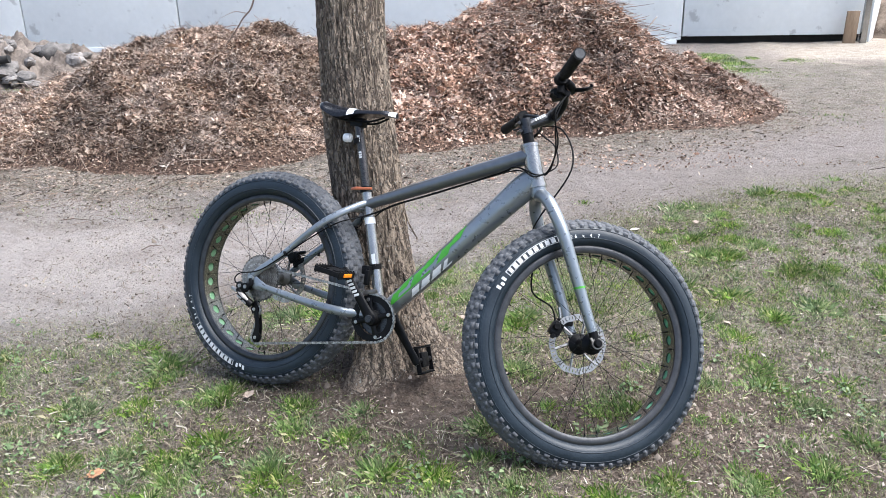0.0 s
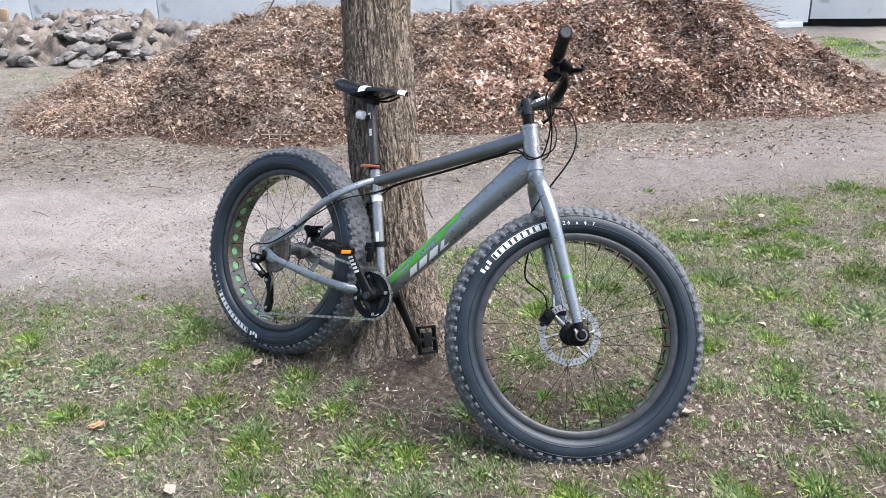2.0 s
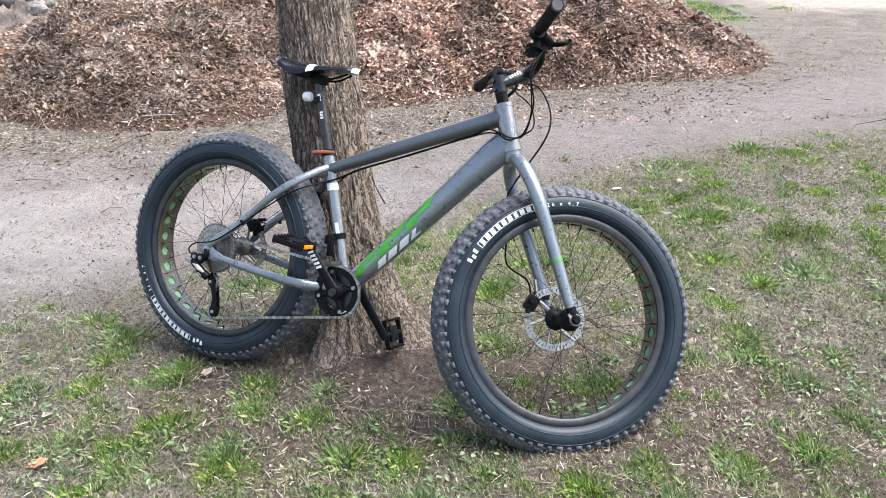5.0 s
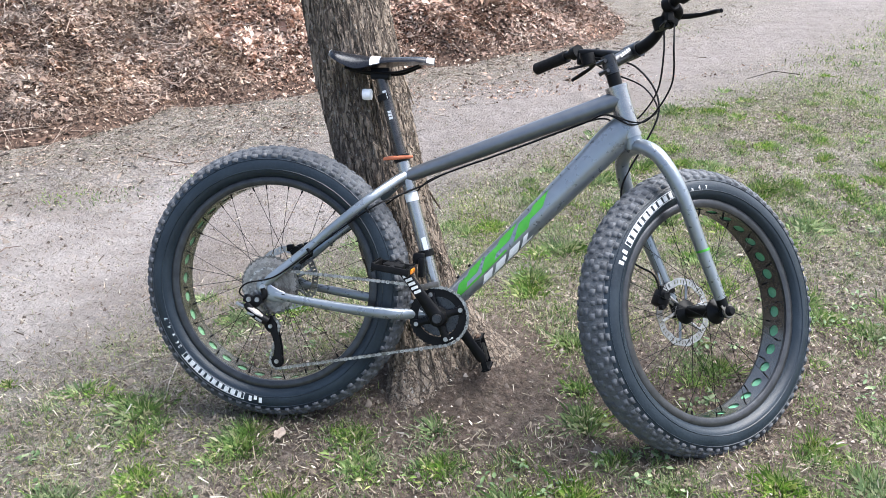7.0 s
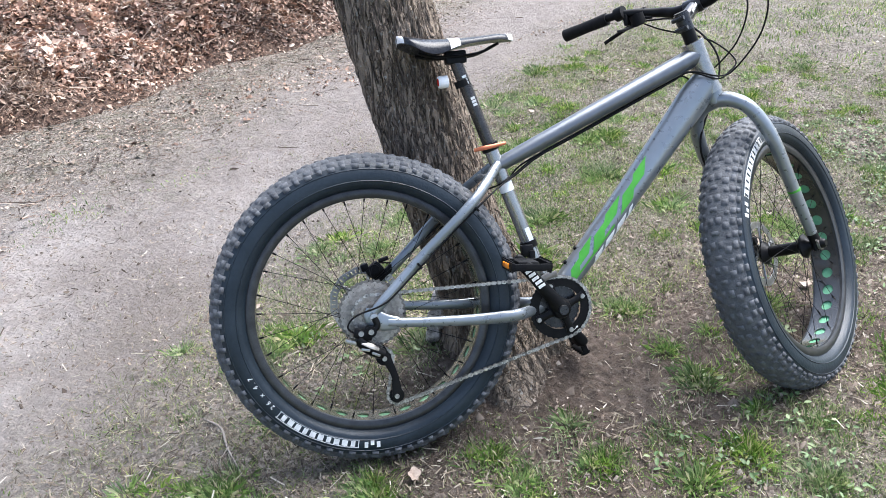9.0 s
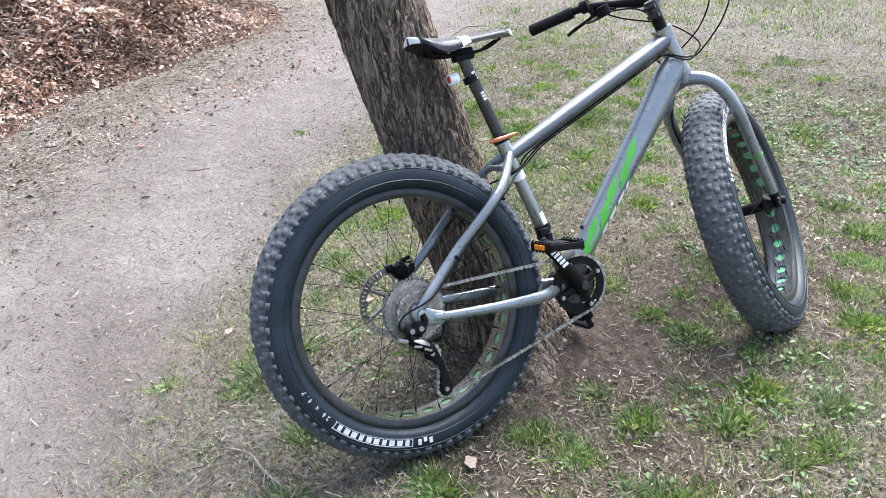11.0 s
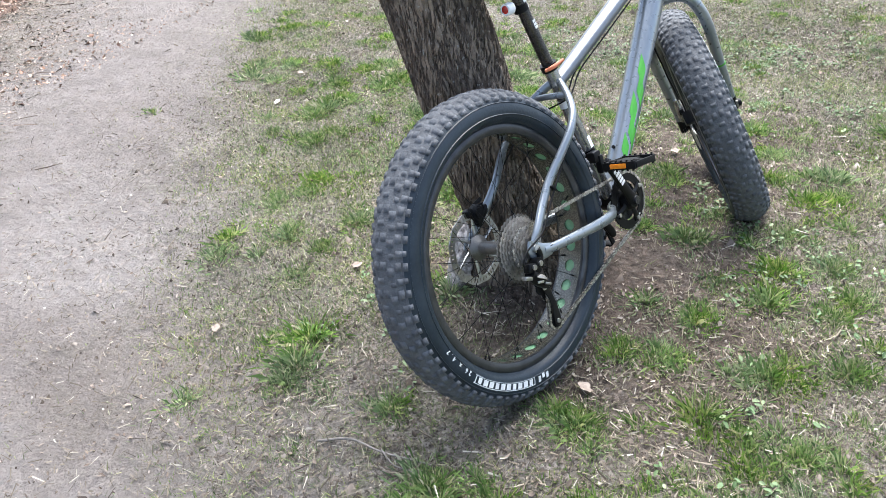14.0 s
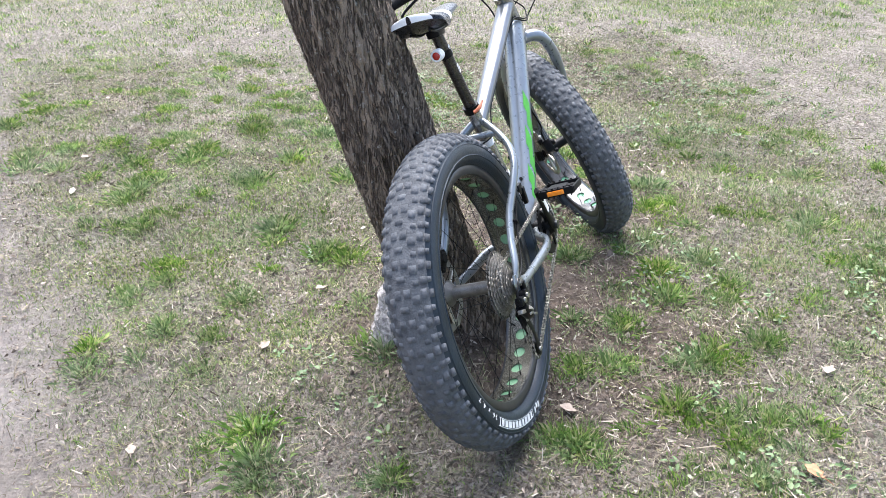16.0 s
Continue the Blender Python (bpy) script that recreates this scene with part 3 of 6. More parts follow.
    for p, q in (((-0.665, 3.06, 1.25), (-0.79, 3.08, 1.30)), ((-0.70, 3.05, 1.195), (-0.78, 3.0, 1.185)), ((-0.63, 3.07, 1.5), (-0.7, 3.15, 1.42)), ((-0.73, 3.05, 1.15), (-0.80, 3.03, 1.13))):
        m = [(a + b) / 2 for a, b in zip(p, q)]
        tube(bm, [at((*p, 0.002)), at((m[0], m[1] + 0.01, m[2] + 0.012, 0.0016)), at((*q, 0.0008))], 0, 5, 4)
    part("drooping_twig", bm, TWIG, tree, "thin bare drooping twig")
    for t, z0, z1, lift in ((5.9, 0.74, 0.95, 0.02), (0.1, 0.42, 0.55, 0.03), (5.5, 0.30, 0.40, 0.02), (4.4, 0.5, 0.62, 0.012), (0.5, 0.95, 1.2, 0.012)):
        bm = fresh()
        pts = []
        for k in range(4):
            z = z1 + (z0 - z1) * k / 3
            cx, cy = trunk_axis(z)
            rr = 0.118 + lift * (k / 3) ** 2
            pts.append(at((cx + rr * math.cos(t), cy + rr * math.sin(t), z, 0.003, 0.012 * (1 - 0.25 * k))))
        tube(bm, pts, 0, 8, 4, (-math.sin(t), math.cos(t), 0))
        part("bark_strip", bm, BARK, tree, "loose strip of bark")
    return tree


tree = build_tree()

# ---- leaf heap ----
MOUNDS = ((-2.05, 7.45, 1.75, 1.95, 0.78), (1.02, 8.1, 1.65, 1.75, 0.97), (-0.4, 7.8, 1.7, 1.85, 0.70), (-3.35, 7.2, 1.4, 1.6, 0.38), (2.05, 8.0, 1.35, 1.5, 0.40))


def heap(x, y):
    h = np.zeros_like(x)
    for cx, cy, rx, ry, top in MOUNDS:
        d = ((x - cx) / rx) ** 2 + ((y - cy) / ry) ** 2
        m = top * np.maximum(1 - d, 0) ** 1.1
        h = np.maximum(h, m) + 0.18 * np.minimum(h, m)
    return h


def build_heap():
    xs, ys = np.arange(-5.0, 4.0, 0.045), np.arange(5.0, 10.2, 0.045)
    gx, gy = np.meshgrid(xs, ys)
    h = heap(gx, gy)
    z = land(gx, gy) - 0.03 + h
    for i in range(len(ys)):
        for j in range(len(xs)):
            if h[i, j] > 0:
                x, y = gx[i, j], gy[i, j]
                z[i, j] += min(h[i, j] * 3, 1) * (0.1 * noise.fractal(Vector((x * 1.5, y * 1.5, 1.0)), 0.9, 2.0, 3) + 0.2 * abs(noise.noise(Vector((x * 2.1, y * 2.9, 4)))) - 0.05 + 0.09 * noise.noise(Vector((x * 5, y * 5, 2))) + 0.05 * noise.noise(Vector((x * 10, y * 10, 6))))
    v = np.stack([gx, gy, z], -1).reshape(-1, 3)
    w = len(xs)
    a = (np.arange(len(ys) - 1)[:, None] * w + np.arange(w - 1)[None, :]).ravel()
    f = np.stack([a, a + 1, a + w + 1, a + w], 1)
    ob = cloud("leaf_heap", v, f, MULCH, True)
    tagged(ob, "long heap of brown dead leaves and twigs", "leaf heap", kind="stuff")
    return gx, gy, z


HEAP = build_heap()

# ---- bicycle ----
bike = new("bicycle")
bike.matrix_basis = pose(-0.6045, 2.586, 0.335, -19.7, 0, -26.4) @ pose(0, 0, -H)
tagged(bike, "grey fat-tyre bicycle leaning against the tree", "bicycle")
UPRIGHT = pose(0, 0, H)
HB = Vector((0.926, 0, 0.41))                 # the head tube's lower end
AX = Vector((0.323, 0, -0.946)).normalized()  # down the steering axis
FW = Vector((0.946, 0, 0.323)).normalized()
BB = Vector((0.455, 0, -0.063))
SEAT = Vector((-0.272, 0, 0.962)).normalized()
STEER = Matrix.Translation(HB) @ Matrix.Rotation(radians(36.5), 4, -AX) @ Matrix.Translation(-HB)
TURNED = UPRIGHT @ STEER
FHUB = HB + AX * 0.482 + FW * 0.056


def section(phi):
    """Tyre section: radius and side offset at the angle phi from the crown."""
    return 0.315 + 0.053 * math.cos(phi), 0.058 * math.sin(phi)


def frame_of(theta, r, y):
    """At the angle theta of a wheel: a pose with z outwards and x along the turn."""
    return Matrix.Rotation(-theta, 4, "Y") @ Matrix.Translation((r, y, 0)) @ Matrix(((0, 0, 1, 0), (0, 1, 0, 0), (1, 0, 0, 0), (0, 0, 0, 1)))


def build_tread():
    v, f = [], []

    def knob(theta, phi, along, across, high):
        r, y = section(phi)
        er, ey = math.cos(phi), math.sin(phi)
        ct, st = math.cos(theta), math.sin(theta)
        base = len(v)
        for lift, k in ((-0.003, 1.12), (high, 0.86)):
            for a, b in ((-1, -1), (1, -1), (1, 1), (-1, 1)):
                rr = r + er * lift - ey * b * across * k
                yy = y + ey * lift + er * b * across * k
                tx = a * along * k
                v.append((rr * ct - tx * st, yy, rr * st + tx * ct))
        for q in ((4, 5, 6, 7), (0, 1, 5, 4), (1, 2, 6, 5), (2, 3, 7, 6), (3, 0, 4, 7)):
            f.append([base + i for i in q])
    n = 78
    for i in range(n):
        t = 2 * math.pi * i / n
        h = math.pi / n
        if i % 2:
            knob(t, 0.17, 0.0095, 0.0068, 0.0028), knob(t, -0.17, 0.0095, 0.0068, 0.0028)
        else:
            knob(t, 0.0, 0.0062, 0.0088, 0.0028)
        for s in (1, -1):
            if i % 2:
                knob(t + h * 0.9, s * 0.46, 0.0088, 0.0076, 0.003)
                knob(t + h * 0.2, s * 0.76, 0.0095, 0.0064, 0.0032)
            else:
                knob(t + h * 0.7, s * 0.52, 0.0056, 0.0056, 0.0026)
                knob(t + h * 0.4, s * 0.80, 0.0076, 0.0068, 0.0032)
            knob(t + h * 0.3, s * (1.03 if i % 2 else 0.99), 0.0082 if i % 2 else 0.0055, 0.005, 0.0045)
    return v, f


def rim_band(bm, r, deep, half, hole, n=32, k=16):
    """The rim's well: a band with n round holes cut through it."""
    step = 2 * math.pi / n
    for i in range(n):
        t0 = step * i
        ring, edge, low = [], [], []
        for j in range(k):
            a = 2 * math.pi * j / k
            c, s = math.cos(a), math.sin(a)
            q = 1 / max(abs(c), abs(s))

            def at(u, w, rad):
                t = t0 + u
                return bm.verts.new((rad * math.cos(t), w, rad * math.sin(t)))
            ring.append(at(c * hole / r, s * hole, r))
            low.append(at(c * hole / r, s * hole, r + deep))
            edge.append(at(c * q * step / 2, s * q * half, r))
        for j in range(k):
            m = (j + 1) % k
            bm.faces.new((ring[j], ring[m], edge[m], edge[j]))
            bm.faces.new((ring[j], low[j], low[m], ring[m]))
    bmesh.ops.remove_doubles(bm, verts=bm.verts, dist=1e-5)
    return bm


TREAD = build_tread()


def glyphs(text, size):
    """The outline meshes of a word's characters, flat in xy, one by one, with their widths."""
    out = []
    for ch in text:
        cu = bpy.data.curves.new("glyph", "FONT")
        cu.body, cu.size, cu.extrude, cu.resolution_u = ch, size, 0.0004, 2
        ob = new("glyph", cu)
        bpy.context.view_layer.update()
        me = bpy.data.meshes.new_from_object(ob.evaluated_get(bpy.context.evaluated_depsgraph_get()))
        out.append(me)
        bpy.data.objects.remove(ob)
    return out


def sidewall(bm_out, theta, phi, tall, wide):
    """A flat bar on the drive-side flank of the tyre, of that height and width."""
    r, y = section(-phi)
    m = frame_of(theta, r, y)
    box(bm_out, (wide, tall, 0.0014), m @ Matrix.Rotation(phi, 4, "X"))


def build_wheel(name, m, parent, hub_half, start, front):
    """A wheel about the y axis; its parts hang from the rim."""
    bm = rim_band(fresh(), 0.2655, 0.004, 0.034, 0.0152)
    rim = part(name, bm, RIM if front else LITRIM, parent, "wide black rim with a row of round holes" if front else "wide black rim, reflections in its colour, with a row of round holes", m)
    bm = fresh()
    for s in (1, -1):
        lathe(bm, [(0.2655, s * 0.034), (0.2665, s * 0.040), (0.274, s * 0.0435), (0.285, s * 0.0435), (0.2885, s * 0.041), (0.285, s * 0.038), (0.27, s * 0.036)], 96, True)
    part("rim_edge", bm, LIP, rim, "grey worn rim lip")
    part("rim_tape", lathe(fresh(), [(0.2705, -0.034), (0.2705, 0.034), (0.272, 0.034), (0.272, -0.034)], 96, True), TAPE if front else LITTAPE, rim, "green rim tape showing through the holes")
    prof = [(0.2865, -0.040)]
    for k in range(25):
        prof.append(section(-1.95 + 3.9 * k / 24))
    prof += [(0.2865, 0.040), (0.283, 0.03), (0.283, -0.03)]
    tyre = part("tyre", lathe(fresh(), prof, 120, True), RUBBER, rim, "black fat tyre with dusty flanks")
    crown = [section(-0.95 + 1.9 * k / 16) for k in range(17)]
    crown = [(r + 0.0006, y) for r, y in crown] + [(r - 0.003, y) for r, y in crown[::-1]]
    part("tread_base", lathe(fresh(), crown, 120, True), DUSTY, rim, "dusty grey tread rubber")
    tread = cloud("tread", *TREAD, KNOB)
    tread.parent = rim
    tagged(tread, "rows of square dusty tread knobs", kind="stuff")
    bm = fresh()
    for k in (1.2, 1.72):
        for s in (1, -1):
            r, y = section(s * k)
            lathe(bm, [(r + 0.0015, y), (r, y + s * 0.0016), (r - 0.0015, y)], 96, True)
    part("moulding", bm, RUBBER, rim, "raised lines on the tyre flank")
    # print on the drive side
    bm = fresh()
    d = math.radians
    for k in range(10):
        sidewall(bm, d(start - 10 - 3.55 * k), 1.53, 0.0135, 0.0135 if k % 3 else 0.0105)
    for k in range(13):
        for lift in (1.36, 1.70):
            sidewall(bm, d(start - 8.8 - 2.9 * k), lift, 0.0016, 0.0165)
    for e in (start - 7.6, start - 44.6):
        sidewall(bm, d(e), 1.53, 0.018, 0.0016)
    for k in range(3):
        sidewall(bm, d(start + 1 - 2.6 * k), 1.5 + 0.09 * (k % 2), 0.014 - 0.003 * (k % 2), 0.0085)
    part("flank_print", bm, LETTER, rim, "white printed lettering bars on the tyre flank")
    ang = start - 49
    for ch, me in zip("26 x 4.7", glyphs("26 x 4.7", 0.0155)):
        if ch != " ":
            phi, q = 1.55, d(ang)
            r, y = section(-phi)
            out, side = Vector((math.cos(q), 0, math.sin(q))), Vector((0, 1, 0))
            right, upw, nor = Vector((math.sin(q), 0, -math.cos(q))), out * math.sin(phi) + side * math.cos(phi), out * math.cos(phi) - side * math.sin(phi)
            c = out * r + side * y + nor * 0.0008 - upw * 0.007 - right * 0.005
            g = Matrix((right, upw, nor)).transposed().to_4x4()
            g.translation = c
            bm = fresh()
            bm.from_mesh(me)
            part("size_print", bm, LETTER, rim, "white tyre size character", g)
        ang -= 1.9 if ch in " ." else 2.4
    bm = fresh()
    lathe(bm, [(0.012, -hub_half), (0.014, -hub_half + 0.006), (0.02, -hub_half + 0.012), (0.032, -hub_half + 0.02), (0.032, -hub_half + 0.024), (0.016, -hub_half + 0.036), (0.016, hub_half - 0.036), (0.032, hub_half - 0.024), (0.032, hub_half - 0.02), (0.02, hub_half - 0.012), (0.012, hub_half)], 32)
    part("hub", bm, BLACK if front else HUB, rim, "black wide hub" if front else "grey dusty wide hub")
    for k in range(32):
        side = 1 if k % 2 else -1
        lean = 0.42 if (k // 2) % 2 else -0.42
        t = 2 * math.pi * (k + 0.5) / 32
        a = Vector((0.03 * math.cos(t + lean * 2.4), side * (hub_half - 0.022), 0.03 * math.sin(t + lean * 2.4)))
        b = Vector((0.267 * math.cos(t), side * 0.016, 0.267 * math.sin(t)))
        bm = fresh()
        tube(bm, [a, b], 0.00075, 5)
        tube(bm, [b - (b - a).normalized() * 0.013, b], 0.0022, 6)
        part("spoke", bm, BLACK, rim)
    # disc rotor on the far side
    bm = fresh()
    yy = hub_half - 0.012
    n = 144
    rings = []
    for r, y in ((0.0715, yy - 0.001), (0.0765, yy - 0.001), (0.0855, yy - 0.001), (0.09, yy - 0.001), (0.09, yy + 0.001), (0.0855, yy + 0.001), (0.0765, yy + 0.001), (0.0715, yy + 0.001)):
        wave = 0.0012 if r in (0.0715, 0.09) else 0
        rings.append([bm.verts.new(((r + wave * math.sin(12 * t)) * math.cos(t), y, (r + wave * math.sin(12 * t)) * math.sin(t))) for t in (2 * math.pi * k / n for k in range(n))])
    for i, (a, b) in enumerate(zip(rings, rings[1:] + rings[:1])):
        for k in range(n):
            if i in (1, 5) and k % 3 == 1:
                continue
            bm.faces.new((a[k], a[(k + 1) % n], b[(k + 1) % n], b[k]))
    for k in range(6):
        t = 2 * math.pi * k / 6
        tube(bm, [(0.02 * math.cos(t), yy, 0.02 * math.sin(t)), (0.05 * math.cos(t + 0.28), yy, 0.05 * math.sin(t + 0.28)), (0.075 * math.cos(t + 0.35), yy, 0.075 * math.sin(t + 0.35))], 0.0042, 6)
    lathe(bm, [(0.014, yy - 0.002), (0.026, yy - 0.002), (0.026, yy + 0.002), (0.014, yy + 0.002)], 24, True)
    part("brake_rotor", bm, STEEL, rim, "drilled steel disc brake rotor")
    return rim


rear = build_wheel("rear_wheel", UPRIGHT @ Matrix.Rotation(radians(0), 4, "Y"), bike, 0.095, 264, False)
front = build_wheel("front_wheel", TURNED @ Matrix.Translation(FHUB), bike, 0.075, 158, True)


def build_frame():
    body = fresh()
    st = BB + SEAT * 0.415
    tube(body, [BB, BB + SEAT * 0.2, st], 0.0172, 20)
    main = part("seat_tube", body, SILVER, bike, "silver seat tube", UPRIGHT)
    bm = tube(fresh(), [(0.353, 0, 0.296, 0.018, 0.019), (0.5, 0, 0.352, 0.020, 0.022), (0.72, 0, 0.436, 0.022, 0.025), (0.897, 0, 0.503, 0.0245, 0.026)], 0, 24, 8, (0, 1, 0))
    part("top_tube", bm, DARKPAINT, bike, "dark grey top tube", UPRIGHT)
    bm = tube(fresh(), [(0.455, 0, -0.055, 0.026, 0.03), (0.56, 0, 0.055, 0.031, 0.032), (0.70, 0, 0.205, 0.0335, 0.033), (0.82, 0, 0.335, 0.038, 0.033), (0.875, 0, 0.395, 0.041, 0.031), (0.915, 0, 0.437, 0.036, 0.027)], 0, 28, 8, (0, 1, 0))
    part("down_tube", bm, PAINT, bike, "thick graphite down tube", UPRIGHT)
    up = -AX
    bm = fresh()
    tube(bm, [HB, HB + up * 0.02, HB + up * 0.11, HB + up * 0.13], 0.0265, 24)
    part("head_tube", bm, SILVER, bike, "silver head tube", UPRIGHT)
    for d in (0.0, 0.124):
        c = HB + up * d
        part("headset_ring", tube(fresh(), [c - up * 0.002, c + up * 0.008], 0.0285, 24), SILVER, bike, "", UPRIGHT)
    bm = fresh()
    lathe(bm, [(0.022, -0.055), (0.024, -0.05), (0.024, 0.05), (0.022, 0.055)], 24)
    part("bottom_bracket", bm, BLACK, bike, "black bottom bracket shell", UPRIGHT @ Matrix.Translation(BB))
    for s in (-1, 1):
        bm = tube(fresh(), [(0.352, s * 0.012, 0.300, 0.012, 0.009), (0.335, s * 0.032, 0.288, 0.012, 0.009), (0.305, s * 0.064, 0.263, 0.012, 0.009), (0.27, s * 0.09, 0.234, 0.012, 0.009), (0.23, s * 0.1, 0.201, 0.012, 0.009), (0.175, s * 0.094, 0.156, 0.012, 0.009), (0.13, s * 0.086, 0.118, 0.012, 0.009), (0.08, s * 0.089, 0.076, 0.012, 0.009), (0.03, s * 0.099, 0.035, 0.012, 0.008), (0.0, s * 0.1, 0.008, 0.011, 0.006)], 0, 14, 6, (0, 1, 0))
        part("seat_stay", bm, PAINT, bike, "grey bent seat stay", UPRIGHT)
        bm = tube(fresh(), [(0.43, s * 0.03, -0.062, 0.014, 0.013), (0.39, s * 0.046, -0.06, 0.0145, 0.012), (0.345, s * 0.078, -0.057, 0.015, 0.010), (0.29, s * 0.093, -0.052, 0.0145, 0.009), (0.2, s * 0.096, -0.043, 0.013, 0.009), (0.075, s * 0.1, -0.026, 0.0115, 0.008), (0.03, s * 0.101, -0.018, 0.011, 0.006)], 0, 14, 6, (0, 1, 0))
        part("chain_stay", bm, PAINT, bike, "grey chain stay", UPRIGHT)
        bm = fresh()
        tube(bm, [(0.0, s * 0.1, 0.02, 0.014, 0.004), (-0.002, s * 0.1, 0.0, 0.02, 0.004), (0.02, s * 0.101, -0.016, 0.02, 0.004), (0.055, s * 0.101, -0.024, 0.014, 0.005)], 0, 14, 4, (0, 1, 0))
        part("dropout", bm, PAINT, bike, "grey dropout plate", UPRIGHT)
    bm = tube(fresh(), [(0.318, -0.05, 0.272), (0.312, 0, 0.274), (0.318, 0.05, 0.272)], 0.0085, 10)
    part("stay_bridge", bm, PAINT, bike, "", UPRIGHT)
    # seat post, clamp, saddle
    top = BB + SEAT * 0.64
    bm = tube(fresh(), [st - SEAT * 0.01, top], 0.0152, 20)
    part("seat_post", bm, POST, bike, "dark grey metal seat post", UPRIGHT)
    bm = fresh()
    tube(bm, [st - SEAT * 0.002, st + SEAT * 0.016], 0.0215, 24)
    clamp = part("seat_clamp", bm, BLACK, bike, "black seat clamp with an orange lever", UPRIGHT)
    bm = tube(fresh(), [(*(st + Vector((0.032, -0.022, 0.012))), 0.0025, 0.004), (*(st + Vector((0.0, -0.027, 0.009))), 0.003, 0.005), (*(st + Vector((-0.025, -0.029, 0.007))), 0.0025, 0.0055), (*(st + Vector((-0.046, -0.02, 0.004))), 0.002, 0.004)], 0, 10, 5, (0, 0.2, 1))
    part("lever", bm, RUST, clamp, "orange quick-release lever")
    bm = fresh()
    box(bm, (0.05, 0.034, 0.03), Matrix.Translation(top + Vector((0.0, 0, 0.008))), 0.006)
    for s in (-1, 1):
        tube(bm, [(0.19, s * 0.025, 0.575), (0.225, s * 0.022, 0.566), (0.26, s * 0.022, 0.563), (0.33, s * 0.022, 0.563), (0.385, s * 0.012, 0.582)], 0.0035, 8)
    part("saddle_rail", bm, BLACK, bike, "black saddle rails and clamp", UPRIGHT)


build_frame()


def saddle_mesh(bm, lift=0.0, keep=None):
    """The saddle's shell, wide at the back and narrow at the nose."""
    rows, n = 26, 16
    line = []
    for i in range(rows + 1):
        u = (i / rows) ** 1.6
        back = math.sqrt(max(0.0, 1 - (1 - min(u / 0.13, 1)) ** 2))
        x = 0.149 + 0.273 * u
        w = 0.066 * (1 - u) ** 0.55 * (1 - 0.25 * math.sin(math.pi * u)) * (0.06 + 0.94 * back) + 0.017 * (0.1 + 0.9 * back) * min(1, (1 - u) * 8 + 0.35) ** 0.5
        z = 0.608 + 0.014 * (1 - u) ** 3 - 0.013 * math.sin(math.pi * u) * 0.5 - 0.008 * max(0, u - 0.85) / 0.15
        d = 0.016 + 0.024 * math.exp(-((u - 0.26) / 0.2) ** 2) * (0.4 + 0.6 * back)
        ring = []
        for k in range(n + 1):
            a = math.pi * k / n
            y = w * math.cos(a)
            ring.append(bm.verts.new((x, y * (1 + lift), z - d * (1 - math.sin(a) ** 0.75) + lift * 0.02)))
        line.append(ring)
    for i, (a, b) in enumerate(zip(line, line[1:])):
        if keep and not keep[0] <= i < keep[1]:
            continue
        for k in range(n):
            bm.faces.new((a[k], a[k + 1], b[k + 1], b[k]))
        if not keep:
            bm.faces.new((a[0], b[0], b[n], a[n]))
    if keep:
        bmesh.ops.delete(bm, geom=[v for v in bm.verts if not v.link_faces], context="VERTS")
    else:
        bm.faces.new(line[0])
        bm.faces.new(line[-1])
    return bm


part("saddle", saddle_mesh(fresh()), LEATHER, bike, "black padded saddle", UPRIGHT)


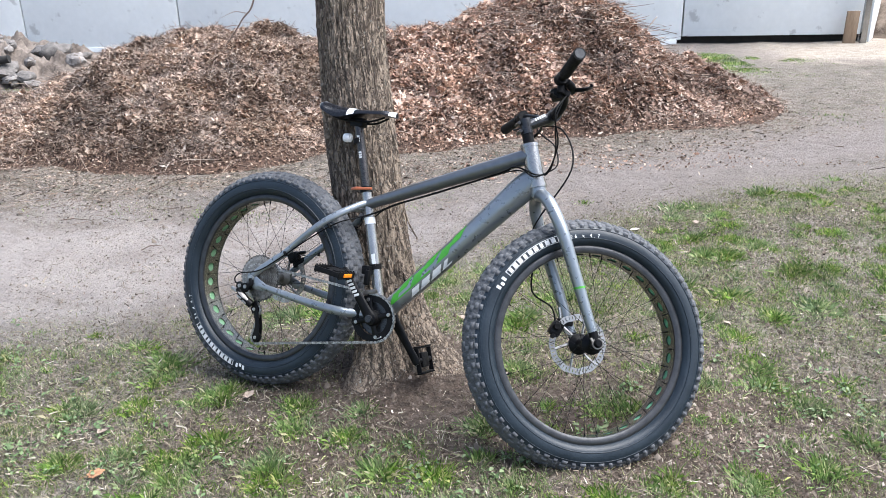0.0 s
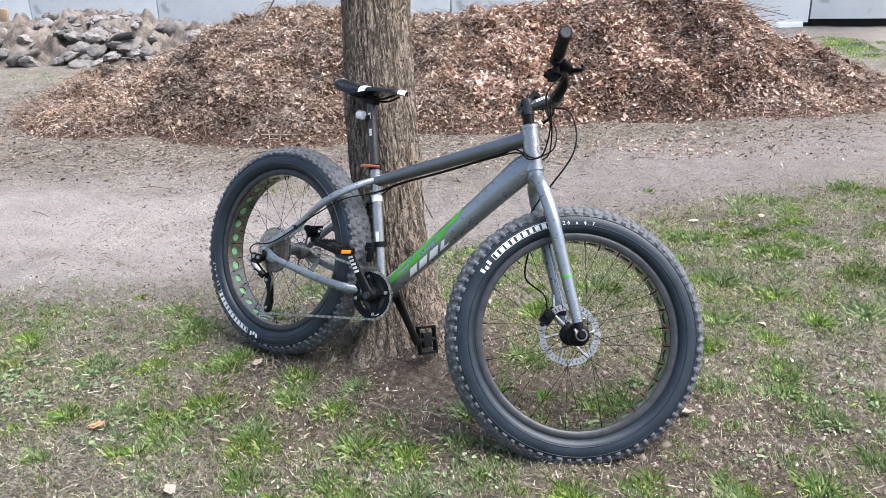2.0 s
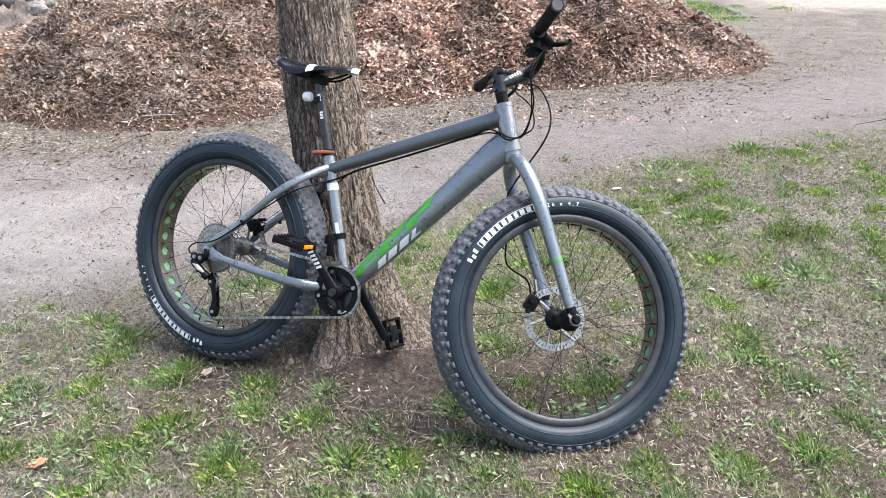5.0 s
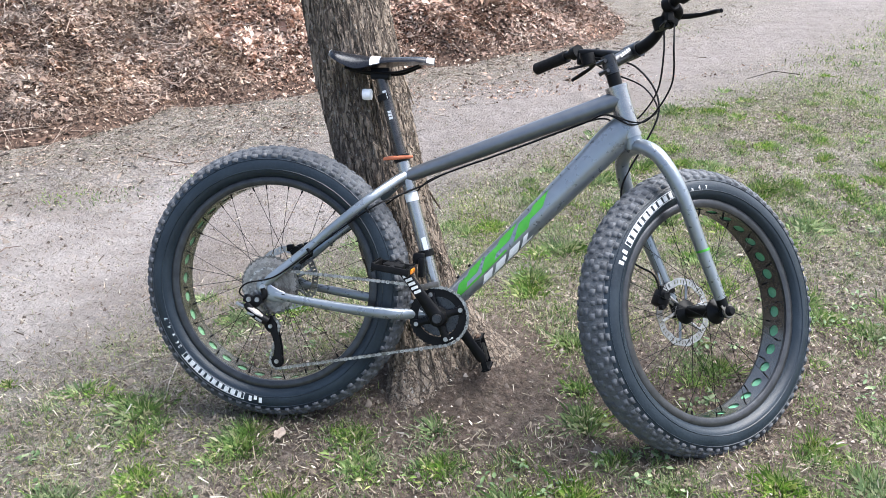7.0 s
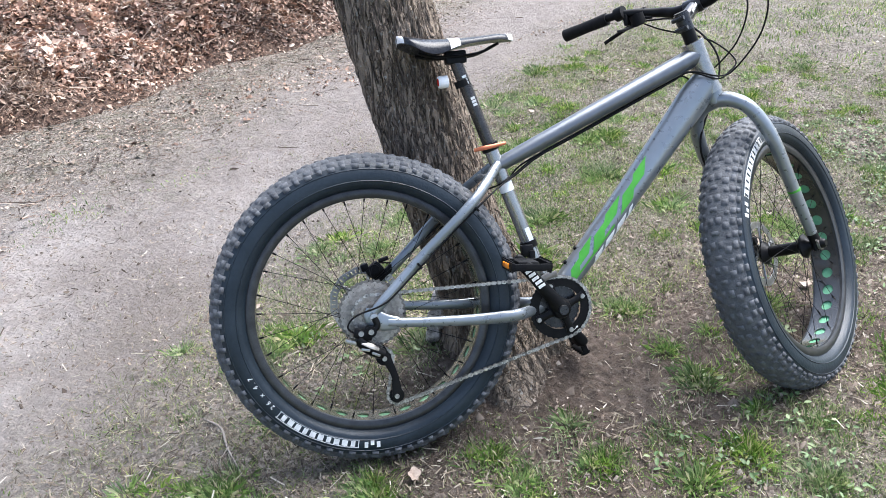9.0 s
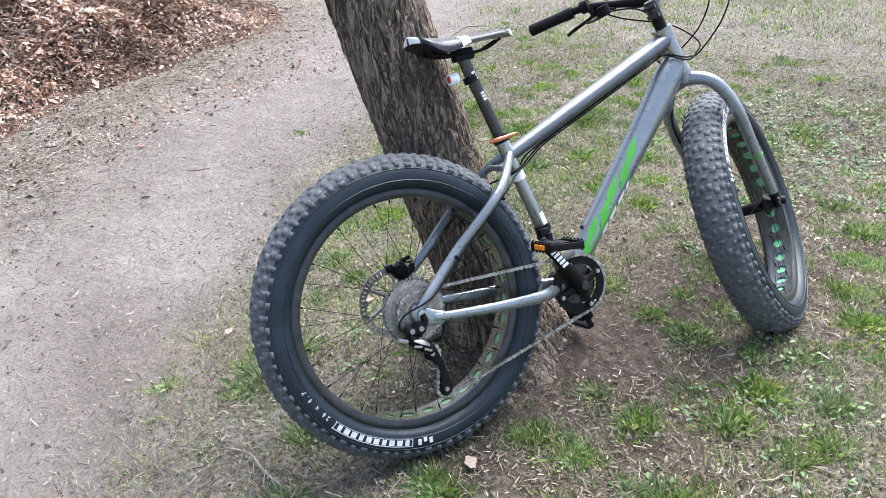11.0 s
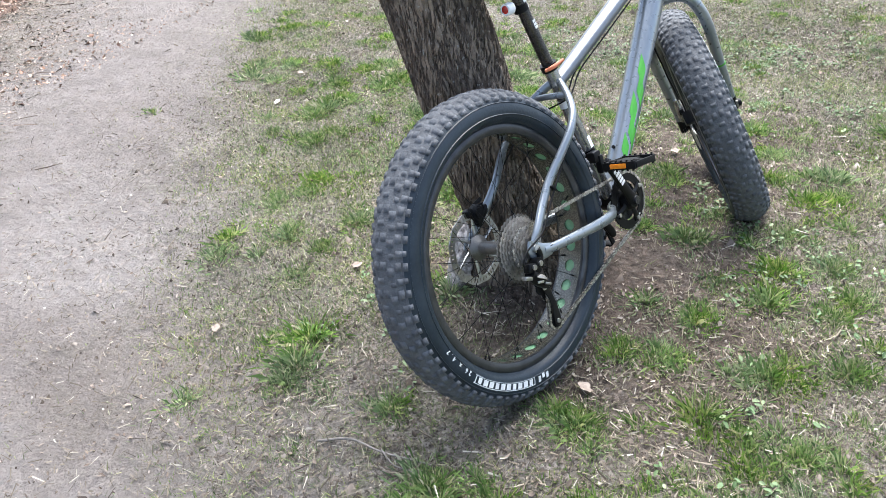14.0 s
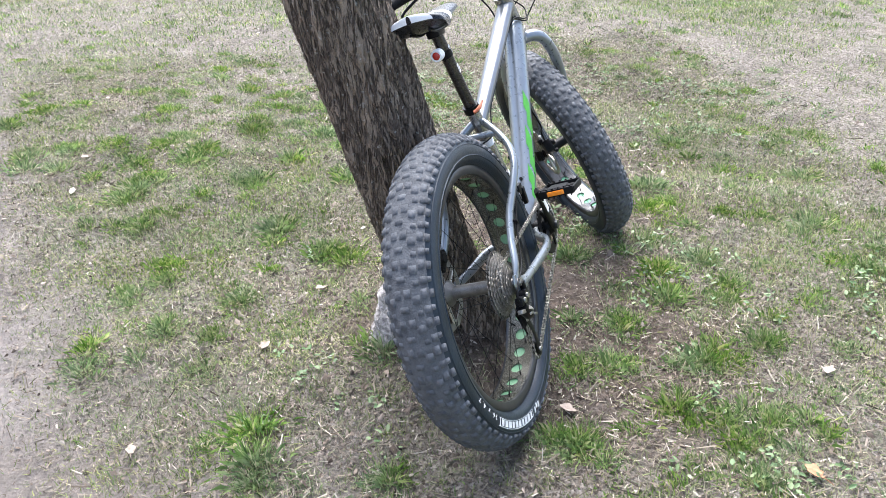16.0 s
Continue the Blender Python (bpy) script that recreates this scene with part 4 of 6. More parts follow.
def build_fork():
    up = -AX
    bm = tube(fresh(), [HB + AX * 0.002, HB + AX * 0.03], 0.0245, 24)
    part("fork_steerer_crown", bm, PAINT, bike, "", TURNED)
    for s in (-1, 1):
        tip = FHUB + Vector((0, s * 0.085, 0))
        a = HB + AX * 0.025
        sh = HB + AX * 0.075 + Vector((0, s * 0.074, 0)) + FW * 0.006
        mid = HB + AX * 0.16 + Vector((0, s * 0.092, 0)) + FW * 0.018
        low = tip - AX * 0.035 - FW * 0.004
        pts = [(*a, 0.021, 0.020), (*(HB + AX * 0.038 + Vector((0, s * 0.042, 0))), 0.0195, 0.0185), (*sh, 0.019, 0.0175), (*mid, 0.0185, 0.017), (*(mid.lerp(low, 0.5)), 0.017, 0.0155), (*low, 0.0145, 0.0135)]
        bm = tube(fresh(), pts, 0, 16, 6, (0, 1, 0))
        part("fork_leg", bm, PAINT, bike, "smooth grey rigid fork leg", TURNED)
        bm = tube(fresh(), [low + AX * -0.004, tip + AX * 0.012], 0.0135, 14)
        box(bm, (0.034, 0.009, 0.034), Matrix.Translation(tip), 0.004)
        part("fork_dropout", bm, BLACK, bike, "black fork tip", TURNED)
    # stem and bar
    bm = tube(fresh(), [HB + up * 0.132, HB + up * 0.165], 0.017, 20)
    part("spacer", bm, BLACK, bike, "black headset spacers", TURNED)
    clamp = HB + up * 0.206 + FW * 0.088
    bm = tube(fresh(), [HB + up * 0.164, HB + up * 0.206], 0.019, 20)
    tube(bm, [HB + up * 0.206, HB + up * 0.211], 0.0165, 20)
    tube(bm, [HB + up * 0.188, clamp], 0.0158, 16)
    for k in (0.173, 0.198):
        tube(bm, [HB + up * k - FW * 0.024 - Vector((0, 0.016, 0)), HB + up * k - FW * 0.024 + Vector((0, 0.016, 0))], 0.0055, 8)
    tube(bm, [clamp - Vector((0, 0.024, 0)), clamp + Vector((0, 0.024, 0))], 0.02, 18)
    part("stem", bm, STEM, bike, "black stem", TURNED)
    ends = Vector((0.887, 0, 0.686))
    bm = fresh()
    pts = [(*(ends + Vector((0, -0.35, 0))), 0.011), (*(ends + Vector((0.012, -0.2, -0.004))), 0.011), (*(clamp + Vector((0.0, -0.1, 0.022))), 0.0125), (*(clamp + Vector((0, -0.05, 0.002))), 0.0155), (*clamp, 0.0157)]
    pts += [(x, -y, z, r) for x, y, z, r in pts[-2::-1]]
    tube(bm, pts, 0, 16, 6)
    part("handlebar", bm, BLACK, bike, "black riser handlebar", TURNED)
    for s in (-1, 1):
        e, i = ends + Vector((0, s * 0.358, 0)), ends + Vector((0.010, s * 0.225, -0.003))
        bm = tube(fresh(), [(*e, 0.0165), (*e.lerp(i, 0.03), 0.0172), (*e.lerp(i, 0.5), 0.0158), (*e.lerp(i, 0.95), 0.0168), (*i, 0.0165)], 0, 18)
        grip = part("grip", bm, GRIP, bike, "black rubber grip", TURNED)
        part("grip_end", tube(fresh(), [e + Vector((0, s * 0.0005, 0)), e + Vector((0, s * 0.003, 0))], 0.0135, 18), LIP, grip, "grey grip end plug")
        c = ends + Vector((0.012, s * 0.185, -0.004))
        bm = tube(fresh(), [c - Vector((0, 0.012, 0)), c + Vector((0, 0.012, 0))], 0.018, 14)
        tube(bm, [(*(c + Vector((0.018, s * 0.0, -0.006))), 0.011, 0.009), (*(c + Vector((0.036, s * -0.012, -0.011))), 0.012, 0.010), (*(c + Vector((0.05, s * -0.034, -0.014))), 0.009, 0.009), (*(c + Vector((0.05, s * -0.052, -0.013))), 0.005, 0.006)], 0, 12, 5)
        tube(bm, [c + Vector((0.004, s * -0.042, -0.018)), c + Vector((0.012, s * -0.042, -0.046))], 0.019, 16)
        tube(bm, [(*(c + Vector((0.0, s * -0.03, -0.046))), 0.004, 0.007), (*(c + Vector((-0.016, s * -0.012, -0.05))), 0.003, 0.007), (*(c + Vector((-0.022, s * 0.006, -0.048))), 0.003, 0.005)], 0, 8, 4)
        tube(bm, [c + Vector((0.018, s * -0.05, -0.03)), c + Vector((0.034, s * -0.07, -0.034))], 0.005, 8)
        box(bm, (0.034, 0.03, 0.018), Matrix.Translation(c + Vector((0.022, s * -0.03, -0.028))) @ Matrix.Rotation(0.4, 4, "Y"), 0.004)
        box(bm, (0.02, 0.012, 0.03), Matrix.Translation(c + Vector((0.006, s * -0.012, -0.022))), 0.003)
        box(bm, (0.012, 0.026, 0.008), Matrix.Translation(c + Vector((0.03, s * -0.046, -0.006))), 0.002)
        part("shifter", bm, PLASTIC, bike, "black gear shifter with brake body", TURNED)
        bm = tube(fresh(), [(*(c + Vector((0.044, s * -0.028, -0.014))), 0.007, 0.006), (*(c + Vector((0.062, s * -0.004, -0.018))), 0.0065, 0.005), (*(c + Vector((0.072, s * 0.03, -0.024))), 0.005, 0.0038), (*(c + Vector((0.066, s * 0.075, -0.034))), 0.0055, 0.0035), (*(c + Vector((0.056, s * 0.1, -0.043))), 0.005, 0.0038)], 0, 10)
        part("brake_lever", bm, BLACK, bike, "black brake lever", TURNED)


build_fork()


# ---- drivetrain ----
def build_cassette():
    for k in range(10):
        r = 0.078 - 0.0058 * k
        y = -0.058 - 0.0036 * k
        n = int(r * 2 * math.pi / 0.0127)
        bm = fresh()
        rings = []
        for yy in (y - 0.0008, y + 0.0008):
            rings.append([bm.verts.new(((r + (0.003 if j % 2 else -0.001)) * math.cos(math.pi * j / n), yy, (r + (0.003 if j % 2 else -0.001)) * math.sin(math.pi * j / n))) for j in range(2 * n)])
        for j in range(2 * n):
            bm.faces.new((rings[0][j], rings[0][(j + 1) % (2 * n)], rings[1][(j + 1) % (2 * n)], rings[1][j]))
        bm.faces.new(rings[0])
        bm.faces.new(rings[1])
        part("cog", bm, COG, rear, "", smooth=False)


build_cassette()
RING_Y = -0.055


def build_crankset():
    m = UPRIGHT @ Matrix.Translation(BB)
    bm = fresh()
    n = 38
    rings = []
    for r0, yy in ((0.053, RING_Y - 0.002), (0.075, RING_Y - 0.002), (0.075, RING_Y + 0.002), (0.053, RING_Y + 0.002)):
        rings.append([bm.verts.new(((r0 + (0.003 if r0 > 0.06 and j % 2 else 0)) * math.cos(math.pi * j / n), yy, (r0 + (0.003 if r0 > 0.06 and j % 2 else 0)) * math.sin(math.pi * j / n))) for j in range(2 * n)])
    for a, b in zip(rings, rings[1:] + rings[:1]):
        for j in range(2 * n):
            bm.faces.new((a[j], a[(j + 1) % (2 * n)], b[(j + 1) % (2 * n)], b[j]))
    ring = part("chainring", bm, BLACK, bike, "black large chainring", m)
    bm = fresh()
    rings = []
    for r0, yy in ((0.026, RING_Y + 0.008), (0.0505, RING_Y + 0.008), (0.0505, RING_Y + 0.0105), (0.026, RING_Y + 0.0105)):
        rings.append([bm.verts.new(((r0 + (0.003 if r0 > 0.04 and j % 2 else 0)) * math.cos(math.pi * j / 26), yy, (r0 + (0.003 if r0 > 0.04 and j % 2 else 0)) * math.sin(math.pi * j / 26))) for j in range(52)])
    for a, b in zip(rings, rings[1:] + rings[:1]):
        for j in range(52):
            bm.faces.new((a[j], a[(j + 1) % 52], b[(j + 1) % 52], b[j]))
    part("small_chainring", bm, STEM, ring, "dark worn small chainring", smooth=False)
    bm = fresh()
    lathe(bm, [(0.013, RING_Y - 0.024), (0.02, RING_Y - 0.022), (0.026, RING_Y - 0.008), (0.026, RING_Y + 0.004), (0.013, RING_Y + 0.012)], 28)
    for k in range(4):
        a = radians(20 + 90 * k)
        c, s = math.cos(a), math.sin(a)
        tube(bm, [(0.015 * c, RING_Y - 0.006, 0.015 * s, 0.005, 0.014), (0.038 * c, RING_Y - 0.005, 0.038 * s, 0.0045, 0.0085), (0.064 * c, RING_Y - 0.003, 0.064 * s, 0.004, 0.0125)], 0, 10, 5, (-s, 0, c))
    part("spider", bm, BLACK, ring, "black four-armed spider")
    for k in range(4):
        a = radians(20 + 90 * k)
        bm = lathe(fresh(), [(0.0022, RING_Y - 0.0095), (0.0055, RING_Y - 0.0095), (0.006, RING_Y - 0.007), (0.006, RING_Y)], 14)
        part("chainring_bolt", bm, STEEL, ring, "silver chainring bolt", Matrix.Translation((0.061 * math.cos(a), 0, 0.061 * math.sin(a))))
    bm = fresh()
    for k in range(3):
        a = radians(-68 + 6.5 * k)
        box(bm, (0.0055, 0.0006, 0.004), Matrix.Translation((0.0655 * math.cos(a), RING_Y - 0.0024, 0.0655 * math.sin(a))) @ Matrix.Rotation(-a + math.pi / 2, 4, "Y"))
    part("ring_print", bm, LETTER, ring, "white printed bars")
    d = Vector((-0.588, 0, 0.809))
    for s in (-1, 1):
        e = d * (-s)
        q = Vector((e.z, 0, -e.x))
        y0, y1 = s * 0.072, s * 0.092
        a, b = Vector((0, y0, 0)), e * 0.17 + Vector((0, y1, 0))
        bm = tube(fresh(), [(*(a - e * 0.014), 0.0075, 0.014), (*a, 0.0095, 0.0195), (*a.lerp(b, 0.25), 0.008, 0.0165), (*a.lerp(b, 0.7), 0.0065, 0.0135), (*b, 0.0065, 0.0145), (*(b + e * 0.013), 0.005, 0.009)], 0, 16, 5, q)
        arm = part("crank_arm", bm, BLACK, bike, "black crank arm", m)
        if s < 0:
            bm = lathe(fresh(), [(0.008, -0.0875), (0.0115, -0.0875), (0.0125, -0.08), (0.0125, -0.07)], 20)
            part("crank_bolt", bm, STEM, arm, "dark hollow crank bolt")
            for k in range(5):
                at = 0.085 + 0.0125 * k
                bm = box(fresh(), (0.0075, 0.0008, 0.018), Matrix.Translation(e * at + Vector((0, y0 + (y1 - y0) * at / 0.17 - 0.0082, 0))) @ Matrix.Rotation(math.atan2(e.x, e.z) + math.pi / 2 + 0.2, 4, "Y"))
                part("arm_print", bm, LETTER, arm, "white printed bar")
        c = e * 0.17 + Vector((0, s * 0.15, 0))
        bm = fresh()
        tube(bm, [e * 0.17 + Vector((0, s * 0.09, 0)), e * 0.17 + Vector((0, s * 0.195, 0))], 0.0085, 12)
        for sx in (-1, 1):
            box(bm, (0.008, 0.092, 0.02), Matrix.Translation(c + Vector((sx * 0.043, s * 0.005, 0))), 0.002)
            for k in range(6):
                box(bm, (0.004, 0.004, 0.027), Matrix.Translation(c + Vector((sx * 0.044, s * (-0.034 + 0.0155 * k), 0))))
        for sy in (-0.042, 0.05):
            box(bm, (0.085, 0.006, 0.016), Matrix.Translation(c + Vector((0, s * sy, 0))), 0.002)
        box(bm, (0.05, 0.05, 0.018), Matrix.Translation(c), 0.005)
        ax = e * 0.17
        turn = m @ Matrix.Translation(ax) @ Matrix.Rotation(radians(72 if s > 0 else 8), 4, "Y") @ Matrix.Translation(-ax)
        pedal = part("pedal", bm, PLASTIC, bike, "black cage pedal", turn)
        for sx in (-1, 1):
            bm = box(fresh(), (0.004, 0.044, 0.0115), Matrix.Translation(c + Vector((sx * 0.0485, s * 0.004, 0))), 0.001)
            part("reflector", bm, ORANGE if s < 0 else BROWN, pedal, "orange pedal reflector" if s < 0 else "dark brown pedal reflector")


build_crankset()


def build_chain():
    pts = []

    def arc(cx, cz, r, a0, a1, y):
        n = max(int(abs(a1 - a0) * r / 0.004), 4)
        for k in range(n + 1):
            a = radians(0) + a0 + (a1 - a0) * k / n
            pts.append((cx + r * math.cos(a), y, cz + r * math.sin(a)))
    p = math.pi
    arc(BB.x, BB.z, 0.077, p * 0.53, -p * 0.47, RING_Y)
    arc(0.029, -0.199, 0.021, -p * 0.45, -p * 1.1, -0.078)
    arc(0.012, -0.105, 0.021, -p * 0.1, p * 0.5, -0.078)
    arc(0.0, 0.0, 0.047, -p * 0.62, -p * 1.48, -0.076)
    pts.append(pts[0])
    dist = [0]
    for a, b in zip(pts, pts[1:]):
        dist.append(dist[-1] + (Vector(b) - Vector(a)).length)
    n = int(dist[-1] / 0.0127)
    line = [Vector([np.interp(dist[-1] * k / n, dist, [q[j] for q in pts]) for j in range(3)]) for k in range(n + 1)]
    bm = fresh()
    for k in range(n):
        a, b = line[k], line[k + 1]
        d = (b - a).normalized()
        rot = Matrix(((d.x, 0, -d.z), (0, 1, 0), (d.z, 0, d.x))).to_4x4()
        for s in (-1, 1):
            off = 0.0033 if k % 2 else 0.0022
            m = Matrix.Translation((a + b) / 2 + Vector((0, s * off, 0))) @ rot
            box(bm, (0.0185, 0.001, 0.0045), m)
            for e in (-1, 1):
                box(bm, (0.0075, 0.0011, 0.0076), m @ Matrix.Translation((e * 0.0058, 0, 0)))
        tube(bm, [a - Vector((0, 0.0042, 0)), a + Vector((0, 0.0042, 0))], 0.0026, 6)
    part("chain", bm, CHAIN, bike, "dull steel chain", UPRIGHT, smooth=False)


build_chain()


def build_derailleurs():
    bm = fresh()
    tube(bm, [(0.0, -0.108, 0.0), (0.004, -0.108, -0.02), (-0.012, -0.110, -0.032)], 0.008, 10)
    tube(bm, [(-0.012, -0.118, -0.030), (-0.012, -0.095, -0.030)], 0.013, 14)
    box(bm, (0.045, 0.02, 0.022), pose(-0.03, -0.108, -0.034, 0, 20, 0), 0.006)
    tube(bm, [(-0.045, -0.108, -0.042, 0.014, 0.012), (-0.02, -0.107, -0.07, 0.014, 0.014), (0.008, -0.098, -0.09, 0.014, 0.013)], 0, 12, 5)
    body = part("rear_derailleur", bm, BLACK, bike, "black rear derailleur with a long cage", UPRIGHT)
    for x in (-0.035, -0.012):
        part("derailleur_bolt", lathe(fresh(), [(0.003, -0.1215), (0.0062, -0.1215), (0.0065, -0.118), (0.0065, -0.112)], 12), STEEL, body, "silver bolt", Matrix.Translation((x, 0, -0.030)))
    bm = tube(fresh(), [(-0.036, -0.119, -0.05, 0.002, 0.005), (-0.015, -0.119, -0.062, 0.002, 0.007), (0.0, -0.112, -0.074, 0.002, 0.004)], 0, 10, 5)
    part("link_plate", bm, COG, body, "worn steel link plate")
    bm = box(fresh(), (0.026, 0.012, 0.009), pose(-0.06, -0.112, -0.046, 0, 24, 0), 0.002)
    part("adjuster", bm, STEEL, body, "silver cable adjuster tab")
    for x, z, r in ((-0.03, -0.068, 18), (-0.008, -0.082, 30)):
        part("link_pin", box(fresh(), (0.02, 0.004, 0.006), pose(x, -0.121, z, 0, r, 0), 0.0015), STEEL, body, "bright worn edge of the link")
    for y in (-0.086, -0.070):
        bm = tube(fresh(), [(0.006, y, -0.08, 0.0018, 0.012), (0.02, y, -0.115, 0.0018, 0.0105), (0.031, y, -0.155, 0.0018, 0.0085), (0.03, y, -0.196, 0.0018, 0.0125), (0.026, y, -0.214, 0.0018, 0.006)], 0, 10, 6, (1, 0, 0.2))
        part("cage_plate", bm, BLACK, body, "black cage plate")
    for x, z in ((0.012, -0.105), (0.029, -0.199)):
        bm = lathe(fresh(), [(0.005, -0.081), (0.018, -0.0805), (0.018, -0.0755), (0.005, -0.075)], 22)
        part("jockey_wheel", bm, PLASTIC, body, "", Matrix.Translation((x, 0, z)))
        bm = lathe(fresh(), [(0.002, -0.0905), (0.0052, -0.0905), (0.006, -0.0885), (0.006, -0.085)], 12)
        part("pulley_bolt", bm, STEEL, body, "silver pulley bolt", Matrix.Translation((x, 0, z)))
    bm = fresh()
    c = BB + SEAT * 0.165
    tube(bm, [c - SEAT * 0.009, c + SEAT * 0.009], 0.021, 20)
    box(bm, (0.03, 0.026, 0.03), Matrix.Translation(c + Vector((-0.014, -0.026, -0.012))), 0.006)
    box(bm, (0.016, 0.02, 0.05), Matrix.Translation(c + Vector((-0.006, -0.034, -0.035))), 0.005)
    fm = part("front_derailleur", bm, BLACK, bike, "black front derailleur clamped on the seat tube", UPRIGHT)
    for y in (-0.050, -0.061):
        bm = fresh()
        pts = []
        for k in range(6):
            a = radians(90 + 6 * k)
            pts.append((BB.x + 0.085 * math.cos(a), y, BB.z + 0.085 * math.sin(a), 0.001, 0.007))
        tube(bm, pts, 0, 8, 3, (-0.2, 0, 1))
        part("guide_plate", bm, COG, fm, "worn steel chain guide plate")


build_derailleurs()


# ---- brakes, cables, print and fittings ----
def build_fittings():
    bm = box(fresh(), (0.042, 0.028, 0.034), pose(0.032, 0.083, 0.076, 0, -35, 0), 0.009)
    box(bm, (0.02, 0.022, 0.02), pose(0.008, 0.084, 0.086, 0, -10, 0), 0.005)
    tube(bm, [(0.045, 0.09, 0.095, 0.006), (0.07, 0.092, 0.1, 0.005)], 0, 8)
    box(bm, (0.06, 0.018, 0.018), pose(0.055, 0.09, 0.062, 0, -35, 0), 0.005)
    cal = part("brake_caliper", bm, BLACK, bike, "black rear disc brake caliper", UPRIGHT)
    bm = lathe(fresh(), [(0.004, -0.018), (0.012, -0.018), (0.013, -0.012), (0.013, 0.0)], 16)
    part("caliper_cap", bm, PLASTIC, cal, "", Matrix.Translation((0.03, 0.083, 0.08)))
    fc = FHUB + Vector((-0.075, 0.062, 0.035))
    bm = box(fresh(), (0.036, 0.032, 0.046), Matrix.Translation(fc) @ pose(0, 0, 0, 0, 25, 0), 0.009)
    box(bm, (0.05, 0.016, 0.02), Matrix.Translation(fc + Vector((0.03, 0.012, 0.025))), 0.005)
    front = part("brake_caliper", bm, BLACK, bike, "black front disc brake caliper", TURNED)
    for q, r in (((-0.004, -0.024, 0.006), 0.011), ((0.032, 0.0, 0.036), 0.006), ((-0.012, -0.02, -0.024), 0.007)):
        bm = lathe(fresh(), [(r * 0.4, -0.004), (r * 0.8, -0.004), (r, 0.0), (r, 0.008)], 14)
        part("caliper_cap", bm, STEEL if r < 0.007 else PLASTIC, front, "", Matrix.Translation(fc + Vector(q)))
    lt = FHUB + Vector((0, 0.085, 0))
    bm = tube(fresh(), [(*(lt - AX * 0.02), 0.006, 0.012), (*(lt - AX * 0.05 + Vector((-0.03, -0.005, 0))), 0.006, 0.012), (*(lt - AX * 0.11 + Vector((-0.03, -0.005, 0))), 0.006, 0.01)], 0, 10, 4)
    part("brake_mount", bm, SILVER, bike, "silver brake mount on the fork", TURNED)
    # hoses and cables
    r = STEER @ (Vector((0.883, 0, 0.675)) + Vector((0.05, -0.16, -0.02)))
    lf = STEER @ (Vector((0.883, 0, 0.675)) + Vector((0.05, 0.16, -0.02)))
    under = [(0.86, -0.026, 0.462), (0.80, -0.012, 0.438), (0.6, -0.008, 0.360), (0.46, -0.008, 0.307), (0.395, -0.018, 0.272), (0.35, -0.034, 0.252)]
    for pts in ([r, (1.0, -0.15, 0.61), (1.005, -0.105, 0.53), (0.968, -0.048, 0.458), (0.93, -0.036, 0.444)] + under + [(0.29, -0.078, 0.222), (0.2, -0.094, 0.158), (0.1, -0.102, 0.08), (0.03, -0.113, 0.03), (-0.04, -0.116, 0.012), (-0.062, -0.114, -0.012), (-0.045, -0.11, -0.032)],
                [lf, (0.87, 0.13, 0.585), (0.95, 0.04, 0.54), (0.985, -0.02, 0.48), (0.955, -0.036, 0.45), (0.92, -0.038, 0.438)] + [(x, y + 0.014, z + 0.001) for x, y, z in under] + [(0.29, 0.075, 0.222), (0.2, 0.09, 0.158), (0.1, 0.098, 0.09), (0.05, 0.09, 0.09)],
                [r + Vector((-0.02, 0.03, -0.01)), (0.985, -0.09, 0.60), (0.98, -0.04, 0.52), (0.945, 0.03, 0.46), (0.90, 0.036, 0.44), (0.86, 0.02, 0.455)] + [(x, 0.014, z + 0.002) for x, y, z in under[1:5]] + [(0.375, -0.006, 0.22), (0.41, -0.005, 0.11)]):
        part("cable", tube(fresh(), pts, 0.0022, 7, 8), PLASTIC, bike, "black cable housing", UPRIGHT)
    inv = STEER.inverted()
    pts = [inv @ (lf + Vector((0.01, 0.01, 0))), inv @ Vector((0.94, 0.14, 0.60)), inv @ Vector((1.0, 0.08, 0.48)), HB + AX * 0.11 + Vector((0, 0.07, 0)) - FW * 0.01, HB + AX * 0.22 + Vector((-0.03, 0.074, 0)), HB + AX * 0.32 + Vector((-0.055, 0.07, 0)), fc + Vector((-0.02, 0, 0.06)), fc]
    part("brake_hose", tube(fresh(), pts, 0.0027, 7, 8), PLASTIC, bike, "black front brake hose", TURNED)
    for s in (-1, 1):
        for x, y, z in ((0.27, 0.086, 0.21), (0.12, 0.098, 0.10)):
            part("cable_tie", box(fresh(), (0.005, 0.014, 0.016), pose(x, s * (y - 0.001), z, 0, -36, 0), 0.001), BLACK, bike, "", UPRIGHT)
    # axle ends
    for y, s in ((-0.106, -1), (0.106, 1)):
        bm = lathe(fresh(), [(0.004, y + s * 0.006), (0.0095, y + s * 0.005), (0.0105, y - s * 0.002), (0.0105, y - s * 0.012)], 16)
        part("axle_nut", bm, STEEL, bike, "silver axle end", UPRIGHT)
    bm = lathe(fresh(), [(0.0045, -0.109), (0.0085, -0.109), (0.0125, -0.104), (0.0125, -0.085)], 16)
    part("axle_end", bm, BLACK, bike, "black front axle end", TURNED @ Matrix.Translation(FHUB))
    bm = lathe(fresh(), [(0.0128, -0.097), (0.0165, -0.097), (0.0165, -0.091), (0.0128, -0.091)], 18, True)
    tube(bm, [(-0.014, -0.094, 0.004, 0.003, 0.006), (-0.021, -0.094, 0.012, 0.003, 0.005)], 0, 8)
    part("axle_washer", bm, COG, bike, "silver washer on the front axle", TURNED @ Matrix.Translation(FHUB))
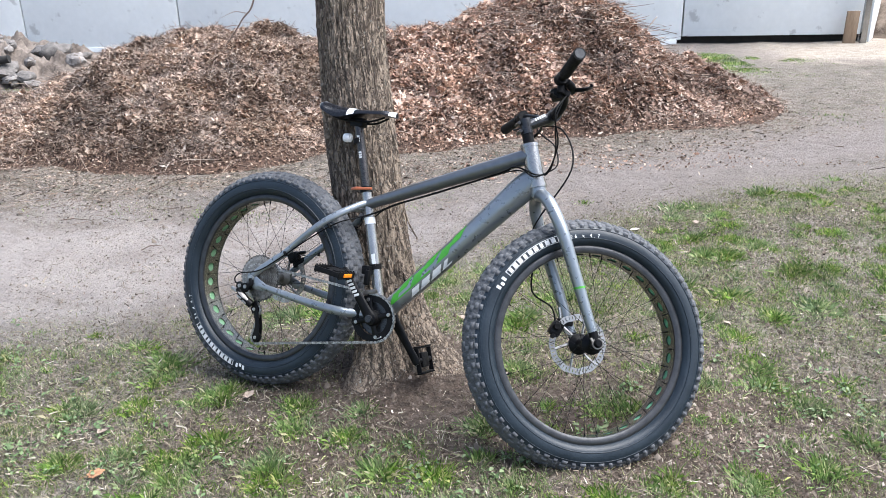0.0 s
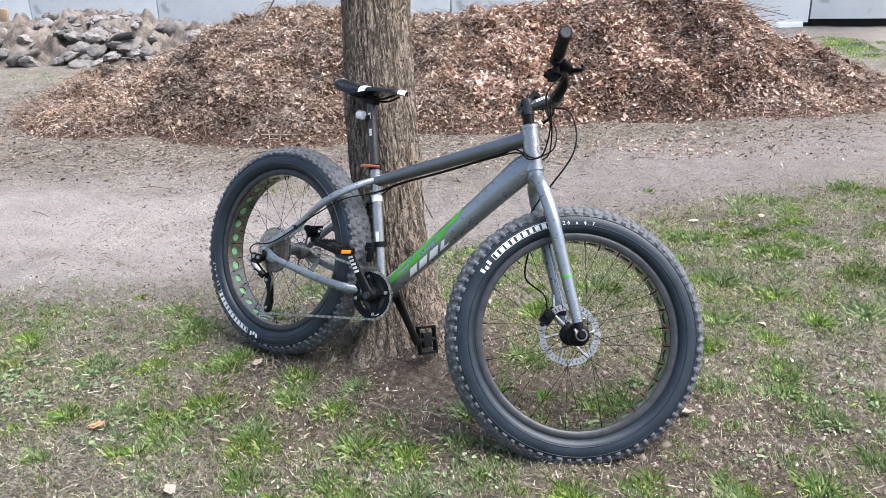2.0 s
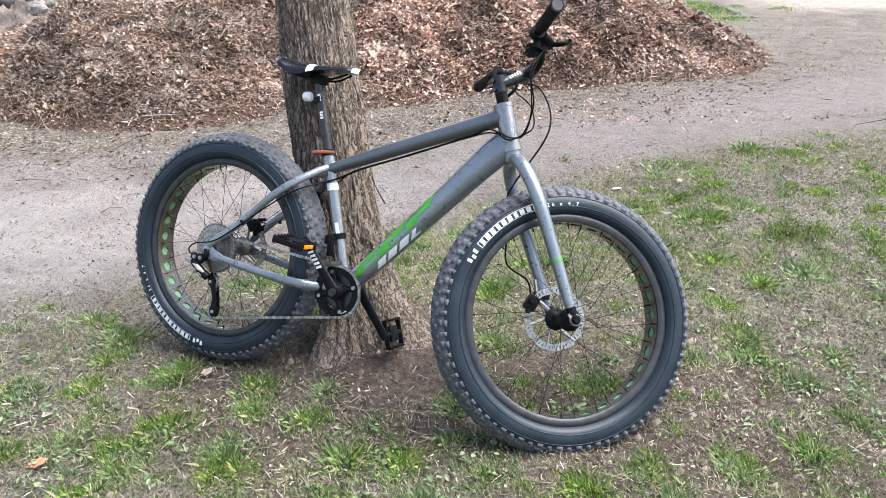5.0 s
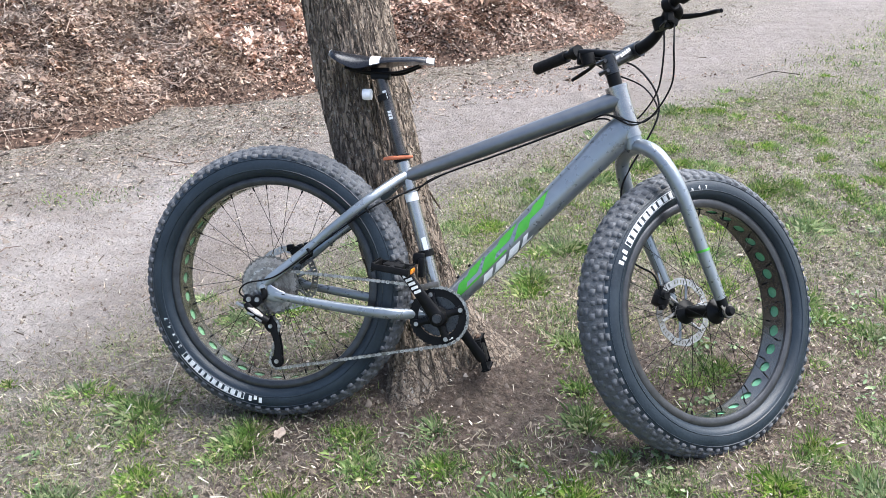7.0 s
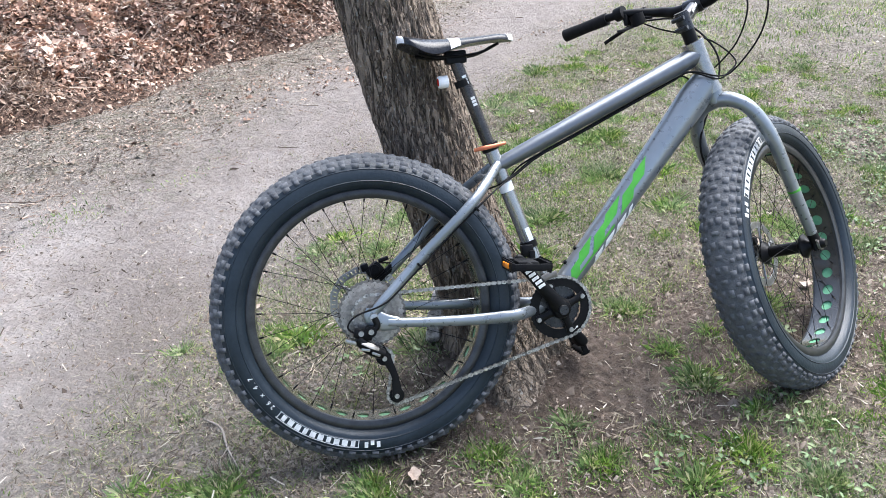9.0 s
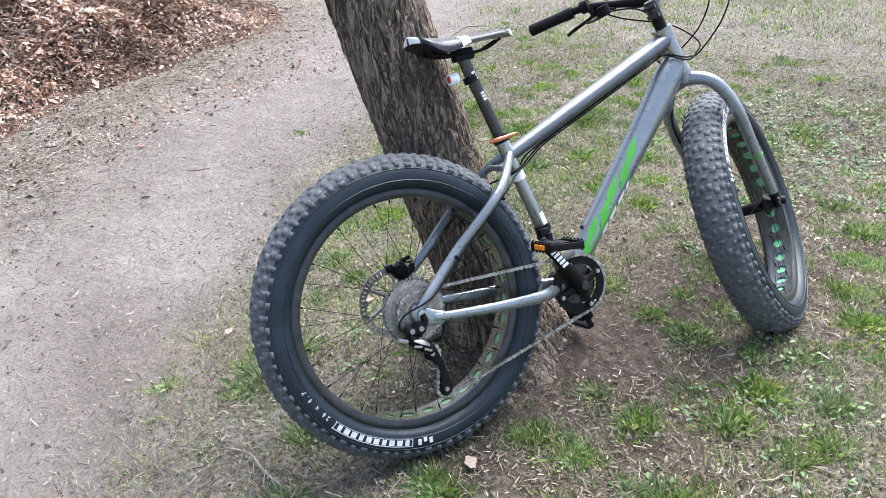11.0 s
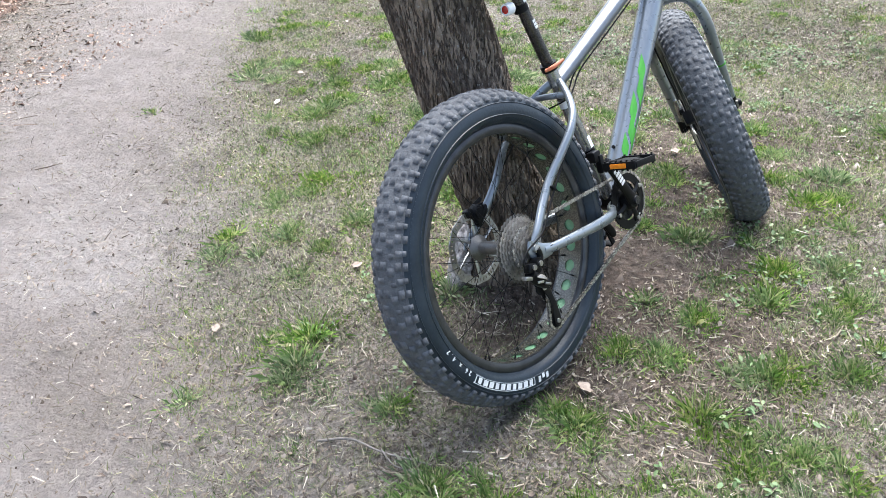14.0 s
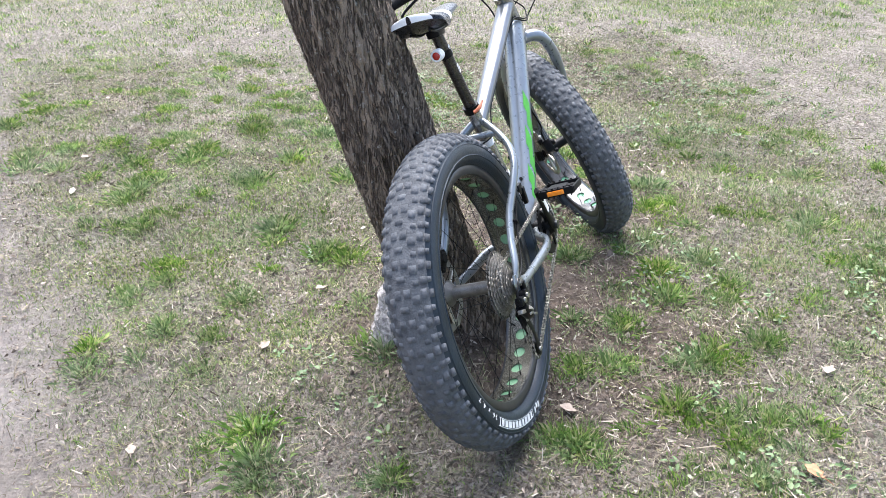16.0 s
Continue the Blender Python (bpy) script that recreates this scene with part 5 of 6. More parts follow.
    bm = lathe(fresh(), [(0.008, -0.1035), (0.0085, -0.1065), (0.0045, -0.1065), (0.004, -0.1035)], 14)
    part("dropout_bolt", bm, BLACK, bike, "black dropout bolt", UPRIGHT @ Matrix.Translation((0.053, 0, -0.022)))
    # tail light behind the seat post
    at = Vector((0.250, 0.0, 0.508))
    rot = Matrix(((0, -1, 0), (1, 0, 0), (0, 0, 1))).to_4x4()
    bm = lathe(fresh(), [(0.010, -0.008), (0.0145, -0.006), (0.0150, 0.010), (0.0135, 0.0165), (0.010, 0.0165)], 22)
    light = part("tail_light", bm, WHITE, bike, "small white tail light with a red lens", UPRIGHT @ Matrix.Translation(at) @ rot)
    part("lens", lathe(fresh(), [(0.001, 0.0195), (0.007, 0.0185), (0.0098, 0.0163), (0.0098, 0.014)], 20), RED, light, "round red lens")
    bm = tube(fresh(), [Vector((0.291, 0, 0.5)) - SEAT * 0.008, Vector((0.291, 0, 0.5)) + SEAT * 0.008], 0.0185, 18)
    part("light_bracket", bm, PLASTIC, light, "", (UPRIGHT @ Matrix.Translation(at) @ rot).inverted() @ UPRIGHT)
    # white bands and bars
    c = BB + SEAT * 0.318
    part("frame_sticker", tube(fresh(), [c - SEAT * 0.011, c + SEAT * 0.011], 0.0177, 20), WHITE, bike, "white band on the seat tube", UPRIGHT)
    c = BB + SEAT * 0.19
    bm = box(fresh(), (0.012, 0.0012, 0.038), Matrix.Translation(c + Vector((0.006, -0.0166, 0))) @ Matrix.Rotation(-0.275, 4, "Y"))
    part("frame_sticker", bm, WHITE, bike, "white sticker on the seat tube", UPRIGHT)
    for k in range(6):
        c = BB + SEAT * (0.60 - 0.008 * k - (0.03 if k > 2 else 0))
        bm = box(fresh(), (0.010, 0.0008, 0.006), Matrix.Translation(c + Vector((0.002, -0.0152, 0))) @ Matrix.Rotation(-0.275, 4, "Y"))
        part("post_print", bm, LETTER, bike, "white printed bar on the seat post", UPRIGHT)
    up = -AX
    for k in range(5):
        c = HB + up * (0.188 + 0.0237 * (0.4 + 0.11 * k)) + FW * (0.068 * (0.4 + 0.11 * k))
        bm = box(fresh(), (0.005, 0.0008, 0.008), Matrix.Translation(c + Vector((0, -0.0186, 0.003))) @ Matrix.Rotation(-0.66, 4, "Y"))
        part("stem_print", bm, LETTER, bike, "white printed bar on the stem", TURNED)
    tip = FHUB + Vector((0, -0.085, 0))
    low = tip - AX * 0.035 - FW * 0.004
    mid = HB + AX * 0.16 + Vector((0, -0.092, 0)) + FW * 0.018
    c = mid.lerp(low, 0.55)
    part("fork_band", tube(fresh(), [c - AX * 0.003, c + AX * 0.003], 0.0172, 16), GREEN, bike, "thin green band on the fork leg", TURNED)
    for k in (0.155, 0.225):
        c = Vector((0.455, 0, -0.055)).lerp(Vector((0.875, 0, 0.395)), k)
        q = Vector((-0.73, 0, 0.68))
        bm = tube(fresh(), [c + q * 0.028, c + q * 0.034], 0.005, 10)
        part("bottle_bolt", bm, BLACK, bike, "black bottle-cage bolt", UPRIGHT)


build_fittings()

DOWN = [(0.455, -0.055, 0.026, 0.03), (0.56, 0.055, 0.031, 0.032), (0.70, 0.205, 0.0335, 0.033), (0.82, 0.335, 0.038, 0.033), (0.875, 0.395, 0.041, 0.031)]


def decal(name, u0, u1, a0, a1, skew, material, label, lift=0.0007):
    """A thin patch on the drive side of the down tube, between two stations and two angles (0: facing right, 90: up)."""
    line = smooth_line(DOWN, 12)
    n, k = 10, 6
    bm = fresh()
    grid = []
    for i in range(n + 1):
        row = []
        for j in range(k + 1):
            a = radians(a0 + (a1 - a0) * j / k)
            u = (u0 + (u1 - u0) * i / n + skew * (j / k - 0.5)) * (len(line) - 1)
            u = min(max(u, 0), len(line) - 1.001)
            f, g = line[int(u)], line[int(u) + 1]
            x, z, ra, rb = f + (g - f) * (u - int(u))
            d = Vector((g[0] - f[0], 0, g[1] - f[1])).normalized()
            w = Vector((-d.z, 0, d.x))
            p = Vector((x, 0, z)) + w * ((ra + lift) * math.sin(a)) - Vector((0, 1, 0)) * ((rb + lift) * math.cos(a))
            row.append(bm.verts.new(p))
        grid.append(row)
    for i in range(n):
        for j in range(k):
            bm.faces.new((grid[i][j], grid[i + 1][j], grid[i + 1][j + 1], grid[i][j + 1]))
    return part(name, bm, material, bike, label, UPRIGHT)


for k in range(4):
    u = 0.235 + 0.058 * k
    decal("white_logo_bar", u, u + (0.044 if k < 3 else 0.02), -58, -22, 0.03, WHITE, "slanted white logo shape on the down tube")
    decal("white_logo_foot", u - 0.014, u + 0.034, -60, -50, 0.01, WHITE, "short white foot of a logo shape on the down tube", 0.0009)
for k in range(6):
    u = 0.125 + 0.073 * k
    decal("green_logo_bar", u, u + 0.062 + 0.01 * (k % 2), 14 if k % 2 else -8, 50 if k % 2 else 36, 0.05, GREEN, "slanted green logo shape on the down tube")
for k in range(3):
    u = 0.15 + 0.146 * k
    decal("green_logo_link", u, u + 0.1, 12, 24, 0.02, GREEN, "green link between the logo shapes on the down tube", 0.0009)
decal("green_logo_line", 0.10, 0.36, -14, -5, 0.0, GREEN, "green streak along the down tube", 0.0005)
for at, rows in (("saddle_stripe", (15, 17)), ("saddle_nose", (25, 26))):
    part(at, saddle_mesh(fresh(), 0.012, rows), WHITE, bike, "white patch on the saddle", UPRIGHT @ Matrix.Translation((0, 0, 0.0006)))
part("saddle_tail", saddle_mesh(fresh(), 0.012, (0, 3)), WHITE, bike, "white edge on the saddle tail", UPRIGHT @ Matrix.Translation((-0.001, 0, 0.0006)))


# ---- ground cover ----
rng = np.random.default_rng(7)


def lattice(x, y, seed):
    i, j = np.floor(x).astype(np.int64), np.floor(y).astype(np.int64)
    u, v = x - i, y - j
    u, v = u * u * (3 - 2 * u), v * v * (3 - 2 * v)

    def h(a, b):
        k = (a * 374761393 + b * 668265263 + seed * 982451653) & 0x7FFFFFFF
        k = ((k ^ (k >> 13)) * 1274126177) & 0x7FFFFFFF
        return ((k ^ (k >> 16)) & 0xFFFF) / 65535.0
    return (h(i, j) * (1 - u) + h(i + 1, j) * u) * (1 - v) + (h(i, j + 1) * (1 - u) + h(i + 1, j + 1) * u) * v


def patchy(x, y, seed=1):
    return 0.5 * lattice(x * 0.9, y * 0.9, seed) + 0.3 * lattice(x * 2.3, y * 2.3, seed + 1) + 0.2 * lattice(x * 6, y * 6, seed + 2)


def path_off(x, y):
    """Distance from the middle of the trodden path, along y; the path widens to the west."""
    return np.abs(y - (4.5 + 0.38 * x + 0.02 * x * x)) - 0.3 * np.clip((-0.2 - x) / 1.2, 0, 1)


def lawn(x, y):
    """How much grass grows: none on the path, under the heap or at the foot of the tree."""
    d = path_off(x, y)
    m = np.clip((d - 0.4) / 0.5, 0.03, 1) ** 1.2
    m = m * np.where(y > 4.5 + 0.38 * x + 0.02 * x * x, np.where(x > 3.2, 0.7, 0.05), 1)
    m = m * np.clip((np.hypot(x + 0.15, y - 2.5) - 0.2) / 0.2, 0, 1)
    # bare ground between the wheels and beside the trunk
    m = m * (1 - 0.65 * np.exp(-((x - 0.05) / 0.25) ** 2 - ((y - 2.25) / 0.2) ** 2))
    m = m * (1 - 0.3 * np.exp(-((x + 1.2) / 0.6) ** 2 - ((y - 2.9) / 0.45) ** 2))
    return np.clip(m, 0, 1)


def surface(x, y):
    return lie(x, y)


def blades(x, y, length, width, lean, droop, t=None):
    """Grass blades: one bent, tapering quad each, as two triangles."""
    n = len(x)
    t = rng.uniform(0, 2 * np.pi, n) if t is None else t + rng.normal(0, 0.5, n)
    z = surface(x, y) - 0.003
    dx, dy = np.cos(t), np.sin(t)
    px, py = -dy * width, dx * width
    up = np.sqrt(np.clip(1 - lean ** 2, 0.08, 1))
    mx, my, mz = x + dx * length * lean * 0.42, y + dy * length * lean * 0.42, z + length * 0.62 * up
    tx, ty, tz = x + dx * length * lean, y + dy * length * lean, z + length * up * (1 - droop)
    v = np.stack([np.stack([x - px, y - py, z], 1), np.stack([x + px, y + py, z], 1), np.stack([tx, ty, tz], 1), np.stack([mx - px, my - py, mz], 1)], 1).reshape(-1, 3)
    b = np.arange(n)[:, None] * 4
    f = np.concatenate([b + np.array([[0, 1, 3]]), b + np.array([[1, 2, 3]])], 0)
    return v, f


def scatter(n, x0, x1, y0, y1, weight, fade=0.7):
    """Random places in a rectangle, thinned by weight and towards its ragged edges."""
    x, y = rng.uniform(x0, x1, n), rng.uniform(y0, y1, n)
    d = np.minimum(np.minimum(x - x0, x1 - x), np.minimum(y - y0, y1 - y)) + 0.5 * fade * (patchy(x, y, 77) - 0.5)
    k = rng.uniform(0, 1, n) < weight(x, y) * np.clip(d / fade, 0, 1)
    return x[k], y[k]


def chance(i, j, seed):
    """A random number from 0 to 1 for each cell of a grid."""
    k = (i * 374761393 + j * 668265263 + seed * 982451653) & 0x7FFFFFFF
    k = ((k ^ (k >> 13)) * 1274126177) & 0x7FFFFFFF
    return ((k ^ (k >> 16)) & 0xFFFF) / 65535.0


def cells(x, y, size, seed, share):
    """Round tufts, at most one in each cell of a grid, each with a place, a width and a strength of its own."""
    i0, j0 = np.floor(x / size).astype(np.int64), np.floor(y / size).astype(np.int64)
    out = np.zeros_like(x)
    for di in (-1, 0, 1):
        for dj in (-1, 0, 1):
            i, j = i0 + di, j0 + dj
            cx, cy = (i + 0.15 + 0.7 * chance(i, j, seed)) * size, (j + 0.15 + 0.7 * chance(i, j, seed + 1)) * size
            r = size * (0.2 + 0.32 * chance(i, j, seed + 2))
            amp = np.where(chance(i, j, seed + 3) < share, 0.45 + 0.55 * chance(i, j, seed + 4), 0.0)
            out = np.maximum(out, amp * np.exp(-((x - cx) ** 2 + (y - cy) ** 2) / (r * r)))
    return out


def sward(x, y, seed=1):
    """How thick the grass stands: round tufts a hand or two wide on thin turf and bare soil."""
    wide = lattice(x * 1.3, y * 1.3, seed)
    fine = lattice(x * 24, y * 24, seed + 3)
    wx, wy = x + 0.035 * (lattice(x * 13, y * 13, 41) - 0.5), y + 0.035 * (lattice(x * 13, y * 13, 42) - 0.5)
    m = np.maximum(cells(wx, wy, 0.2, 11, 0.3 + 0.6 * wide), 0.85 * cells(wx, wy, 0.115, 21, 0.25 + 0.55 * wide))
    m = np.maximum(m, 0.5 * np.clip(patchy(x, y, 9) * 2.4 - 0.9, 0, 1))
    for cx, cy in CLUMPS + CLUMPS_ROUND_BIKE:
        near = (np.abs(x - cx) < 0.3) & (np.abs(y - cy) < 0.3)
        m[near] = np.maximum(m[near], np.exp(-((x[near] - cx) ** 2 + (y[near] - cy) ** 2) / 0.006))
    return np.clip(m * (0.65 + 0.7 * fine), 0, 1) * lawn(x, y)


CLUMPS_ROUND_BIKE = ((0.17, 2.28), (0.27, 2.5), (0.12, 2.14), (-0.27, 2.24), (-0.49, 2.29), (-0.19, 1.91), (0.0, 1.72), (0.18, 1.83), (-0.3, 2.1), (0.53, 3.13), (-0.3, 2.8), (0.28, 3.51), (0.0, 3.47), (-0.53, 3.16), (0.28, 2.88), (0.99, 3.72), (0.96, 3.25), (-0.72, 3.15), (-0.83, 3.4), (-0.78, 2.38), (-0.48, 2.19), (0.63, 1.65), (1.09, 1.37), (-0.79, 1.88), (-1.03, 2.66), (0.43, 1.75), (0.6, 1.81), (0.84, 1.83), (1.07, 1.89), (-0.23, 1.74), (1.16, 2.23))
CLUMPS = ((0.85, 4.55), (1.3, 4.26), (1.25, 3.78), (1.09, 3.68), (1.33, 3.49), (1.53, 3.63), (1.57, 3.3), (1.01, 3.29), (1.21, 3.1), (1.31, 2.86), (1.51, 2.94), (1.11, 2.69), (0.95, 2.85), (1.12, 2.49), (1.92, 4.54), (0.91, 3.76), (-1.6, 2.45), (-1.22, 2.32), (-1.03, 2.32), (-0.77, 2.42), (-1.13, 1.97), (-0.52, 1.94), (-0.77, 1.99), (2.76, 3.56), (2.13, 3.16), (1.72, 3.27), (1.42, 3.69), (1.25, 3.54), (0.89, 3.76), (1.04, 3.24), (0.66, 3.65), (0.56, 3.12), (1.49, 4.11), (0.37, 3.51), (0.1, 3.24), (0.22, 3.62), (-0.15, 3.68), (-0.65, 3.15), (0.32, 2.96), (0.18, 1.22), (-0.15, 1.69), (-0.04, 1.88), (-0.47, 1.74), (-0.77, 2.36), (-0.49, 2.16), (-0.53, 1.88), (-0.7, 2.09), (-0.97, 2.01), (-0.79, 2.83), (0.62, 1))


def build_grass():
    vs, fs, base = [], [], 0

    def add(v, f):
        nonlocal base
        vs.append(v)
        fs.append(f + base)
        base += len(v)

    def field(n, x0, x1, y0, y1, size, width, bend=1.0, weight=sward):
        """Blades that stand denser and taller towards the middle of each patch."""
        x, y = scatter(n, x0, x1, y0, y1, lambda a, b: weight(a, b) ** 1.4)
        m, g = len(x), weight(x, y)
        lean = np.clip(rng.beta(1.8, 2.6, m) * 1.1 * bend, 0.05, 0.98)
        add(*blades(x, y, size * (0.35 + 0.75 * g) * rng.uniform(0.45, 1.25, m), width * rng.uniform(0.6, 1.3, m), lean, rng.uniform(0.05, 0.55, m) * lean))

    def tufts(x, y, per, size, width, spread):
        k = rng.integers(per // 2, per * 3 // 2, len(x))
        s = np.repeat(rng.uniform(0.6, 1.2, len(x)), k)
        cx, cy = np.repeat(x, k), np.repeat(y, k)
        m = len(cx)
        r, a = np.abs(rng.normal(0, 1, m)) * spread * s, rng.uniform(0, 6.283, m)
        lean = np.clip(r / (3.0 * spread * s) + rng.uniform(0.05, 0.7, m), 0.05, 0.97)
        add(*blades(cx + r * np.cos(a), cy + r * np.sin(a), size * s * rng.uniform(0.4, 1.15, m), width * rng.uniform(0.6, 1.3, m), lean, rng.uniform(0.1, 0.5, m) * lean, a))
    field(960000, -2.6, 3.2, 0.4, 5.0, 0.034, 0.0012)
    field(130000, -0.8, 6.0, -3.6, 0.7, 0.042, 0.0019)
    field(320000, 2.9, 11.0, -4.5, 7.5, 0.048, 0.0028)
    c = np.array(CLUMPS + CLUMPS_ROUND_BIKE)
    tufts(c[:, 0], c[:, 1], 170, 0.05, 0.0013, 0.043)
    x, y = scatter(2600, -2.6, 3.6, 0.2, 5.0, lambda a, b: np.clip(sward(a, b) * 1.6 - 0.35, 0, 1))
    tufts(x, y, 76, 0.041, 0.0012, 0.027)
    # thin grass at the foot of the wall
    field(150000, 2.6, 6.0, 9.2, 12.7, 0.04, 0.0045, 1.0, lambda a, b: np.clip((patchy(a, b, 3) - 0.40) * 5, 0, 1) * np.exp(-((a - 4.05) / 0.75) ** 2 - ((b - 11.0) / 1.1) ** 2))
    field(9000, -9.5, -4.0, 8.0, 10.2, 0.035, 0.004, 1.0, lambda a, b: np.clip(patchy(a, b, 3) * 2 - 0.5, 0, 1))
    # grass fringe between the path and the leaf apron
    field(16000, -2.6, 0.6, 4.3, 5.6, 0.03, 0.002, 1.0, lambda a, b: np.clip((patchy(a, b, 5) - 0.45) * 5, 0, 1) * np.exp(-((b - 5.0 - 0.12 * a) / 0.22) ** 2))
    # thinner, coarser grass where the lawn goes on
    state = rng.bit_generator.state
    field(210000, -8.0, -0.3, -7.0, 0.8, 0.06, 0.007)
    field(60000, -0.8, 4.0, -7.0, -3.0, 0.06, 0.007)
    field(130000, -8.0, -2.0, 0.2, 3.6, 0.06, 0.007)
    rng.bit_generator.state = state
    ob = cloud("grass", np.concatenate(vs), np.concatenate(fs), GRASS)
    tagged(ob, "patchy tufts of spring grass", "grass", kind="stuff")
    # low worn turf between the tufts: single short blades and dead stems
    tv = []
    for n, x0, x1, y0, y1, wide, long in ((860000, -2.6, 3.4, 0.4, 5.0, 0.0013, 0.022), (90000, -0.8, 6.0, -3.6, 0.7, 0.0018, 0.026), (200000, 3.0, 10.0, -4.0, 7.0, 0.0028, 0.034)):
        x, y = scatter(n, x0, x1, y0, y1, lambda a, b: lawn(a, b) * np.clip(0.34 + 0.5 * sward(a, b) + 1.0 * (patchy(a, b, 9) - 0.45), 0.06, 1) * (1 - 0.5 * np.exp(-((a - 0.85) / 0.7) ** 2 - ((b - 1.95) / 0.5) ** 2)))
        m = len(x)
        q, tilt = rng.uniform(0, 6.283, m), rng.uniform(0.05, 1.1, m)
        ln, w = long * rng.uniform(0.4, 1.4, m), wide * rng.uniform(0.6, 1.4, m)
        z = lie(x, y)
        tv.append(np.stack([np.stack([x - np.sin(q) * w, y + np.cos(q) * w, z], 1), np.stack([x + np.sin(q) * w, y - np.cos(q) * w, z], 1), np.stack([x + np.cos(q) * ln * np.cos(tilt), y + np.sin(q) * ln * np.cos(tilt), z + ln * np.sin(tilt) + 0.002], 1)], 1).reshape(-1, 3))
    tv = np.concatenate(tv)
    tagged(cloud("turf", tv, np.arange(len(tv)).reshape(-1, 3), COVER), "low worn turf mixed with dead stems", "turf", kind="stuff")


build_grass()


def chips(x, y, z, long, wide, tilt, curl):
    """Leaf-like bits: two quads folded along the middle, turned at random."""
    n = len(x)
    a = rng.uniform(0, 2 * np.pi, n)
    d = np.stack([np.cos(a), np.sin(a), rng.normal(0, 1, n) * tilt], 1)
    d /= np.linalg.norm(d, axis=1)[:, None]
    w = np.stack([-np.sin(a), np.cos(a), rng.normal(0, 1, n) * tilt], 1)
    w -= d * (w * d).sum(1)[:, None]
    w /= np.linalg.norm(w, axis=1)[:, None]
    u = np.cross(d, w)
    c = np.stack([x, y, z], 1)
    L, W, C = (d * long[:, None] / 2, w * wide[:, None] / 2, u * (curl * wide)[:, None])
    v = np.stack([c - L * 0.9 - C * 0.3, c - L * 0.25 + W + C, c + L * 0.5 + W * 0.8 + C, c + L + C * 0.4, c + L * 0.45 - W + C * 0.8, c - L * 0.3 - W * 0.85 + C * 1.2], 1).reshape(-1, 3)
    b = np.arange(n)[:, None] * 6
    f = np.concatenate([b + np.array([[0, 1, 2, 3]]), b + np.array([[0, 3, 4, 5]])], 0)
    return v, f


def folds(x, y, z, long, wide, tilt, curl):
    """Small leaves: a diamond folded along its vein, two triangles each."""
    n = len(x)
    a = rng.uniform(0, 2 * np.pi, n)
    d = np.stack([np.cos(a), np.sin(a), rng.normal(0, 1, n) * tilt], 1)
    d /= np.linalg.norm(d, axis=1)[:, None]
    w = np.stack([-np.sin(a), np.cos(a), rng.normal(0, 1, n) * tilt], 1)
    w -= d * (w * d).sum(1)[:, None]
    w /= np.linalg.norm(w, axis=1)[:, None]
    c = np.stack([x, y, z], 1)
    L, W, C = d * long[:, None] / 2, w * wide[:, None] / 2, np.cross(d, w) * (curl * wide)[:, None]
    k = rng.uniform(-0.3, 0.3, (n, 1))
    v = np.stack([c - L, c + L * k + W + C, c + L, c - L * k - W + C], 1).reshape(-1, 3)
    b = np.arange(n)[:, None] * 4
    return v, np.concatenate([b + np.array([[0, 2, 1]]), b + np.array([[0, 3, 2]])], 0)


def sticks(x, y, z, long, r, tilt):
    """Straight three-sided twigs."""
    n = len(x)
    a = rng.uniform(0, 2 * np.pi, n)
    d = np.stack([np.cos(a), np.sin(a), rng.normal(0, 1, n) * tilt], 1)
    d /= np.linalg.norm(d, axis=1)[:, None]
    p = np.cross(d, np.array([[0.0, 0.0, 1.0]]) + rng.normal(0, 0.1, (n, 3)))
    p /= np.linalg.norm(p, axis=1)[:, None]
    q = np.cross(d, p)
    c = np.stack([x, y, z], 1)
    bend = q * (rng.normal(0, 0.07, n) * long)[:, None]
    rings = []
    for s, k in ((-0.5, 1.0), (0.0, 0.9), (0.5, 0.5)):
        m = c + d * (s * long)[:, None] + (bend if s == 0 else 0)
        for t in (0, 2.094, 4.189):
            rings.append(m + (p * np.cos(t) + q * np.sin(t)) * (r * k)[:, None])
    v = np.stack(rings, 1).reshape(-1, 3)
    b = np.arange(n)[:, None] * 9
    f = [b + np.array([[i * 3 + j, i * 3 + (j + 1) % 3, i * 3 + 3 + (j + 1) % 3, i * 3 + 3 + j]]) for i in range(2) for j in range(3)]
    return v, np.concatenate(f, 0)


def strips(x, y, z, long, half, tilt):
    """Flat straight stems, one narrow quad each."""
    n = len(x)
    a = rng.uniform(0, 2 * np.pi, n)
    d = np.stack([np.cos(a), np.sin(a), rng.normal(0, 1, n) * tilt], 1) * (long / 2)[:, None]
    w = np.stack([-np.sin(a), np.cos(a), rng.normal(0, 0.6, n)], 1) * half[:, None]
    c = np.stack([x, y, z], 1)
    v = np.stack([c - d - w, c + d - w * 0.5, c + d + w * 0.5, c - d + w], 1).reshape(-1, 3)
    return v, np.arange(4 * n).reshape(-1, 4)


def heap_top(x, y):
    gx, gy, z = HEAP
    v = np.clip((y - gy[0, 0]) / 0.045, 0, gy.shape[0] - 1.001)
    u = np.clip((x - gx[0, 0]) / 0.045, 0, gx.shape[1] - 1.001)
    i, j = v.astype(int), u.astype(int)
    v, u = v - i, u - j
    top = (z[i, j] * (1 - u) + z[i, j + 1] * u) * (1 - v) + (z[i + 1, j] * (1 - u) + z[i + 1, j + 1] * u) * v
    return np.maximum(top, lie(x, y))


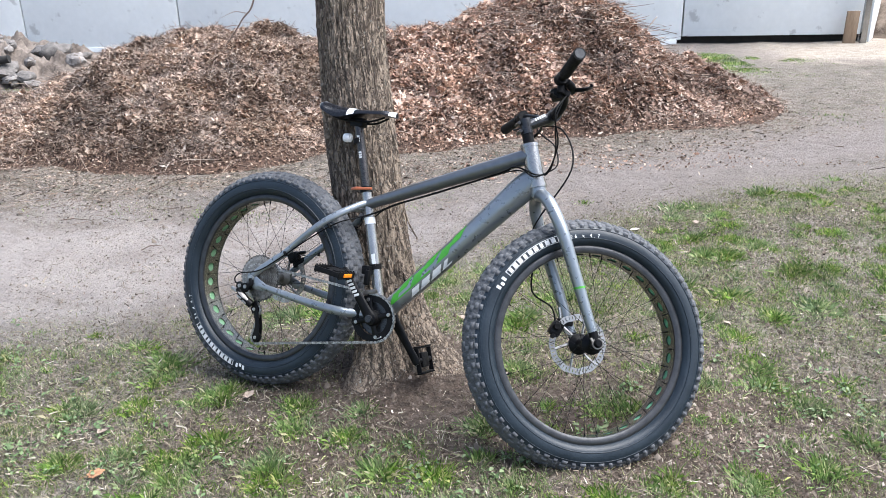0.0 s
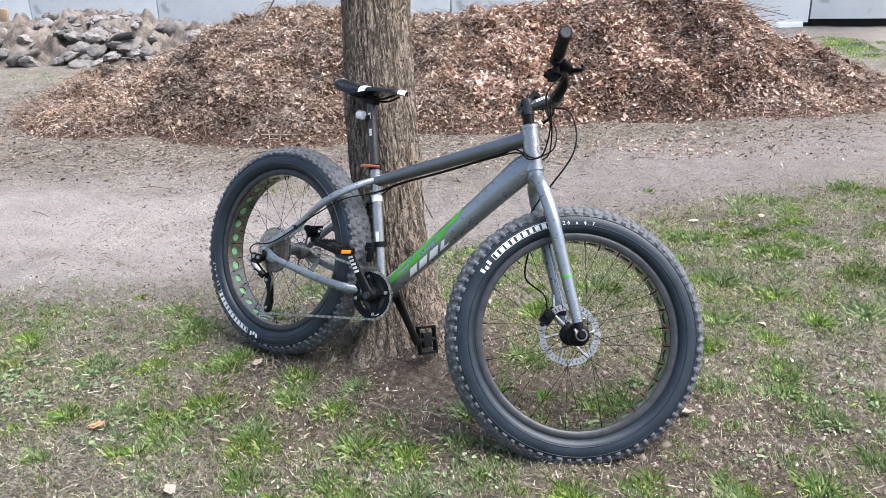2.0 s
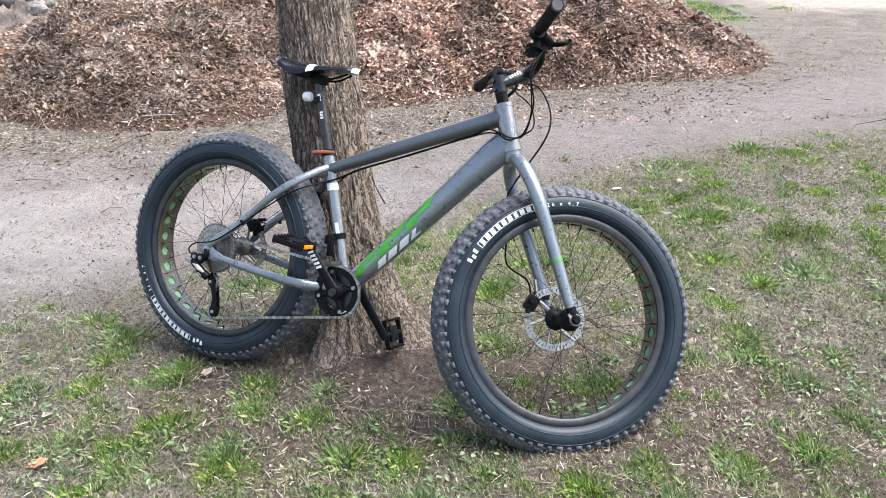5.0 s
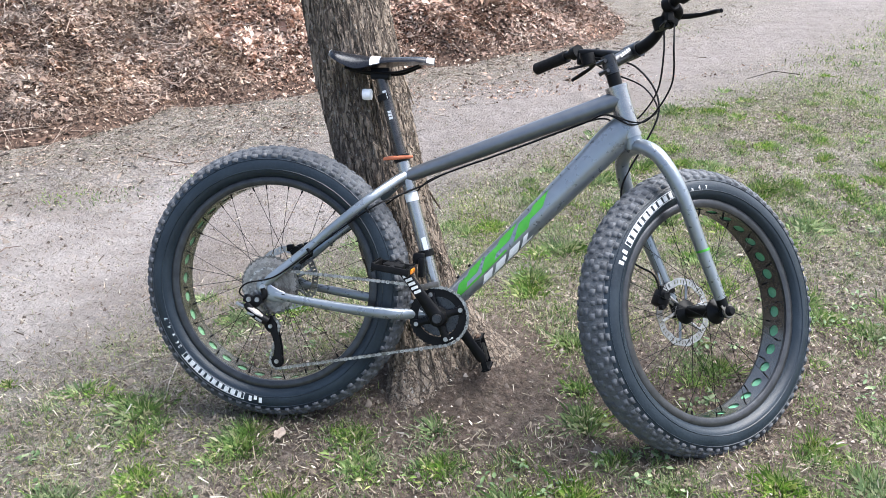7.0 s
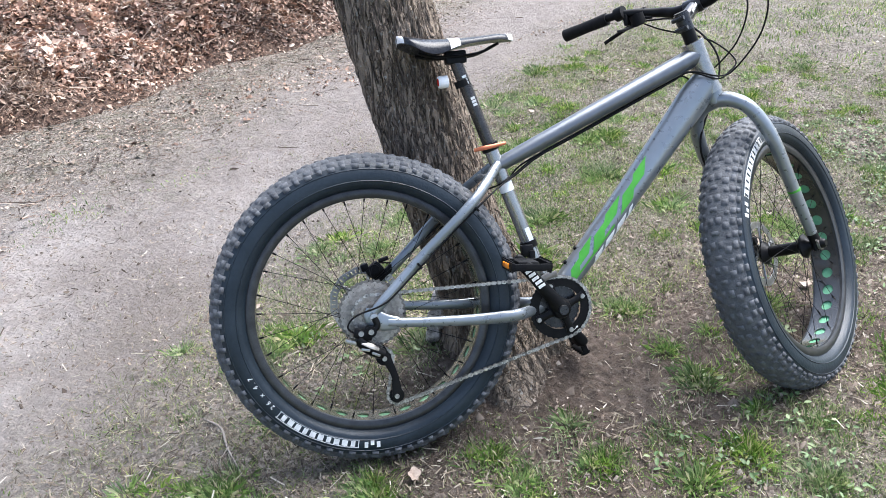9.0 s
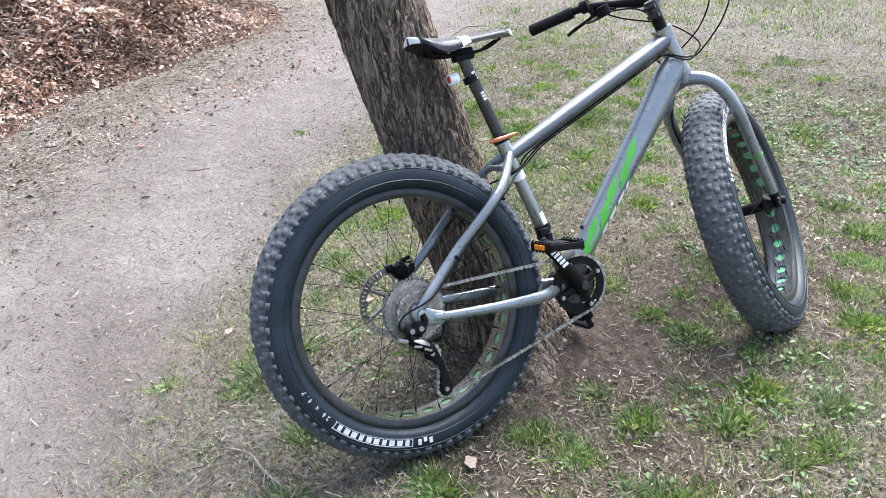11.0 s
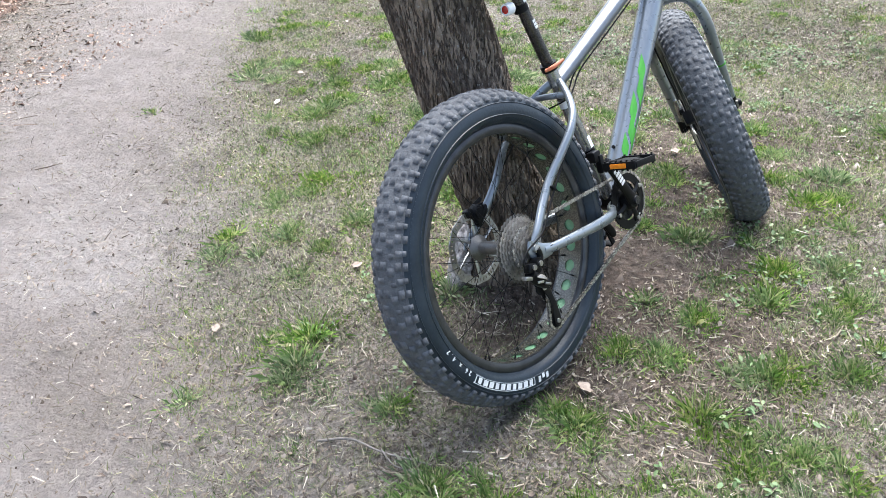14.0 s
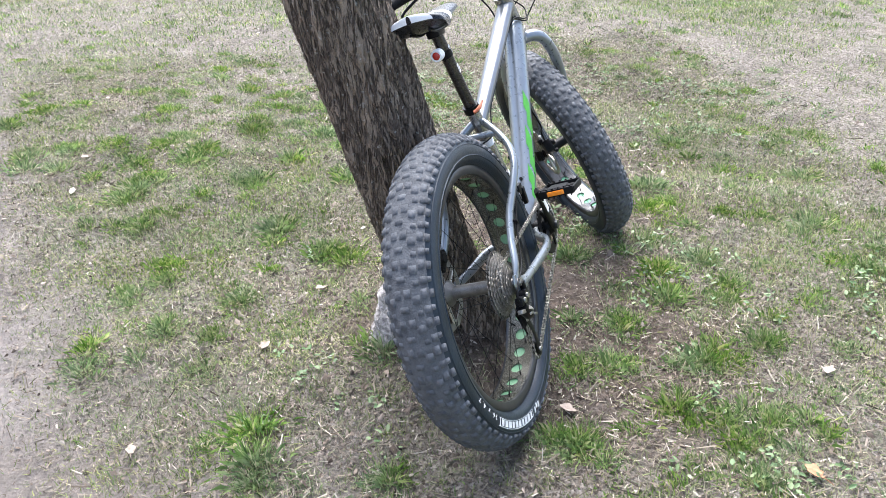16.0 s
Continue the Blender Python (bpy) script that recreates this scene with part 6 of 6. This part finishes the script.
def build_litter():
    # on the heap
    x, y = rng.uniform(-4.9, 3.6, 360000), rng.uniform(5.2, 8.7, 360000)
    near = heap(x, y)
    k = rng.uniform(0, 1, len(x)) < np.clip(near * 3.5 + 0.3 * (patchy(x, y, 91) - 0.5), 0, 1)
    x, y = x[k], y[k]
    n = len(x)
    long = (0.011 + rng.gamma(2.0, 0.0105, n)) * np.clip(0.55 + 3 * heap(x, y), 0, 1)
    east = x + 0.9 * (patchy(x, y, 66) - 0.5) > -0.35
    for pick, grow, broad, paint, words in ((~east, 0.95, 0.0, LEAF, "curled grey-brown dead leaves covering the heap"), (east, 0.98, 0.12, RUSSET, "broad russet dead leaves covering the heap")):
        px, py, m = x[pick], y[pick], int(pick.sum())
        size = long[pick] * grow
        v, f = folds(px, py, heap_top(px, py) + rng.uniform(-0.002, 0.04, m) * np.clip(0.2 + 4 * heap(px, py), 0, 1), size, size * (broad + rng.uniform(0.3, 0.65, m)), 0.75, rng.uniform(-0.4, 0.6, m))
        tagged(cloud("dead_leaves", v, f, paint), words, "dead leaves", kind="stuff")
    x, y = rng.uniform(-4.9, 3.6, 120000), rng.uniform(5.2, 8.7, 120000)
    k = rng.uniform(0, 1, len(x)) < np.clip(heap(x, y) * 8, 0, 1) * np.where(x < -0.4, 0.75, 0.28)
    x, y = x[k], y[k]
    n = len(x)
    v, f = strips(x, y, heap_top(x, y) + rng.uniform(0.01, 0.055, n), rng.uniform(0.03, 0.16, n), rng.uniform(0.0008, 0.0023, n), 0.5)
    tagged(cloud("dry_stalks", v, f, TWIG), "shredded dry stalks over the heap", "dry stalks", kind="stuff")
    x, y = rng.uniform(-4.6, 3.2, 12500), rng.uniform(5.4, 9.2, 12500)
    k = rng.uniform(0, 1, len(x)) < np.clip(heap(x, y) * 5, 0, 1)
    x, y = x[k], y[k]
    n = len(x)
    v, f = sticks(x, y, heap_top(x, y) + rng.uniform(0.01, 0.05, n), rng.uniform(0.06, 0.32, n), rng.uniform(0.0012, 0.0032, n), 0.35)
    tagged(cloud("twigs", v, f, TWIG), "thin dry twigs tangled over the heap", "twigs", kind="stuff")
    # long brush on the crest
    n = 260
    x, y = rng.normal(1.35, 0.38, n), rng.normal(7.7, 0.4, n)
    v, f = sticks(x, y, heap_top(x, y) + rng.uniform(0.02, 0.09, n), rng.uniform(0.25, 0.75, n), rng.uniform(0.002, 0.005, n), 0.15)
    tagged(cloud("brushwood", v, f, TWIG), "long reddish cut branches on the crest of the heap", "brushwood", kind="stuff")
    # scattered over the apron, the path and the lawn
    def strewn(a, b):
        side = b - (4.5 + 0.38 * a + 0.02 * a * a) + 0.5 * (patchy(a, b, 61) - 0.5)
        return np.where(side > 0.15, np.clip((side - 0.15) * 1.1, 0, 1) ** 1.3 * np.clip(1.5 - np.maximum(a - 2.2, 0), 0.12, 1), 0.004)
    x, y = scatter(112000, -5.6, 5.0, 4.3, 9.4, strewn, 0.8)
    n = len(x)
    long = 0.006 + rng.gamma(1.8, 0.006, n)
    v, f = folds(x, y, lie(x, y) + rng.uniform(0.001, 0.012, n), long, long * rng.uniform(0.25, 0.6, n), 0.45, rng.uniform(-0.1, 0.5, n))
    tagged(cloud("leaf_litter", v, f, CRUMB), "brown leaf litter strewn on the ground", "leaf litter", kind="stuff")
    x, y = scatter(40000, -5.6, 5.0, 4.3, 9.0, strewn, 0.8)
    n = len(x)
    v, f = strips(x, y, lie(x, y) + rng.uniform(0.002, 0.012, n), rng.uniform(0.02, 0.12, n), rng.uniform(0.0006, 0.0015, n), 0.06)
    tagged(cloud("fallen_stalks", v, f, TWIG), "thin dry stalks strewn before the heap", "dry stalks", kind="stuff")
    # dry straw in the lawn
    x, y = scatter(190000, -2.6, 3.4, 0.4, 5.0, lambda a, b: (0.1 + 0.9 * lawn(a, b) * np.clip(patchy(a, b, 21) * 2 - 0.6, 0, 1)) * (1 - 0.6 * np.exp(-((a - 0.9) / 0.8) ** 2 - ((b - 1.9) / 0.7) ** 2)))
    x2, y2 = scatter(70000, -0.5, 10.0, -4.0, 7.5, lambda a, b: 0.05 + 0.8 * lawn(a, b) * np.clip(patchy(a, b, 21) * 2 - 0.6, 0, 1))
    x, y = np.concatenate([x, x2]), np.concatenate([y, y2])
    n = len(x)
    v, f = strips(x, y, lie(x, y) + rng.uniform(0.001, 0.014, n), 0.008 + rng.gamma(1.7, 0.0085, n), rng.uniform(0.0008, 0.0019, n), 0.35)
    tagged(cloud("dry_straw", v, f, STRAW), "dry bleached grass stems lying on the soil", "dry grass", kind="stuff")
    # crumbled leaf bits between the stems
    x, y = scatter(150000, -2.6, 3.6, 0.5, 5.0, lambda a, b: 0.06 + 0.6 * np.clip(patchy(a, b, 45) * 2 - 0.6, 0, 1) * np.clip(path_off(a, b) - 0.4, 0.1, 1) * (1 - 0.85 * np.exp(-((a - 0.05) / 0.6) ** 2 - ((b - 2.3) / 0.5) ** 2)) * (1 - 0.5 * np.exp(-((a - 0.9) / 0.7) ** 2 - ((b - 1.95) / 0.5) ** 2)))
    n = len(x)
    v, f = chips(x, y, lie(x, y) + rng.uniform(0.0, 0.012, n), 0.005 + rng.gamma(1.4, 0.0042, n), 0.0025 + rng.gamma(1.6, 0.002, n), 0.5, rng.uniform(-0.2, 0.4, n))
    tagged(cloud("leaf_crumbs", v, f, CRUMB), "crumbled dry leaf bits on the soil", "leaf crumbs", kind="stuff")
    # pale scraps of leaf in the lawn
    x, y = scatter(600, -2.6, 6.0, -2.0, 5.0, lambda a, b: 0.4 * np.clip(path_off(a, b) - 0.5, 0.03, 1))
    n = len(x)
    v, f = chips(x, y, lie(x, y) + rng.uniform(0.004, 0.014, n), 0.012 + rng.gamma(1.5, 0.009, n), 0.007 + rng.gamma(1.5, 0.004, n), 0.25, rng.uniform(0.0, 0.4, n))
    tagged(cloud("leaf_scraps", v, f, SCRAP), "pale dry scraps of leaves lying in the lawn", "leaf scraps", kind="stuff")
    # brown flecks trodden into the path
    x, y = scatter(42000, -4.5, 6.0, 1.8, 7.5, lambda a, b: np.clip(1.5 - path_off(a, b), 0.0, 0.5) * np.clip(patchy(a, b, 38) * 2.2 - 0.5, 0.1, 1))
    n = len(x)
    long = 0.004 + rng.gamma(1.5, 0.0045, n)
    v, f = folds(x, y, lie(x, y) + rng.uniform(0.001, 0.005, n), long, long * rng.uniform(0.2, 0.55, n), 0.2, rng.uniform(0.0, 0.3, n))
    tagged(cloud("path_flecks", v, f, FLECK), "small brown bits trodden into the sandy path", "leaf bits", kind="stuff")
    # single sticks dropped on the path and before the heap
    x, y = scatter(210, -5.0, 4.0, 3.4, 6.6, lambda a, b: 0.06 + np.clip(b - (4.6 + 0.38 * a), 0, 0.6))
    n = len(x)
    v, f = sticks(x, y, lie(x, y) + 0.004, rng.uniform(0.06, 0.4, n), rng.uniform(0.0015, 0.0045, n), 0.03)
    tagged(cloud("dropped_sticks", v, f, DARKTWIG), "thin dark sticks lying on the sandy path", "sticks", kind="stuff")
    # rosettes of broad leaves
    x, y = scatter(5200, -2.4, 3.0, 0.4, 3.4, lambda a, b: lawn(a, b) * np.clip((patchy(a, b, 33) - 0.47) * 6 + 0.55 * np.exp(-((a + 0.3) / 0.6) ** 2 - ((b - 1.5) / 0.5) ** 2), 0, 1))
    k = rng.integers(5, 10, len(x))
    cx, cy = np.repeat(x, k), np.repeat(y, k)
    n = len(cx)
    v, f = chips(cx + rng.normal(0, 0.016, n), cy + rng.normal(0, 0.016, n), lie(cx, cy) + rng.uniform(0.004, 0.022, n), rng.uniform(0.012, 0.026, n), rng.uniform(0.006, 0.012, n), 0.35, rng.uniform(0.0, 0.4, n))
    tagged(cloud("rosette_weeds", v, f, HERB), "low broad-leaved weeds among the grass", "weeds", kind="stuff")
    # pebbles on the path, crumbs of earth in the lawn
    def pyramids(x, y, r):
        n = len(x)
        dirs = np.array([(1, 0, -0.3), (0, 1, -0.3), (-1, 0, -0.3), (0, -1, -0.3), (0, 0, 1)], float)
        a = rng.uniform(0, 6.283, n)
        c, q = np.cos(a)[:, None], np.sin(a)[:, None]
        d = dirs[None] * (r[:, None, None] * rng.uniform(0.6, 1.35, (n, 5, 1)))
        d = np.stack([d[..., 0] * c - d[..., 1] * q, d[..., 0] * q + d[..., 1] * c, d[..., 2]], -1)
        d[:, 4, :2] += rng.normal(0, 0.4, (n, 2)) * r[:, None]
        b = np.arange(n)[:, None] * 5
        f = np.concatenate([b + np.array([k]) for k in ((0, 1, 4), (1, 2, 4), (2, 3, 4), (3, 0, 4))], 0)
        return (np.stack([x, y, lie(x, y)], 1)[:, None, :] + d).reshape(-1, 3), f
    x, y = scatter(16000, -3.0, 4.5, 0.4, 7.0, lambda a, b: np.clip(1.2 - path_off(a, b), 0.08, 0.6))
    tagged(cloud("pebbles", *pyramids(x, y, rng.gamma(1.6, 0.0012, len(x)) + 0.001), GRIT), "small pebbles on the sandy path", "pebbles", kind="stuff")
    x, y = scatter(120000, -2.6, 3.2, 0.4, 4.8, lambda a, b: np.clip(patchy(a, b, 52) * 2.4 - 0.6, 0.2, 1) * np.clip(path_off(a, b) - 0.5, 0.06, 1) * (1 - 0.8 * np.exp(-((a - 0.0) / 0.5) ** 2 - ((b - 2.3) / 0.4) ** 2)))
    tagged(cloud("earth_crumbs", *pyramids(x, y, rng.gamma(1.6, 0.002, len(x)) + 0.002), CLOD), "loose crumbs of brown earth", "earth crumbs", kind="stuff")


build_litter()


# ---- single fallen leaves ----
def fallen_leaf(x, y, size, turn, lobes, material, label):
    bm = fresh()
    n = 40
    z = float(lie(np.array([x]), np.array([y]))[0]) + 0.016
    rings = []
    for lift in (0.0, -0.0012):
        mid = bm.verts.new((0, 0, lift))
        ring = []
        for k in range(n):
            a = 2 * math.pi * k / n
            r = size * (0.62 + 0.2 * math.cos(a) + 0.09 * math.cos(lobes * a) + 0.05 * math.cos(2 * a + 1))
            ring.append(bm.verts.new((r * math.cos(a), 0.75 * r * math.sin(a), lift + 0.35 * r * abs(math.sin(a)) ** 1.5 + 0.1 * size * math.cos(2 * a + 0.6))))
        for k in range(n):
            f = (mid, ring[k], ring[(k + 1) % n])
            bm.faces.new(f if not lift else f[::-1])
        rings.append(ring)
    for k in range(n):
        bm.faces.new((rings[0][k], rings[1][k], rings[1][(k + 1) % n], rings[0][(k + 1) % n]))
    ob = link("fallen_leaf", bm, material)
    ob.matrix_basis = pose(x, y, z, 8, -6, turn)
    tagged(ob, label, "leaf", "fallen leaves in the lawn")
    stalk = tube(fresh(), [(-size * 0.5, 0, 0.002, 0.0012), (-size * 0.85, 0.003, 0.004, 0.001), (-size * 1.15, 0.001, 0.001, 0.0008)], 0, 6, 4)
    part("leaf_stalk", stalk, material, ob)


fallen_leaf(-1.0, 1.9, 0.034, 30, 7, TANLEAF, "lobed orange-tan dead leaf lying in the grass")
fallen_leaf(0.76, 2.19, 0.034, 200, 5, PALELEAF, "curled pale brown dead leaf beside the front tyre")
fallen_leaf(1.34, 4.0, 0.03, 80, 5, PALELEAF, "bleached dead leaf among the grass tufts")
fallen_leaf(-0.635, 1.65, 0.032, 140, 5, PALELEAF, "bleached dead leaf lying in the turf")
fallen_leaf(-0.67, 2.36, 0.03, 60, 5, PALELEAF, "folded pale dead leaf beside the rear tyre")
fallen_leaf(-1.07, 2.15, 0.03, 250, 5, PALELEAF, "flat bleached dead leaf in the turf")
fallen_leaf(0.08, 2.97, 0.028, 120, 5, PALELEAF, "small pale dead leaf behind the trunk")
fallen_leaf(-0.18, 3.15, 0.026, 310, 5, PALELEAF, "bleached dead leaf on bare soil")
fallen_leaf(-0.53, 3.47, 0.024, 15, 5, PALELEAF, "narrow pale dead leaf on bare soil")


def fallen_stick(points, r, label):
    pts = [(x, y, float(lie(np.array([x]), np.array([y]))[0]) + 0.012 + lift, r * k) for x, y, lift, k in points]
    bm = tube(fresh(), pts, 0, 7, 6)
    for v in bm.verts:
        v.co += noise.noise_vector(v.co * 60) * 0.0012
    tagged(link("fallen_stick", bm, PALESTICK), label, "stick", "single sticks on the ground")


fallen_stick(((-0.94, 2.96, 0.0, 1.0), (-0.925, 2.88, 0.006, 1.05), (-0.945, 2.80, 0.002, 0.9), (-0.965, 2.67, 0.0, 0.6)), 0.003, "thin weathered grey stick lying in the grass")
fallen_stick(((-0.94, 2.80, 0.004, 0.8), (-0.985, 2.755, 0.008, 0.6), (-1.0, 2.70, 0.004, 0.4)), 0.0025, "short side twig beside a grey stick")


# ---- rubble bank and wall foot ----
def build_rubble():
    def bank(x, y):
        d = ((x + 6.6) / 2.6) ** 2 + ((y - 11.2) / 1.5) ** 2
        return 0.55 * np.maximum(1 - d, 0)
    xs, ys = np.arange(-9.6, -3.8, 0.035), np.arange(9.5, 12.9, 0.035)
    gx, gy = np.meshgrid(xs, ys)
    h = bank(gx, gy)
    z = land(gx, gy) - 0.04 + h
    for i in range(len(ys)):
        for j in range(len(xs)):
            q = Vector((gx[i, j], gy[i, j], 8.0))
            z[i, j] += min(h[i, j] * 4, 1) * (0.15 * noise.fractal(q * 2.2, 0.6, 2.0, 5) + 0.16 * abs(noise.noise(q * 4.5)) + 0.11 * abs(noise.noise(q * 9)) + 0.06 * noise.noise(q * 17) - 0.08)
    w = len(xs)
    a = (np.arange(len(ys) - 1)[:, None] * w + np.arange(w - 1)[None, :]).ravel()
    ob = cloud("earth_bank", np.stack([gx, gy, z], -1).reshape(-1, 3), np.stack([a, a + 1, a + w + 1, a + w], 1), EARTH)
    tagged(ob, "low bank of grey dug-up earth before the wall", "earth bank", kind="stuff")
    rnd = random.Random(4)
    protos = []
    for s in range(4):
        bm = fresh()
        bmesh.ops.create_icosphere(bm, subdivisions=3, radius=1.0)
        for v in bm.verts:
            v.co *= 1 + 0.35 * noise.fractal(v.co * 1.1 + Vector((s * 7, 0, 0)), 0.8, 2.0, 4)
            v.co.z *= 0.6
        ob = link("rubble_stone", bm, STONE)
        tagged(ob, "angular grey lump of rubble on the earth bank", "stone", "stones on the earth bank")
        protos.append(ob)
    for k in range(70):
        x, y = rnd.gauss(-6.3, 1.15), rnd.uniform(9.75, 11.0)
        s = rnd.uniform(0.03, 0.15) if k % 3 else rnd.uniform(0.1, 0.22)
        zz = float(bank(np.array(x), np.array(y)) + land(np.array(x), np.array(y)))
        m = Matrix.Translation((x, y, zz + 0.01)) @ Euler((rnd.uniform(-0.4, 0.4), rnd.uniform(-0.4, 0.4), rnd.uniform(0, 6))).to_matrix().to_4x4()
        if k < 4:
            protos[k].matrix_basis = m @ Matrix.Scale(s, 4)
        else:
            o = protos[k % 4].copy()
            scene.collection.objects.link(o)
            o.matrix_basis = m @ Matrix.Diagonal((s, s * rnd.uniform(0.6, 1), s * rnd.uniform(0.6, 1), 1))
    bm = tube(fresh(), [(-5.72, 10.15, 0.14), (-5.55, 10.12, 0.26), (-5.32, 10.14, 0.3)], 0.05, 10, 5)
    tagged(link("bent_pipe", bm, DARK), "dark curved piece lying on the rubble", "pipe")
    bm = tube(fresh(), [(-8.05, 11.2, 0.3), (-8.15, 11.2, 0.85)], 0.022, 8)
    tagged(link("stake", bm, WOOD), "thin dark wooden stake in the earth bank", "stake")
    bm = box(fresh(), (0.14, 0.1, 0.22), pose(-7.95, 11.2, 0.48, 0, 5, 20), 0.008)
    tagged(link("wood_block", bm, WOOD), "small block of raw wood beside the stake", "wood block")
    # heap of dug earth and the wall's return beyond its end
    xs, ys = np.arange(6.7, 12.6, 0.06), np.arange(12.2, 16.6, 0.06)
    gx, gy = np.meshgrid(xs, ys)
    h = 1.5 * np.maximum(1 - ((gx - 9.7) / 2.9) ** 2 - ((gy - 14.4) / 2.1) ** 2, 0) ** 0.8
    z = land(gx, gy) - 0.05 + h
    for i in range(len(ys)):
        for j in range(len(xs)):
            q = Vector((gx[i, j], gy[i, j], 3.0))
            z[i, j] += min(h[i, j] * 3, 1) * (0.14 * noise.fractal(q * 1.8, 0.7, 2.0, 5) + 0.1 * abs(noise.noise(q * 5)) - 0.06)
    w = len(xs)
    a = (np.arange(len(ys) - 1)[:, None] * w + np.arange(w - 1)[None, :]).ravel()
    ob = cloud("earth_heap", np.stack([gx, gy, z], -1).reshape(-1, 3), np.stack([a, a + 1, a + w + 1, a + w], 1), LOAM)
    tagged(ob, "heap of dry brown earth behind the wall's end", "earth heap", kind="stuff")
    back = new("wall_east")
    back.matrix_basis = pose(6.78, 12.86, -0.1, 0, 0, 58)
    tagged(back, "pale grey painted return of the panel wall", "wall", kind="structure")
    bm = box(fresh(), (5.6, 0.12, 2.9), pose(2.8, 0.06, 1.5), 0.006)
    part("panel", bm, WALLPAINT, back)
    bm = box(fresh(), (0.15, 0.05, 0.22), pose(6.98, 12.55, 0.0, -4, 0, 20), 0.004)
    tagged(link("board", bm, WOOD), "short raw board end beside the metal post", "board")
    # at the wall's open end
    bm = box(fresh(), (0.18, 0.05, 0.54), pose(6.4, 12.72, 0.17, 3, 0, -6), 0.004)
    tagged(link("board", bm, WOOD), "short upright raw board against the wall", "board")
    bm = box(fresh(), (0.09, 0.07, 2.6), pose(6.62, 12.74, 1.2, 0, 0, -6), 0.006)
    tagged(link("metal_post", bm, SILVER), "grey metal post at the wall", "post")


build_rubble()
